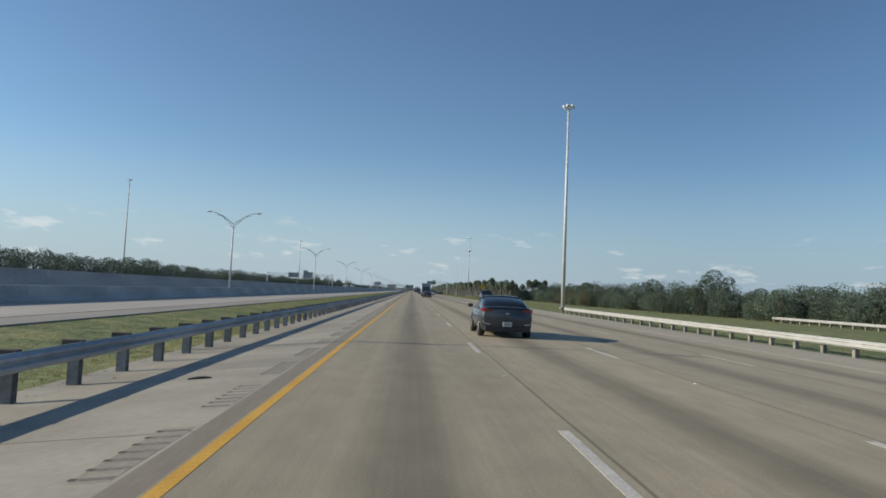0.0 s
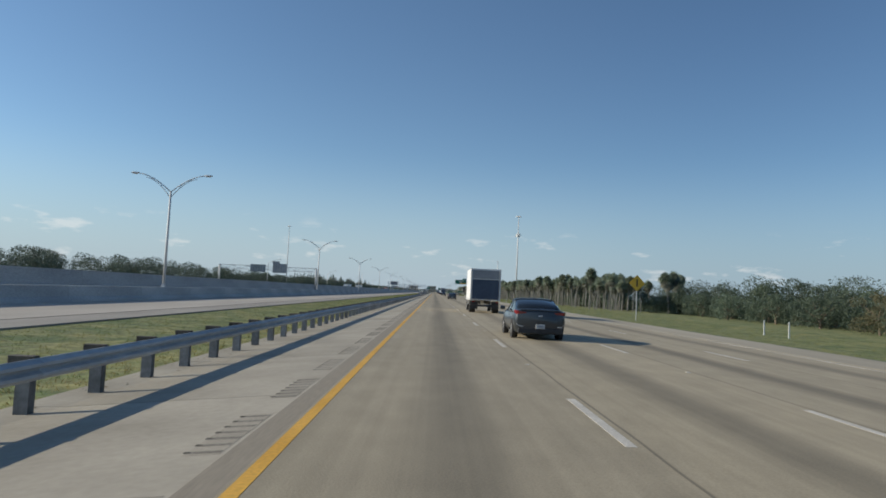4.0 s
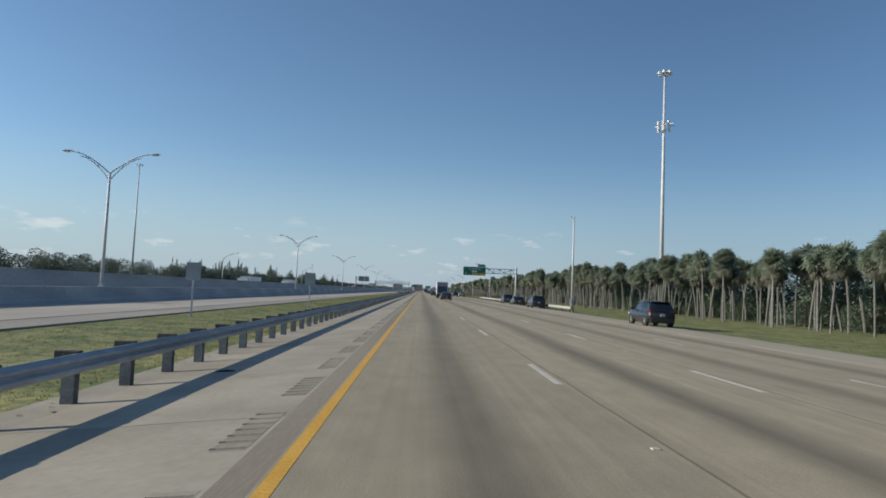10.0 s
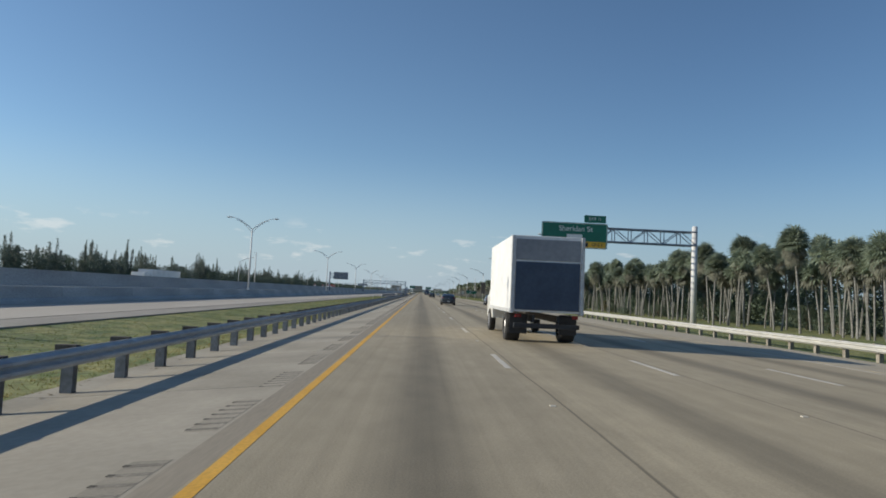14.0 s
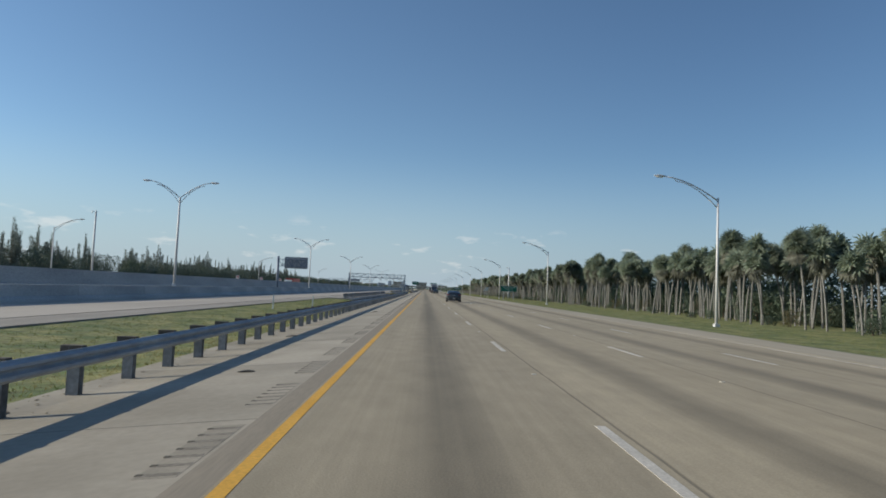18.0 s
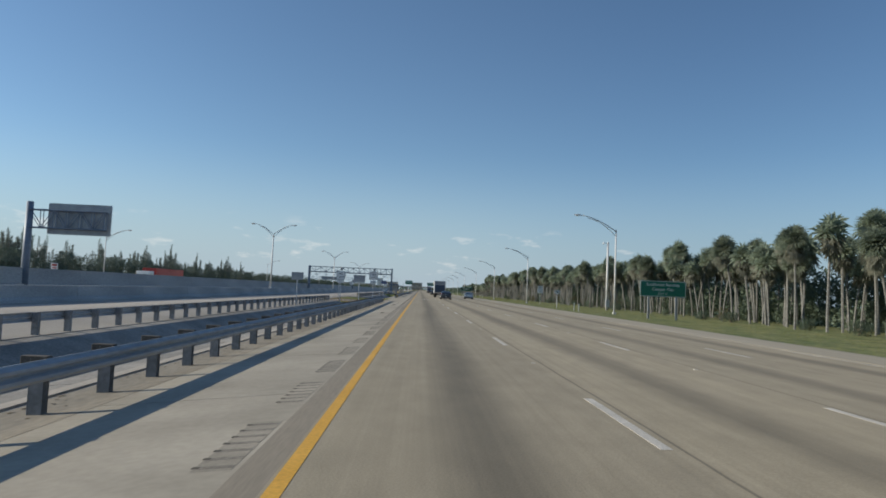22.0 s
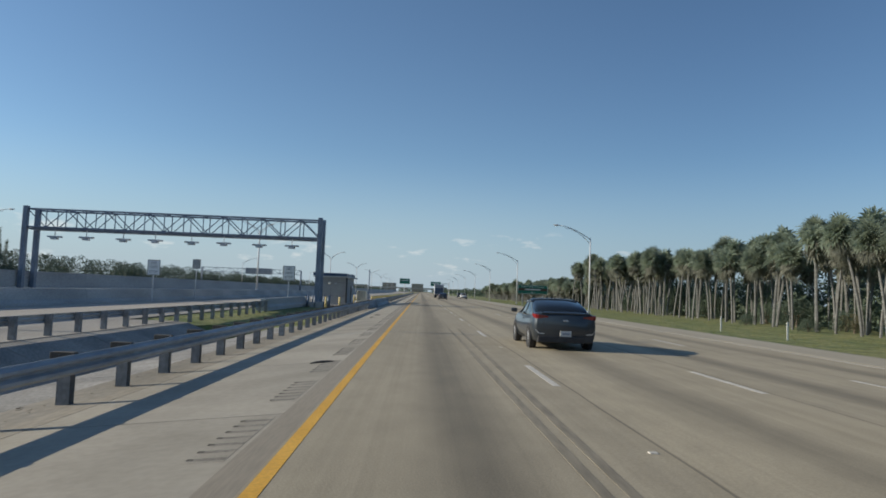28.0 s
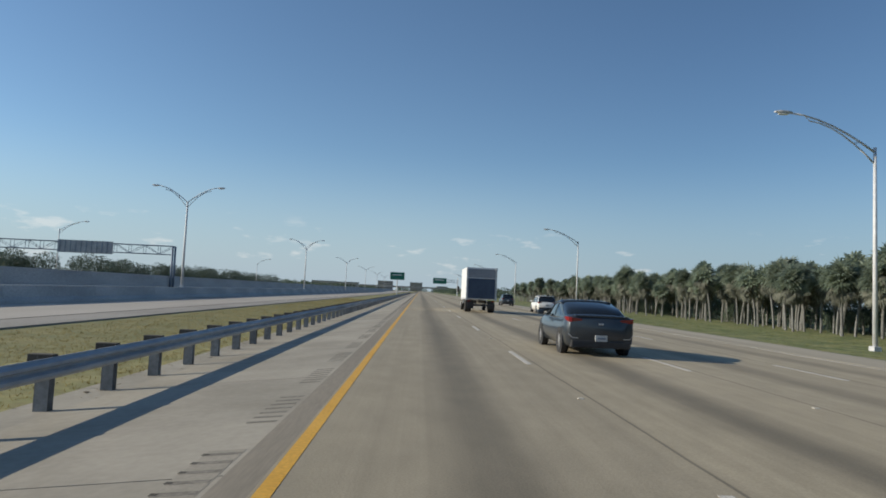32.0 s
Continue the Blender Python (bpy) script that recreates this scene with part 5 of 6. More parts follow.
# ---- far ahead: green gantry sign, overpass and buildings ----
f = thing("sign_gantry", "green guide sign on a post far ahead beside the median", "sign gantry", (-9.5, 1245.0, -0.5))
part("column", tube(bmesh.new(), (0, 0, 0), (0, 0, 10.0), 0.25, 0.2, 10), M["galv"], f)
part("panel", rounded_panel(6.5, 3.4, 0.06, 0.15), M["sign_green"], f, at=(0, -0.4, 8.3))
part("writing_bar", box(bmesh.new(), -2.2, 2.2, -0.47, -0.41, 8.6, 9.0), M["sign_white"], f)
f = thing("sign_gantry", "green overhead sign on a cantilever far ahead", "sign gantry", (0, 1310.0, -0.5))
part("column", tube(bmesh.new(), (22, 0, 0), (22, 0, 10.0), 0.3, 0.26, 10), M["galv"], f)
part("truss", lattice(bmesh.new(), 8, 22, 7.4, 8.8, -0.4, 0.4, 8, 0.08), M["steel"], f)
part("panel", rounded_panel(7.5, 3.2, 0.06, 0.15), M["sign_green"], f, at=(12, -0.6, 8.0))
part("writing_bar", box(bmesh.new(), 9.5, 14.5, -0.67, -0.61, 8.3, 8.8), M["sign_white"], f)
op = thing("overpass", "pale concrete overpass crossing the motorway far ahead", "bridge", (0, 2050, -0.5), kind="structure")
part("deck", box(bmesh.new(), -170, 170, -7, 7, 6.2, 7.9), M["express"], op)
part("parapet", box(bmesh.new(), -170, 170, -7.4, -7.0, 6.4, 8.8), M["express"], op)
for x in (-68, -26.5, 22, 70):
    part("pier", box(bmesh.new(), x - 0.8, x + 0.8, -5, 5, -0.5, 6.2), M["wall"], op)
random.seed(11)
for x, y, w, h in ((-70, 2250, 30, 19), (-180, 2150, 44, 13), (-10, 2700, 34, 24), (60, 2650, 30, 16), (-95, 1750, 36, 9)):
    b = thing("office_building", "pale flat-roofed building far off", "building", (x, y, -1.0))
    part("wall", box(bmesh.new(), -w / 2, w / 2, 0, 18, -0.5, h), M["express"], b)
    part("roof", box(bmesh.new(), -w / 2 - 0.4, w / 2 + 0.4, -0.4, 18.4, h, h + 0.7), M["wall"], b)
    for fl in range(int(h / 3.6)):
        for k in range(int(w / 4.2)):
            xx = -w / 2 + 2.2 + k * 4.2
            part("window", box(bmesh.new(), xx - 1.2, xx + 1.2, -0.05, 0.02, 1.3 + fl * 3.6, 3.0 + fl * 3.6), M["window"], b)

# ---- scraps on the shoulder ----
random.seed(8)
for i, (x, y) in enumerate(((-1.95, 548.7), (-3.2, 559.0), (-1.5, 700.2), (-1.47, 730.4), (-0.9, 848.7), (-1.66, 877.7), (-1.8, 874.4), (-1.71, 723.6), (-1.57, 722.2), (-1.5, 369.9), (-2.0, 581.1), (-1.1, 74.3), (-1.93, 11.7), (-2.03, 275.6), (-1.98, 484.9), (-2.84, 311.3))):
    z = -0.05 - 0.35 / 3.54 * (-x - 0.46)
    L, w = random.uniform(0.25, 0.55), random.uniform(0.07, 0.16)
    bm = bmesh.new()
    rings = []
    for k in range(5):
        f = k / 4 - 0.5
        bow = 0.06 * (1 - 4 * f * f)
        ww = w * (0.45 + 0.55 * math.cos(f * 2.4)) * random.uniform(0.8, 1.1)
        rings.append([(f * L, -ww / 2, 0.0), (f * L, ww / 2, 0.0), (f * L, ww / 2, 0.012 + bow * 0.4), (f * L, -ww / 2, 0.012 + bow * 0.3)])
    t = new("tyre_scrap", mesh("tyre_scrap", loft(bm, rings), M["tyre"]))
    t.matrix_basis = pose(x, y, z + 0.004, 0, -5, random.uniform(-25, 25))
    tagged(t, "curled scrap of black tyre rubber on the shoulder", "debris", "tyre scraps")
rs = random.Random(17)
vs, fs = [], []
for i in range(6100):
    heap = 0.0
    if i < 5200:
        y = rs.uniform(-5, 1010)
        if 747 < y < 793 or 908 < y < 935:
            continue
        x = -4.72 + abs(rs.gauss(0, 0.33))
    else:  # drift of leaves under the rail where it meets the barrier
        x, y = rs.gauss(-4.05, 0.2), rs.gauss(934.6, 0.75)
        if y < 933.45:
            continue
        heap = rs.uniform(0, 0.16) * math.exp(-((x + 4.05) / 0.22) ** 2 - ((y - 934.5) / 0.9) ** 2)
    z = -0.43 + (0.04 * (x + 4.75) if x < -4.0 else 0.03 + 0.0989 * (x + 4.0)) + 0.006 + heap
    k0 = len(vs)
    m = rs.randint(4, 6)
    sz = rs.uniform(0.01, 0.036) * (1.6 if rs.random() < 0.08 else 1)
    a0 = rs.uniform(0, 6.28)
    for k in range(m):
        a = a0 + 2 * math.pi * k / m
        vs.append((x + sz * rs.uniform(0.5, 1.2) * math.cos(a), y + 1.8 * sz * rs.uniform(0.5, 1.2) * math.sin(a), z + rs.uniform(0.0, 0.012)))
    fs.append(tuple(range(k0, k0 + m)))
lm = bpy.data.meshes.new("leaf_litter")
lm.from_pydata(vs, [], fs)
lm.materials.append(M["litter"])
tagged(new("leaf_litter", lm), "dry leaves and dirt along the foot of the rail", "litter", kind="stuff")

# ---- vehicles standing on the carriageway ----
def wheel_meshes(r, w):
    bm = bmesh.new()
    prof = [(r * 0.62, -w / 2), (r * 0.94, -w / 2), (r, -w * 0.36), (r, w * 0.36), (r * 0.94, w / 2), (r * 0.62, w / 2)]
    n = 20
    vs = [[bm.verts.new((u, q * math.cos(2 * math.pi * k / n), q * math.sin(2 * math.pi * k / n))) for q, u in prof] for k in range(n)]
    for k in range(n):
        for i in range(len(prof)):
            bm.faces.new((vs[k][i], vs[k][(i + 1) % len(prof)], vs[(k + 1) % n][(i + 1) % len(prof)], vs[(k + 1) % n][i]))
    bmesh.ops.recalc_face_normals(bm, faces=bm.faces[:])
    tyre = mesh("tyre", bm, M["tyre"], True)
    bm = bmesh.new()
    tube(bm, (-w * 0.42, 0, 0), (w * 0.42, 0, 0), r * 0.2, seg=12)
    for s in (-1, 1):
        for k in range(10):
            a = k * math.pi / 5
            tube(bm, (s * w * 0.4, 0, 0), (s * w * 0.36, r * 0.6 * math.cos(a), r * 0.6 * math.sin(a)), r * 0.06, r * 0.08, 6)
    tube(bm, (-w * 0.3, 0, 0), (w * 0.3, 0, 0), r * 0.63, seg=20)
    return tyre, mesh("rim", bm, M["rim"])


def wheels(car, r, w, half, ys):
    ty, ri = wheel_meshes(r, w)
    for y in ys:
        for s in (-1, 1):
            wh = part("tyre", ty, None, car, at=(s * (half - w / 2 + 0.012), y, r))
            part("rim", ri, None, wh, "alloy rim")


def body_ring(y, zb, zt, w, crown=0.03, tuck=0.9):
    half = [(0, zb), (w * 0.8 * tuck, zb), (w * 0.96, zb + 0.07), (w, zb + 0.45 * (zt - zb)), (w * 0.985, zt - 0.1 * (zt - zb)), (w * 0.9, zt), (w * 0.45, zt + crown)]
    return [(x, y, z) for x, z in half] + [(0, y, zt + crown * 1.2)] + [(-x, y, z) for x, z in reversed(half[1:])]


def cabin_ring(y, zb, zt, wb, wt):
    half = [(0, zb), (wb, zb), (wb * 0.99, zb + 0.05), (wt * 1.02, zt - 0.07), (wt * 0.9, zt), (wt * 0.4, zt + 0.02)]
    return [(x, y, z) for x, z in half] + [(0, y, zt + 0.025)] + [(-x, y, z) for x, z in reversed(half[1:])]


def glass_quad(pts, out=0.012):
    """A pane of some thickness over four corners."""
    p = [Vector(q) for q in pts]
    nrm = (p[1] - p[0]).cross(p[3] - p[0]).normalized()
    bm = bmesh.new()
    return loft(bm, [[tuple(q + nrm * o) for q in p] for o in (-0.02, out)])


def vehicle(name, label, at, L, W, belt, roof, rear, cabin, paint_mat, wr, axles, clear=0.2, hood=None, lamp_z=None, lit=True, turn=0.0, lamp_w=0.4, category="car", deck=None, trim_rear=0.5, high_lamps=False, spoiler="", plate_up=0.2):
    """A road car, rear at y = 0, nose at y = L. cabin: y of the rear glass foot, roof's rear end, roof's front end, windscreen foot. deck: height behind the cabin."""
    c = thing(name, label, category, pose(*at, 0, 0, turn), "traffic on the motorway")
    h = W / 2
    hood = hood or belt - 0.08
    deck = deck or belt
    y0, y1, y2, y3 = cabin
    st = [(0.0, clear + 0.16, deck - 0.07, h * 0.88), (0.05, clear + 0.06, deck - 0.02, h * 0.95), (0.28, clear, deck, h * 0.99), (max(y0, 0.5), clear - 0.02, deck, h), (max(y0, 0.5) + 0.25, clear - 0.02, belt, h), (L * 0.5, clear - 0.02, belt - 0.01, h), (y3, clear - 0.02, belt - 0.02, h),
          (L - 0.55, clear, hood - 0.06, h * 0.97), (L - 0.15, clear + 0.04, hood - 0.2, h * 0.88), (L, clear + 0.12, hood - 0.34, h * 0.74)]
    bm = loft(bmesh.new(), [body_ring(*q) for q in st])
    bmesh.ops.bevel(bm, geom=[e for e in bm.edges if e.calc_face_angle(0) > 0.7], offset=0.03, segments=2, affect="EDGES")
    part("body", bm, paint_mat, c, smooth=True)
    wt = h * 0.76
    rings = [cabin_ring(y0, belt - 0.05, belt + 0.03, h * 0.9, h * 0.86), cabin_ring((y0 + y1) / 2, belt - 0.05, belt + (roof - belt) * 0.62, h * 0.92, h * 0.82), cabin_ring(y1, belt - 0.05, roof - 0.02, h * 0.93, wt), cabin_ring((y1 + y2) / 2, belt - 0.05, roof, h * 0.94, wt * 1.02),
             cabin_ring(y2, belt - 0.05, roof - 0.04, h * 0.93, wt), cabin_ring(y3, belt - 0.05, belt + 0.02, h * 0.9, h * 0.86)]
    part("glasshouse", loft(bmesh.new(), rings), M["window"], c, "dark tinted windows", smooth=True)
    zs = [(y0, belt + 0.03, h * 0.86, h * 0.9), ((y0 + y1) / 2, belt + (roof - belt) * 0.62, h * 0.82, h * 0.92), (y1, roof - 0.02, wt, h * 0.93), ((y1 + y2) / 2, roof, wt * 1.02, h * 0.94), (y2, roof - 0.04, wt, h * 0.93), (y3, belt + 0.02, h * 0.86, h * 0.9)]

    def at_y(y, f):
        q = [float(np.interp(y, [s_[0] for s_ in zs], [s_[k] for s_ in zs])) for k in (1, 2, 3)]
        lo, hi = (q[2] * 0.99, belt), (q[1] * 1.02, q[0] - 0.07)
        return (lo[0] + (hi[0] - lo[0]) * f + 0.012, y, lo[1] + (hi[1] - lo[1]) * f)

    def pillar(ya, yb, s, name_):
        """A painted band on the side of the glasshouse between two lengthwise places (foot, head)."""
        rr = []
        for k in range(4):
            f = k / 3
            yl, yr = ya[0] + (ya[1] - ya[0]) * f, yb[0] + (yb[1] - yb[0]) * f
            a_, b_ = at_y(yl, f), at_y(yr, f)
            rr.append([(s * a_[0], a_[1], a_[2]), (s * b_[0], b_[1], b_[2]), (s * (b_[0] - 0.04), b_[1], b_[2]), (s * (a_[0] - 0.04), a_[1], a_[2])])
        part(name_, loft(bmesh.new(), rr), paint_mat, c)

    rt = [cabin_ring(y, at_y(y, 1)[2] - 0.012, at_y(y, 1)[2] + 0.082, at_y(y, 1)[0] + 0.008, at_y(y, 1)[0] - 0.02) for y in (y1 - 0.06, (y1 + y2) / 2, y2 + 0.03)]
    part("roof", loft(bmesh.new(), rt), paint_mat, c, smooth=True)
    back = min(0.5, (y1 - y0) * 0.4 + 0.22)
    for s in (-1, 1):
        pillar((y0, y1 - 0.05), (y0 + back, y1 + back * 0.7), s, "rear_pillar")
        pillar((y3 - 0.1, y2 - 0.02), (y3 + 0.0, y2 + 0.06), s, "front_pillar")
        ymid = (y1 + y2) / 2 - 0.05
        pillar((ymid - 0.05, ymid - 0.05), (ymid + 0.06, ymid + 0.06), s, "door_pillar")
    if spoiler == "roof":
        part("spoiler", box(bmesh.new(), -wt * 0.95, wt * 0.95, y1 - 0.2, y1 + 0.05, roof - 0.05, roof + 0.0, 0.02), paint_mat, c)
    elif spoiler == "lip":
        part("spoiler", box(bmesh.new(), -h * 0.76, h * 0.76, -0.012, 0.2, deck - 0.03, deck + 0.008, 0.014), paint_mat, c)
    part("roof_aerial", loft(bmesh.new(), [[(q * 0.025, y1 + 0.1 + u, roof + z) for q, u, z in ((-1, 0.0, 0), (1, 0.0, 0), (1, 0.22, 0), (-1, 0.22, 0))], [(q * 0.006, y1 + 0.1 + u, roof + z) for q, u, z in ((-1, 0.0, 0.07), (1, 0.0, 0.07), (1, 0.06, 0.07), (-1, 0.06, 0.07))]]), M["trim"], c)
    part("badge", box(bmesh.new(), -0.07, 0.07, -0.016, 0.01, deck - 0.24, deck - 0.19, 0.012), M["rim"], c, "plain chrome badge")
    for x0, x1, z0, z1 in ((-h * 0.7, h * 0.7, clear + 0.36, clear + 0.368), (-h * 0.708, -h * 0.7, clear + 0.36, deck - 0.2), (h * 0.7, h * 0.708, clear + 0.36, deck - 0.2)):
        part("boot_seam", box(bmesh.new(), x0, x1, -0.006, 0.01, z0, z1), M["trim"], c)
    for s in (-1, 1):
        lz = lamp_z or belt - 0.16
        if high_lamps:
            part("tail_lamp", box(bmesh.new(), s * h * 0.93 - 0.07, s * h * 0.93 + 0.025, -0.03, 0.12, lz - 0.35, lz + 0.08, 0.02), M["tail"], c)
        else:
            plan = ((0.56, -0.012, -0.012, 0.03), (0.85, -0.014, -0.05, 0.06), (0.935, 0.02, -0.055, 0.075), (0.995, 0.16, -0.01, 0.08), (1.0, 0.3, 0.04, 0.075))
            rg = [[(s * h * f, u, lz + lo), (s * h * f, u, lz + hi), (s * h * f * 0.9, u + 0.07, lz + hi), (s * h * f * 0.9, u + 0.07, lz + lo)] for f, u, lo, hi in plan]
            part("tail_lamp", loft(bmesh.new(), rg), M["tail"], c)
        part("bumper_trim", loft(bmesh.new(), [[(s * h * f, u, clear + z), (s * h * f, u, clear + z + 0.025), (s * h * f * 0.94, u + 0.05, clear + z + 0.025), (s * h * f * 0.94, u + 0.05, clear + z)] for f, u, z in ((0.66, -0.012, 0.26), (0.84, -0.006, 0.27), (0.93, 0.025, 0.36))]), M["rim"], c, "slim bright bumper trim")
        part("door_handle", box(bmesh.new(), s * h - 0.01, s * h + 0.02, y1 + 0.35, y1 + 0.55, belt - 0.16, belt - 0.13, 0.008), paint_mat, c)
        part("mirror", box(bmesh.new(), min(s * h, s * (h + 0.2)), max(s * h, s * (h + 0.2)), y3 - 0.35, y3 - 0.2, belt + 0.0, belt + 0.14, 0.04), paint_mat, c)
        part("head_lamp", box(bmesh.new(), min(s * h * 0.5, s * h * 0.86), max(s * h * 0.5, s * h * 0.86), L - 0.3, L - 0.07, hood - 0.3, hood - 0.17, 0.03), M["lens"], c)
        for ya in axles:
            # no hollow is cut: a black disc paints the shade of the wheel well
            bm = bmesh.new()
            tube(bm, (s * (h - 0.12), ya, wr), (s * (h + 0.004), ya, wr), wr * 1.16, seg=20)
            part("wheel_arch", bm, M["trim"], c, "black disc for the shade inside the wheel well")
    part("bumper", box(bmesh.new(), -h * 0.86, h * 0.86, -0.05, 0.2, clear + 0.02, clear + 0.02 + trim_rear * 0.4, 0.04), M["trim"], c, "black lower bumper")
    pz = clear + plate_up if not high_lamps else clear + 0.38
    pl_ = part("number_plate", box(bmesh.new(), -0.16, 0.16, -0.065 if high_lamps else -0.055, 0.05, pz, pz + 0.16, 0.006), M["plate"], c)
    part("writing_bar", box(bmesh.new(), -0.11, 0.11, -0.07, -0.05, pz + 0.06, pz + 0.1), M["steel"], pl_)
    wheels(c, wr, 0.22, h, axles)
    return c


def zroad(x):
    return float(np.interp(x, [0, 3.63, 7.26, 10.9, 14.5, 18.0], [0, 0.01, 0.0, -0.07, -0.15, -0.27]))


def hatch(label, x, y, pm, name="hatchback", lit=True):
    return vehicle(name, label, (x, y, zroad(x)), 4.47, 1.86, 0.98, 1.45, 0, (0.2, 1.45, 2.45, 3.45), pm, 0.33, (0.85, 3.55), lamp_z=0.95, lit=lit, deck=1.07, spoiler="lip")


def suv(label, x, y, pm, lit=True, turn=0.0):
    return vehicle("suv", label, (x, y, zroad(x)), 4.62, 1.87, 1.08, 1.7, 0, (0.08, 0.5, 2.65, 3.4), pm, 0.37, (0.85, 3.6), clear=0.26, lamp_z=1.02, lit=lit, turn=turn, trim_rear=0.75, spoiler="roof", plate_up=0.45)


def saloon(label, x, y, pm, lit=True):
    return vehicle("saloon_car", label, (x, y, zroad(x)), 4.88, 1.85, 0.95, 1.45, 0, (0.75, 1.45, 2.75, 3.7), pm, 0.34, (1.0, 3.85), lamp_z=0.88, lit=lit, deck=1.0, spoiler="lip", plate_up=0.38)


def pickup(label, x, y, pm, lift=0.0, cab=(2.0, 2.15, 3.75, 4.4)):
    c = vehicle("pickup_truck", label, (x, y, zroad(x)), 5.85, 2.0, 1.2 + lift, 1.88 + lift, 0, cab, pm, 0.42 + lift * 0.25, (1.15, 4.75), clear=0.42 + lift, lamp_z=1.1 + lift, lit=False, lamp_w=0.2, deck=1.22 + lift, high_lamps=True)
    part("bed_cover", box(bmesh.new(), -0.82, 0.82, 0.1, cab[0] - 0.05, 1.2 + lift, 1.27 + lift, 0.02), M["trim"], c, "black bed cover")
    part("rear_bumper", box(bmesh.new(), -0.9, 0.9, -0.16, 0.02, 0.5 + lift, 0.68 + lift, 0.03), M["steel"], c, "dark grey steel rear bumper")
    part("tailgate", box(bmesh.new(), -0.78, 0.78, -0.02, 0.06, 0.74 + lift, 1.2 + lift, 0.03), pm, c)
    part("tailgate_handle", box(bmesh.new(), -0.12, 0.12, -0.035, 0.0, 1.05 + lift, 1.12 + lift, 0.01), M["trim"], c)
    return c


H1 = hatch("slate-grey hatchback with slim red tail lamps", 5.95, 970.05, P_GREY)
# added repeats of this one car at earlier points of its run
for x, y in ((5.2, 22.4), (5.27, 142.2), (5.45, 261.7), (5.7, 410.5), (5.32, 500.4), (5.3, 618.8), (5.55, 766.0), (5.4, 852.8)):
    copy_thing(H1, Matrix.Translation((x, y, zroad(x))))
pickup("dark lifted crew-cab pickup truck on large tyres", 14.4, 105.0, P_BLACK, 0.28)
suv("white sport utility vehicle with black lower bumper", 8.8, 226.0, P_WHITE)
suv("black sport utility vehicle near the verge", 17.3, 340.0, P_BLACK)
suv("black crossover beside the guard rail", 17.35, 384.8, P_BLACK)
suv("slate-grey sport utility vehicle driving along the guard rail", 17.3, 415.0, P_GREY)
saloon("black saloon car beside the edge line", 17.3, 401.6, P_BLACK)
suv("dark blue sport utility vehicle in the fourth lane", 13.35, 521.9, P_BLUE)
pickup("silver-beige pickup truck towing a small trailer", 16.55, 536.9, P_SILVER)
hatch("white hatchback in the third lane", 12.0, 797.0, P_WHITE, lit=False)
suv("white crossover in the fourth lane", 13.4, 1014.2, P_WHITE, lit=False)
suv("slate-grey sport utility vehicle ahead in the fourth lane", 14.45, 1049.0, P_GREY, lit=False)

tr = thing("trailer", "small black flat trailer with a pale crate", "trailer", (16.55, 532.2, zroad(16.55)))
part("bed", box(bmesh.new(), -0.85, 0.85, 0.0, 3.0, 0.5, 0.6, 0.02), M["trim"], tr)
part("drawbar", tube(bmesh.new(), (0, 3.0, 0.5), (0, 5.0, 0.5), 0.05, seg=6), M["trim"], tr)
for s in (-1, 1):
    part("side_rail", box(bmesh.new(), s * 0.85 - 0.03, s * 0.85 + 0.03, 0, 3.0, 0.6, 0.9, 0.01), M["trim"], tr)
    part("mudguard", box(bmesh.new(), s * 0.98 - 0.12, s * 0.98 + 0.12, 1.0, 1.9, 0.62, 0.67, 0.02), M["trim"], tr)
wheels(tr, 0.3, 0.18, 1.05, (1.45,))
cr = tagged(new("crate", mesh("crate", box(bmesh.new(), -0.82, 0.2, 1.9, 2.9, 0.6, 1.4, 0.02), M["cream"])), "pale wooden crate on the trailer", "crate")
cr.matrix_basis = Matrix.Translation((16.55, 532.2, zroad(16.55)))


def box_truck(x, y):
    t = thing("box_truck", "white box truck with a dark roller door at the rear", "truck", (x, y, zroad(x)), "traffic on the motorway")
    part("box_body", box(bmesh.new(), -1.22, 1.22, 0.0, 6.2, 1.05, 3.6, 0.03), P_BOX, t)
    part("roller_door", box(bmesh.new(), -1.08, 1.08, -0.03, 0.02, 1.12, 2.72, 0.01), P_NAVY, t, "dark navy roller door")
    for i in range(6):
        part("door_slat", box(bmesh.new(), -1.06, 1.06, -0.04, -0.028, 1.16 + i * 0.26, 1.39 + i * 0.26), P_NAVY, t)
    part("upper_panel", box(bmesh.new(), -1.08, 1.08, -0.03, 0.02, 2.78, 3.48, 0.01), P_BACK, t, "upper rear panel with its shade put into a grey-blue colour")
    for s in (-1, 1):
        part("corner_post", box(bmesh.new(), s * 1.17 - 0.06, s * 1.17 + 0.06, -0.04, 0.1, 1.0, 3.6, 0.02), M["lamp"], t)
        part("side_rail", box(bmesh.new(), s * 1.23 - 0.02, s * 1.23 + 0.02, 0.0, 6.2, 1.02, 1.14), M["lamp"], t)
        part("tail_lamp", box(bmesh.new(), s * 0.95 - 0.1, s * 0.95 + 0.1, -0.06, 0.02, 0.86, 0.98, 0.01), M["tail_off"], t)
        part("mudflap", box(bmesh.new(), s * 0.85 - 0.3, s * 0.85 + 0.3, 0.55, 0.58, 0.3, 0.95), M["trim"], t)
        part("chassis_rail", box(bmesh.new(), s * 0.42 - 0.05, s * 0.42 + 0.05, 0.1, 8.0, 0.72, 0.95), M["trim"], t)
    part("bumper", box(bmesh.new(), -1.1, 1.1, -0.08, 0.04, 0.52, 0.68, 0.02), M["trim"], t, "black under-run bar")
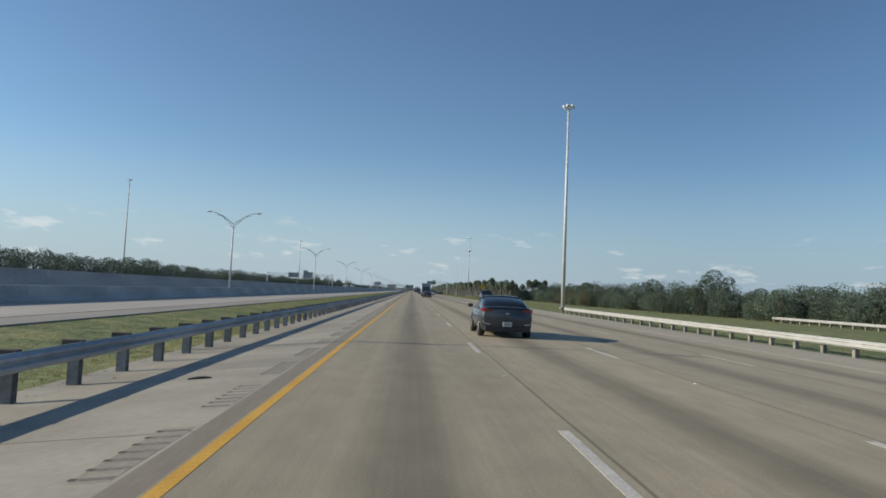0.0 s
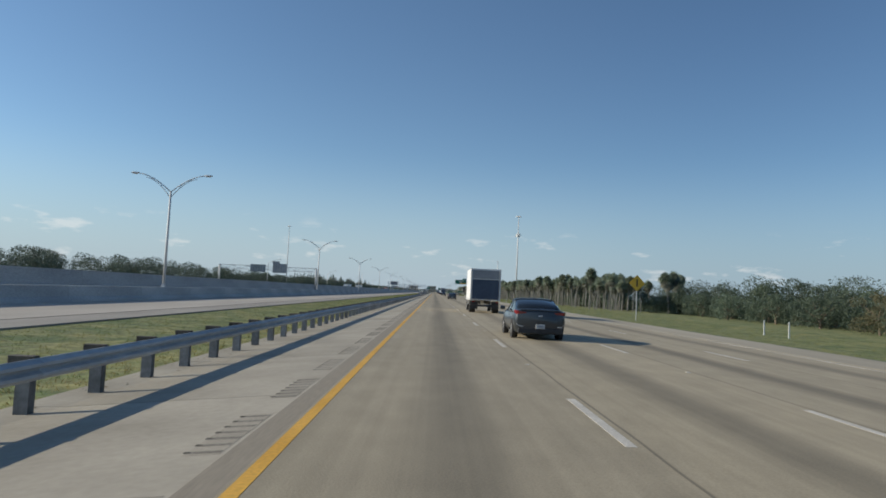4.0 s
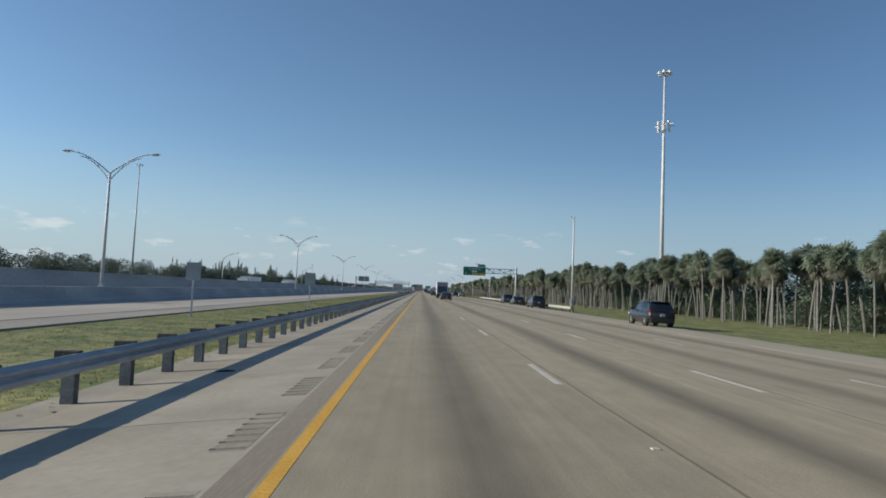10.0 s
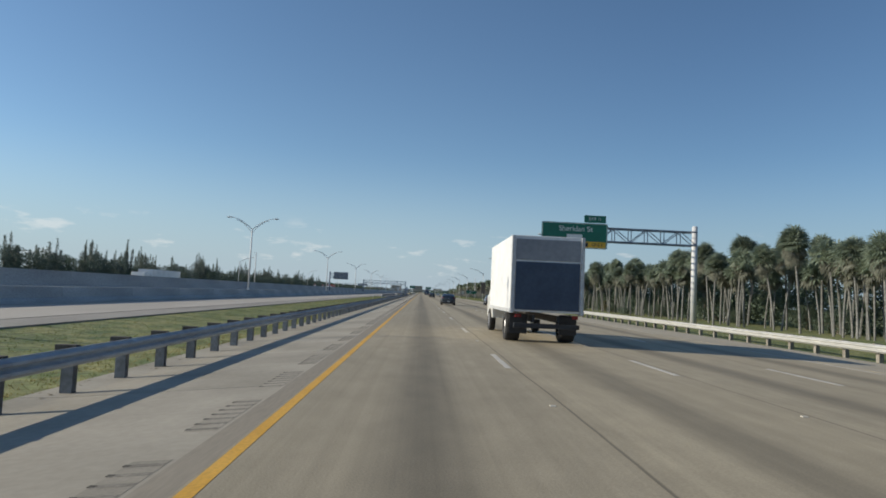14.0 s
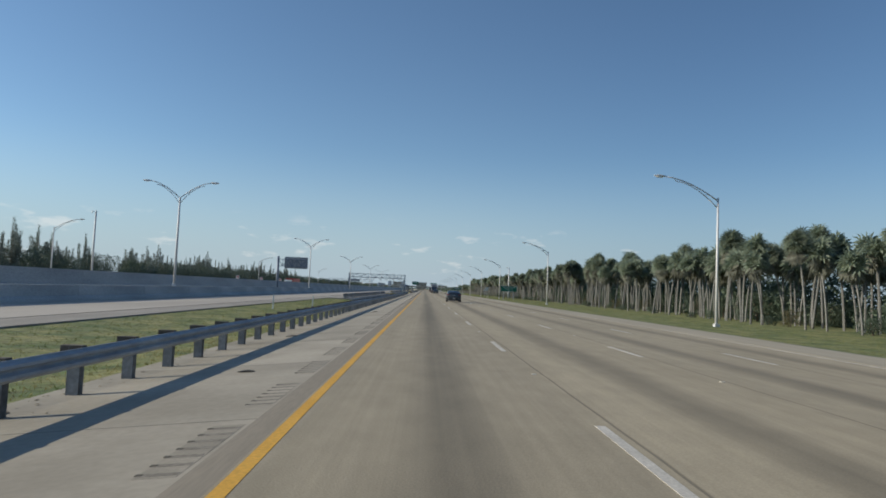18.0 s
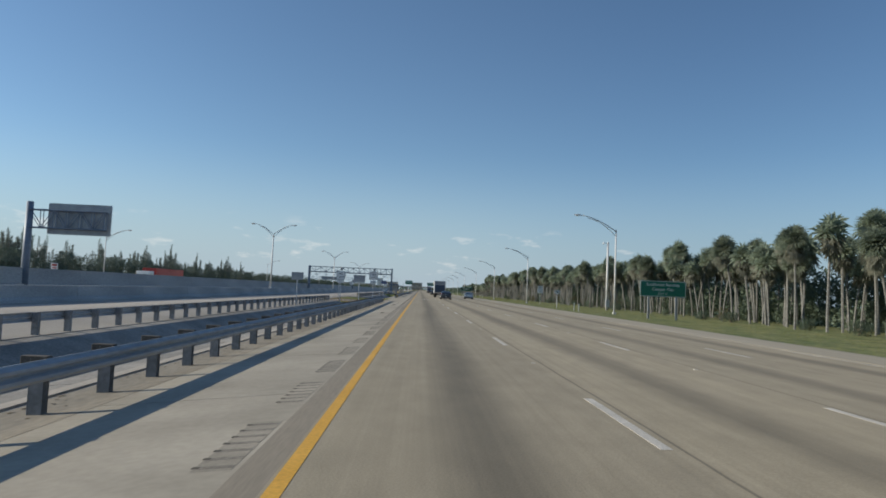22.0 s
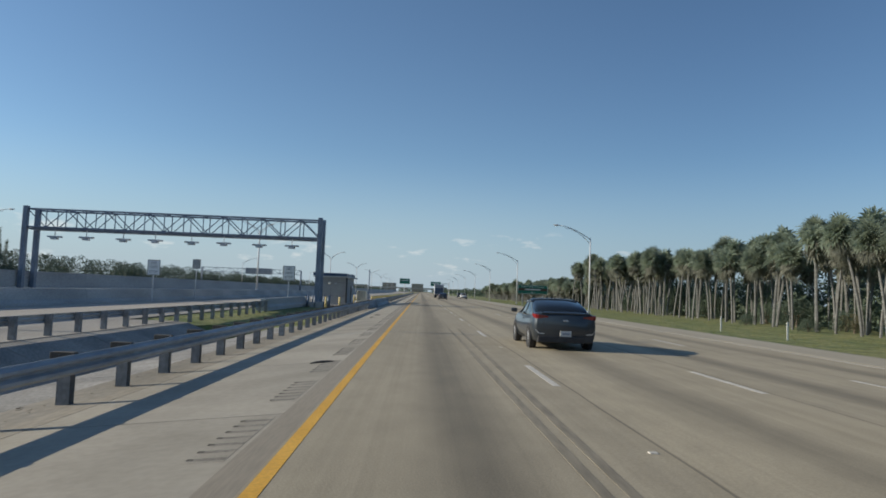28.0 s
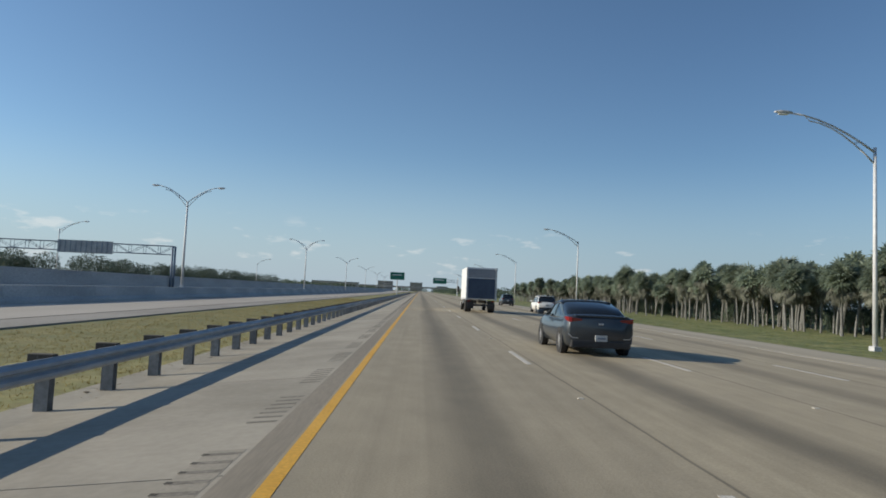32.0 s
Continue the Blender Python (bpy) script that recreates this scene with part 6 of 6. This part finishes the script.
    part("cab", loft(bmesh.new(), [[(x_, yy, z) for x_, z in ((-1.05, 0.6), (1.05, 0.6), (1.08, 1.5), (0.95, zt), (-0.95, zt), (-1.08, 1.5))] for yy, zt in ((6.4, 2.5), (7.5, 2.5), (8.1, 1.75), (8.6, 1.6))]), P_WHITE, t)
    part("windscreen", box(bmesh.new(), -0.8, 0.8, 7.86, 7.9, 1.65, 2.2, 0.01), M["window"], t)
    for s in (-1, 1):
        part("mirror", box(bmesh.new(), s * 1.42 - 0.1, s * 1.42 + 0.1, 7.3, 7.38, 1.6, 2.1, 0.02), M["trim"], t)
        part("mirror_arm", tube(bmesh.new(), (s * 1.05, 7.35, 1.85), (s * 1.35, 7.35, 1.9), 0.02, seg=6), M["trim"], t)
    wheels(t, 0.48, 0.5, 1.2, (1.4,))
    wheels(t, 0.48, 0.26, 1.1, (7.4,))
    return t


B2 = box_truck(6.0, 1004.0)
# the one truck repeated further back along its run
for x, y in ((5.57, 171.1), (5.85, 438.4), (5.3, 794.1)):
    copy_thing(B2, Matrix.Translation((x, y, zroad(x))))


def artic(x, y, label, pm, turn=180):
    t = thing("lorry", label, "truck", pose(x, y, -0.5, 0, 0, turn), "oncoming traffic")
    part("trailer_body", box(bmesh.new(), -1.28, 1.28, 0, 13.5, 1.2, 4.0, 0.03), pm, t)
    part("chassis", box(bmesh.new(), -0.5, 0.5, 0.3, 13.0, 0.8, 1.2), M["trim"], t)
    part("cab", box(bmesh.new(), -1.2, 1.2, 14.2, 16.4, 0.8, 3.4, 0.15), P_WHITE, t)
    part("bonnet", box(bmesh.new(), -1.05, 1.05, 16.4, 18.2, 0.7, 1.9, 0.15), P_WHITE, t)
    wheels(t, 0.5, 0.5, 1.25, (1.2, 2.5, 14.6, 17.6))
    return t


artic(-48.5, 492.0, "white articulated lorry on the oncoming carriageway", P_BOX)
artic(-48.5, 548.0, "white articulated lorry far off on the oncoming carriageway", P_BOX)
artic(-49.5, 790.0, "red-orange container lorry on the oncoming carriageway", M["red"])
for x, y, pm in ((-53, 262, P_WHITE), (-48, 640, P_SILVER), (-52, 830, P_WHITE), (-48, 1075, P_WHITE)):
    v = vehicle("suv", "pale car on the oncoming carriageway", (x, y, -0.5), 4.62, 1.87, 1.08, 1.7, 0, (0.08, 0.5, 2.65, 3.4), pm, 0.37, (0.85, 3.6), clear=0.26, lit=False, turn=180)

# ---- plants ----
def from_arrays(name, verts, faces, material):
    me = bpy.data.meshes.new(name)
    me.from_pydata(verts, [], faces)
    me.materials.append(material)
    return me


def fan_palm(seed, h, far=False):
    """Meshes of a cabbage palm: ringed trunk, round crown of split fan leaves, shaggy skirt of dead fans."""
    r = random.Random(seed)
    bm = bmesh.new()
    n, sides = (5, 5) if far else (14, 8)
    bx, by = r.uniform(-0.9, 0.9), r.uniform(-0.9, 0.9)
    bow = r.uniform(1.1, 2.2)
    rings = []
    for i in range(n + 1):
        f = i / n
        rad = 0.1 - 0.02 * f + (0.008 if i % 2 else 0.0) + 0.09 * max(0, f - 0.74) / 0.26
        rings.append([(bx * f ** bow + rad * math.cos(a), by * f ** bow + rad * math.sin(a), -0.3 + (h + 0.3) * f) for a in [k * 2 * math.pi / sides for k in range(sides)]])
    loft(bm, rings)
    trunk = mesh("trunk", bm, M["bark"], True)
    blades = 7 if far else 13
    wide = 0.1 if far else 0.055

    def fans(count, elev, spread, length, droop, z_lo, z_hi, name, mat):
        vs, fs = [], []
        for i in range(count):
            az = 2.4 * i + r.uniform(-0.4, 0.4)
            el = elev[0] + (elev[1] - elev[0]) * (i + r.random()) / count
            o = Vector((bx, by, h + r.uniform(z_lo, z_hi)))
            d = Vector((math.cos(az) * math.cos(el), math.sin(az) * math.cos(el), math.sin(el)))
            side = d.cross(Vector((0, 0, 1))).normalized() if abs(d.z) < 0.98 else Vector((1, 0, 0))
            up = side.cross(d).normalized()
            roll = r.uniform(-1.0, 1.0)
            side, up = side * math.cos(roll) + up * math.sin(roll), up * math.cos(roll) - side * math.sin(roll)
            base = o + d * r.uniform(0.35, 1.0) * length * 0.62
            k0 = len(vs)
            vs += [tuple(o + side * 0.025), tuple(o - side * 0.025), tuple(base)]
            fs.append((k0, k0 + 1, k0 + 2))
            L = length * r.uniform(0.7, 1.0)
            half = blades // 2
            for k in range(blades):
                a = (k - half) / half * spread
                ll = L * (1 - 0.22 * abs(k - half) / half) * r.uniform(0.85, 1.1)
                w = d * math.cos(a) + side * math.sin(a)
                s2 = -d * math.sin(a) + side * math.cos(a)
                mid = base + w * ll * 0.55 + up * 0.06 * ll
                tip = base + w * ll + Vector((0, 0, -droop * ll))
                k0 = len(vs)
                vs += [tuple(base), tuple(mid + s2 * wide), tuple(tip), tuple(mid - s2 * wide)]
                fs.append((k0, k0 + 1, k0 + 2, k0 + 3))
        return from_arrays(name, vs, fs, mat)
    crown = fans(42 if far else 120, (-0.5, 1.5), 1.9, 1.12, 0.17, -0.4, 0.25, "crown", M["frond"])
    skirt = fans(15 if far else 46, (-1.4, -0.35), 1.3, 0.95, 0.3, -0.85, -0.1, "dead_fronds", M["dead"])
    return trunk, crown, skirt


def leaf_cloud(r, blobs, count, size, name, mat, flat=0.8):
    """Many small leaves on the shells of uneven clumps."""
    vs, fs = [], []
    for cx, cy, cz, rx, rz in blobs:
        for _ in range(int(count * rx * rx)):
            a, u = r.uniform(0, 2 * math.pi), r.uniform(-0.85, 1)
            q = math.sqrt(max(0, 1 - u * u))
            k = r.uniform(0.72, 1.08)
            p = Vector((cx + rx * q * math.cos(a) * k, cy + rx * q * math.sin(a) * k, cz + rz * u * k))
            d1 = Vector((r.gauss(0, 1), r.gauss(0, 1), r.gauss(0, 0.6))).normalized()
            d2 = d1.cross(Vector((r.gauss(0, 1), r.gauss(0, 1), r.gauss(0, 1)))).normalized()
            s = size * r.uniform(0.6, 1.3)
            k0 = len(vs)
            vs += [tuple(p - d1 * s), tuple(p + d2 * s * flat * 0.5), tuple(p + d1 * s), tuple(p - d2 * s * flat * 0.5)]
            fs.append((k0, k0 + 1, k0 + 2, k0 + 3))
    return from_arrays(name, vs, fs, mat)


def broad_tree(seed, h, w, mat, density=460, size=0.11):
    r = random.Random(seed)
    bm = bmesh.new()
    tube(bm, (0, 0, -0.3), (0.1, 0.05, h * 0.45), 0.16, 0.1, 8)
    blobs = []
    for i in range(11):
        a = 2.4 * i + r.uniform(-0.5, 0.5)
        d = r.uniform(0.25, 0.8) * w
        z = h * (0.16 + 0.7 * (i + r.random()) / 11)
        rr = r.uniform(0.28, 0.5) * w * (1.15 - 0.5 * z / h)
        blobs.append((d * math.cos(a), d * math.sin(a), z, rr, rr * 0.75))
        tube(bm, (0.05, 0.02, h * r.uniform(0.15, 0.4)), (d * math.cos(a) * 0.9, d * math.sin(a) * 0.9, z), 0.06, 0.02, 5)
    blobs.append((0, 0, h * 0.86, w * 0.34, h * 0.13))
    return mesh("trunk", bm, M["wood"]), leaf_cloud(r, blobs, density, size, "crown", mat)


def casuarina(seed, h):
    """A tall tree of several upright feathery plumes."""
    r = random.Random(seed)
    bm = bmesh.new()
    tube(bm, (0, 0, -0.3), (0.15, 0, h * 0.9), 0.15, 0.02, 7)
    vs, fs = [], []
    for i in range(9):
        a = r.uniform(0, 2 * math.pi)
        q = 0.0 if i == 0 else r.uniform(0.4, 1.5)
        z0, z1 = h * r.uniform(0.2, 0.5), h * (1.0 if i == 0 else r.uniform(0.62, 0.95))
        o, top = Vector((0, 0, z0 * 0.8)), Vector((q * math.cos(a), q * math.sin(a), z1))
        foot = Vector((q * 0.85 * math.cos(a), q * 0.85 * math.sin(a), z0))
        tube(bm, o, foot, 0.05, 0.03, 5, False)
        tube(bm, foot, top, 0.03, 0.008, 4, False)
        for k in range(260):
            f = r.random()
            rad = (0.05 + 0.34 * (1 - f) ** 0.8) * r.uniform(0.2, 1.0)
            b = r.uniform(0, 2 * math.pi)
            p = foot.lerp(top, f) + Vector((rad * math.cos(b), rad * math.sin(b), 0))
            d = Vector((math.cos(b) * 0.45 + r.gauss(0, 0.2), math.sin(b) * 0.45 + r.gauss(0, 0.2), r.uniform(0.2, 1.2))).normalized() * r.uniform(0.3, 0.65)
            s = d.cross(Vector((r.gauss(0, 1), r.gauss(0, 1), r.gauss(0, 1)))).normalized() * 0.035
            k0 = len(vs)
            vs += [tuple(p - s), tuple(p + s), tuple(p + d)]
            fs.append((k0, k0 + 1, k0 + 2))
    return mesh("trunk", bm, M["wood"]), from_arrays("crown", vs, fs, M["needle"])


def plant(name, label, category, group, parts, m):
    t = thing(name, label, category, m, group)
    for n_, me in zip(("trunk", "crown", "dead_fronds"), parts):
        part(n_, me, None, t)
    return t


random.seed(21)
PALMS = [fan_palm(s, h) for s, h in ((1, 6.8), (2, 6.3), (3, 7.2), (4, 6.5), (15, 6.9), (16, 6.1), (17, 7.4), (18, 6.6), (11, 4.0), (12, 4.5))]
palm_src = [plant("cabbage_palm", "cabbage palm with a slender grey trunk and shaggy fan crown", "palm tree", "palms along the motorway", p, pose(36, 250 + i, -0.55)) for i, p in enumerate(PALMS)]
# heights along the row, then the palms themselves, in three loose ranks
def palm_scale(y):
    marks = ((240, 0.9), (330, 0.97), (420, 1.0), (500, 1.03), (560, 1.06), (600, 1.08), (650, 1.12), (720, 1.08), (760, 1.03), (800, 1.06), (860, 1.17), (900, 1.2), (962, 1.12), (968, 1.12), (1300, 1.0))
    for (a, u), (b, v) in zip(marks, marks[1:]):
        if y <= b:
            return u + (v - u) * (y - a) / (b - a)
    return 0.9


count = 0
y = 243.0
while y < 1160 and count < 330:
    y += random.uniform(2.1, 3.7) if y < 930 else random.uniform(1.2, 3.0)
    x = random.choice((34.0, 35.5, 37.0, 39.5)) + random.uniform(-1.2, 1.2)
    if 250 < y < 275:
        x += 6
    s = palm_scale(y) * random.uniform(0.9, 1.1)
    if random.random() < 0.05:
        s *= 1.16
    src = palm_src[random.randrange(8)] if y < 968 else palm_src[8 + count % 2]
    m = Matrix.Translation((x, y, -0.58)) @ pose(0, 0, 0, random.uniform(-2.5, 2.5), random.uniform(-2.5, 2.5), random.uniform(0, 360))
    ob = copy_thing(src, m)
    ob.scale = (s * 0.99, s * 0.99, s)
    count += 1
# the ranks behind them, as one mass
FAR_PALMS = [fan_palm(s, h, True) for s, h in ((5, 6.5), (6, 6.1), (7, 6.9), (8, 6.3), (13, 3.9), (14, 4.5))]
for name, k, label in (("back_palm_trunks", 0, "pale trunks of the palms further back"), ("back_palm_crowns", 1, "shaggy crowns of the palms further back"), ("back_dead_fronds", 2, "hanging dead fronds of the palms further back")):
    rb = random.Random(91)
    vs, fs, off = [], [], 0
    for i in range(1080):
        yy = 244 + i * 1.03 + rb.uniform(-1.2, 1.2) if i < 700 else 962 + (i - 700) * 0.6 + rb.uniform(-1, 1)
        xx = rb.uniform(34.2, 43.0) if i < 700 else rb.uniform(34.5, 46)
        m = Matrix.Translation((xx, yy, -0.6)) @ pose(0, 0, 0, rb.uniform(-2, 2), rb.uniform(-2, 2), rb.uniform(0, 360)) @ Matrix.Scale(palm_scale(yy) * rb.uniform(0.82, 1.1), 4)
        me = FAR_PALMS[i % 4 if yy < 968 else 4 + i % 2][k]
        co = np.empty(len(me.vertices) * 3)
        me.vertices.foreach_get("co", co)
        co = co.reshape(-1, 3) @ np.array(m.to_3x3()).T + np.array(m.translation)
        fs += [tuple(v + off for v in p.vertices) for p in me.polygons]
        off += len(co)
        vs.append(co)
    tagged(new(name, from_arrays(name, np.concatenate(vs).tolist(), fs, FAR_PALMS[0][k].materials[0])), label, "palm trees", kind="stuff")
for i, ob in enumerate(palm_src):
    ob.matrix_basis = pose(47.5 + 1.5 * i, 244 + 3.1 * i, -0.6, 0, 0, 50 * i)

TREES = [broad_tree(31, 5.6, 2.9, M["leaf"]), broad_tree(32, 4.8, 3.1, M["leaf_dark"]), broad_tree(33, 6.2, 3.3, M["leaf"]), broad_tree(34, 4.6, 2.6, M["leaf_olive"])]
tree_src = [plant("tree", "rounded leafy roadside tree with a dark green crown", "tree", "roadside trees", p, pose(60, 20 + 6 * i, -0.7)) for i, p in enumerate(TREES)]
tagged(tree_src[3], "thin dry olive-brown tree with an open crown")
SHRUB = [broad_tree(41, 2.6, 2.2, M["leaf_dark"], 480, 0.1), broad_tree(42, 3.2, 2.5, M["leaf_dark"], 440, 0.1)]
shrub_src = [plant("shrub", "dense dark green shrub in the undergrowth", "shrub", "undergrowth shrubs", p, pose(44, 262 + 4 * i, -0.6)) for i, p in enumerate(SHRUB)]


def put(src, x, y, z, s, sz=None):
    ob = copy_thing(src, Matrix.Translation((x, y, z)) @ pose(0, 0, 0, 0, 0, random.uniform(0, 360)))
    ob.scale = (s, s, sz or s)
    return ob


# right side before the palms
put(tree_src[2], 56.0, 112.0, -0.8, 1.35)
for i in range(56):
    yy = -14 + i * 5.0 + random.uniform(-1.5, 1.5)
    xx = 50 + random.uniform(0, 6) + (6 if yy < 110 else 0)
    put(tree_src[random.choice((0, 1, 1, 2))], xx, yy, -0.75, random.uniform(0.8, 1.15))
    put(shrub_src[i % 2], xx - 4.5 + random.uniform(-1, 1), yy + 2, -0.7, random.uniform(1.0, 1.4))
for yy in (154, 162, 171, 180):
    put(tree_src[3], 44.5 + random.uniform(-2, 2.5), yy, -0.7, random.uniform(0.85, 1.1))
# thicket behind the palms
for i in range(88):
    yy = 270 + i * 10.3 + random.uniform(-3, 3)
    put(shrub_src[i % 2], 42.0 + random.uniform(-3, 2), yy, -0.65, random.uniform(0.7, 1.2))
    if i % 4 == 0:
        put(tree_src[random.choice((0, 1))], 54 + random.uniform(0, 5), yy + 2, -0.7, random.uniform(0.9, 1.15))
for i in range(40):
    put(shrub_src[i % 2], random.uniform(33.0, 36.0), 520 + i * 9.6 + random.uniform(-4, 4), -0.6, random.uniform(0.28, 0.5))
for i in range(20):
    put(tree_src[3], random.uniform(34.0, 39.5), random.uniform(540, 900), -0.6, random.uniform(0.35, 0.5))
for i in range(24):
    put(tree_src[random.choice((0, 2))], random.uniform(44, 50), 975 + i * 10 + random.uniform(-3, 3), -0.65, random.uniform(0.9, 1.15))
# beyond the noise wall on the far side
for i in range(105):
    yy = -20 + i * 13 + random.uniform(-3, 3)
    sc = random.uniform(1.15, 1.6)
    put(tree_src[random.choice((0, 1, 1, 2))], -80 - random.uniform(0, 18), yy, -0.9, sc, sc * (0.95 if yy < 540 else 0.8))
CAS = [casuarina(s, h) for s, h in ((51, 9.0), (52, 10.5), (53, 8.2))]
cas_src = [plant("casuarina", "tall wispy grey-green casuarina behind the noise wall", "tree", "casuarinas", p, pose(-90, 600 + 5 * i, -0.9)) for i, p in enumerate(CAS)]
for i in range(110):
    yy = 540 + i * 3.9 + random.uniform(-9, 9)
    put(cas_src[i % 3], -84 - random.uniform(0, 12), yy, -0.9, random.uniform(0.85, 1.4))
for yy in (420, 424, 960, 966):
    put(cas_src[0], -88, yy, -0.9, 0.9)

# far woods that close the view ahead, as one mass of leaves
r = random.Random(77)
def hedge(label, x0, x1, y0, y1, n, h, density, size, seed, mat="leaf_dark"):
    """A long dense belt of leaves with an uneven top."""
    rr = random.Random(seed)
    bl = []
    for i in range(n):
        q = rr.uniform(1.7, 2.9)
        bl.append((rr.uniform(x0, x1), y0 + (y1 - y0) * (i + rr.random()) / n, h * (rr.uniform(0.62, 1.0) if i % 2 else rr.uniform(0.1, 0.6)) - q * 0.45, q, q * 0.85))
    return tagged(new("woodland_belt", leaf_cloud(rr, bl, density, size, "woodland_belt", M[mat])), label, "woods", kind="stuff")


hedge("dark green belt of woods behind the noise wall", -92, -79, -60, 560, 640, 6.9, 62, 0.24, 61, "leaf_far")
hedge("dark green belt of scrub behind the noise wall", -92, -79, 560, 1320, 800, 6.4, 60, 0.24, 62, "leaf_far")
hedge("dark green belt of woods beyond the verge", 58, 70, -40, 112, 130, 4.6, 75, 0.16, 63)
hedge("dark green belt of woods before the palms", 50, 63, 108, 268, 190, 5.4, 80, 0.15, 65)
hedge("dark undergrowth behind the palms", 42, 50, 266, 960, 900, 4.9, 74, 0.25, 64)
hedge("dark undergrowth behind the short palms", 42, 50, 960, 1180, 150, 3.6, 40, 0.2, 66)
for nm, x0, x1, y0, y1, n, hh in (("far_woods", 36, 60, 1160, 2500, 120, 3.4), ("far_woods", -110, -76, 1310, 2600, 110, 3.6), ("far_woods", -400, 500, 2700, 2900, 90, 5.5)):
    bl = []
    for i in range(n):
        q = r.uniform(2.6, 4.4) * (1 if y0 < 2600 else 2.2)
        bl.append((r.uniform(x0, x1), y0 + (y1 - y0) * (i + r.random()) / n, hh * r.uniform(0.4, 0.9), q, q * 0.75))
    ob = new(nm, leaf_cloud(r, bl, 22 if y0 < 2600 else 6, 0.5 if y0 < 2600 else 1.1, nm, M["leaf_dark"]))
    tagged(ob, "distant dark green woods along the motorway", "woods", kind="stuff")


def tufts(name, spots, material, label):
    """Short blades of mown grass, three to a tuft."""
    rs = np.random.RandomState(3)
    n = len(spots)
    p = np.repeat(spots, 3, axis=0)
    a = rs.uniform(0, 2 * np.pi, n * 3)
    h = rs.uniform(0.025, 0.075, n * 3)
    w = rs.uniform(0.006, 0.014, n * 3)
    lean = rs.normal(0, 0.05, (n * 3, 2))
    d = np.stack([np.cos(a), np.sin(a), np.zeros(n * 3)], 1) * w[:, None]
    base = p + np.stack([rs.normal(0, 0.05, n * 3), rs.normal(0, 0.05, n * 3), np.zeros(n * 3)], 1)
    tip = base + np.stack([lean[:, 0], lean[:, 1], h], 1)
    v = np.stack([base - d, base + d, tip], 1).reshape(-1, 3).astype(np.float32)
    me = bpy.data.meshes.new(name)
    me.vertices.add(len(v))
    me.vertices.foreach_set("co", v.ravel())
    k = n * 3
    me.loops.add(k * 3)
    me.loops.foreach_set("vertex_index", np.arange(k * 3, dtype=np.int32))
    me.polygons.add(k)
    me.polygons.foreach_set("loop_start", np.arange(0, k * 3, 3, dtype=np.int32))
    me.update(calc_edges=True)
    me.materials.append(material)
    return tagged(new(name, me), label, "grass", kind="stuff")


def spots(n, x0, x1, y0, y1, seed, keep=None):
    rs = np.random.RandomState(seed)
    x, y = rs.uniform(x0, x1, n), rs.uniform(y0, y1, n)
    z = np.interp(x, [q[0] for q in xs], [q[1] for q in xs])
    s = np.stack([x, y, z], 1)
    return s if keep is None else s[keep(x, y)]


def open_median(x, y):
    ditch_zone = ((y > 637) & (y < 750)) | ((y > 789) & (y < 869))
    built = (y > 906) & (y < 946)
    bare = (x + 9.4) ** 2 / 36 + (y - 759.3) ** 2 / 70 < 1
    return ~(ditch_zone | built | bare)


tufts("grass_tufts", spots(130000, -14.0, -4.85, -10, 945, 1, open_median), M["blade"], "short green mown grass in the median")
tufts("dry_grass_tufts", np.concatenate([spots(14000, -6.2, -4.8, -10, 640, 2), spots(5000, -14.0, -4.85, 764, 769, 6), spots(2500, -14.0, -4.85, 748.5, 753, 7), spots(30000, -13.5, -4.85, 946, 1080, 4)]), M["blade_dry"], "dry straw-coloured grass along the rail")
tufts("weed_tufts", np.concatenate([spots(4200, -13.6, -4.9, 765.5, 770.5, 8), spots(1600, -6.0, -4.85, 752, 766, 9), spots(2000, -13.6, -4.9, 750, 764, 10)]), M["weed"], "reddish-brown dry weeds on the bare crossover")
tufts("verge_grass_tufts", spots(90000, 18.7, 33.0, -5, 1040, 5), M["blade"], "short green grass on the verge")
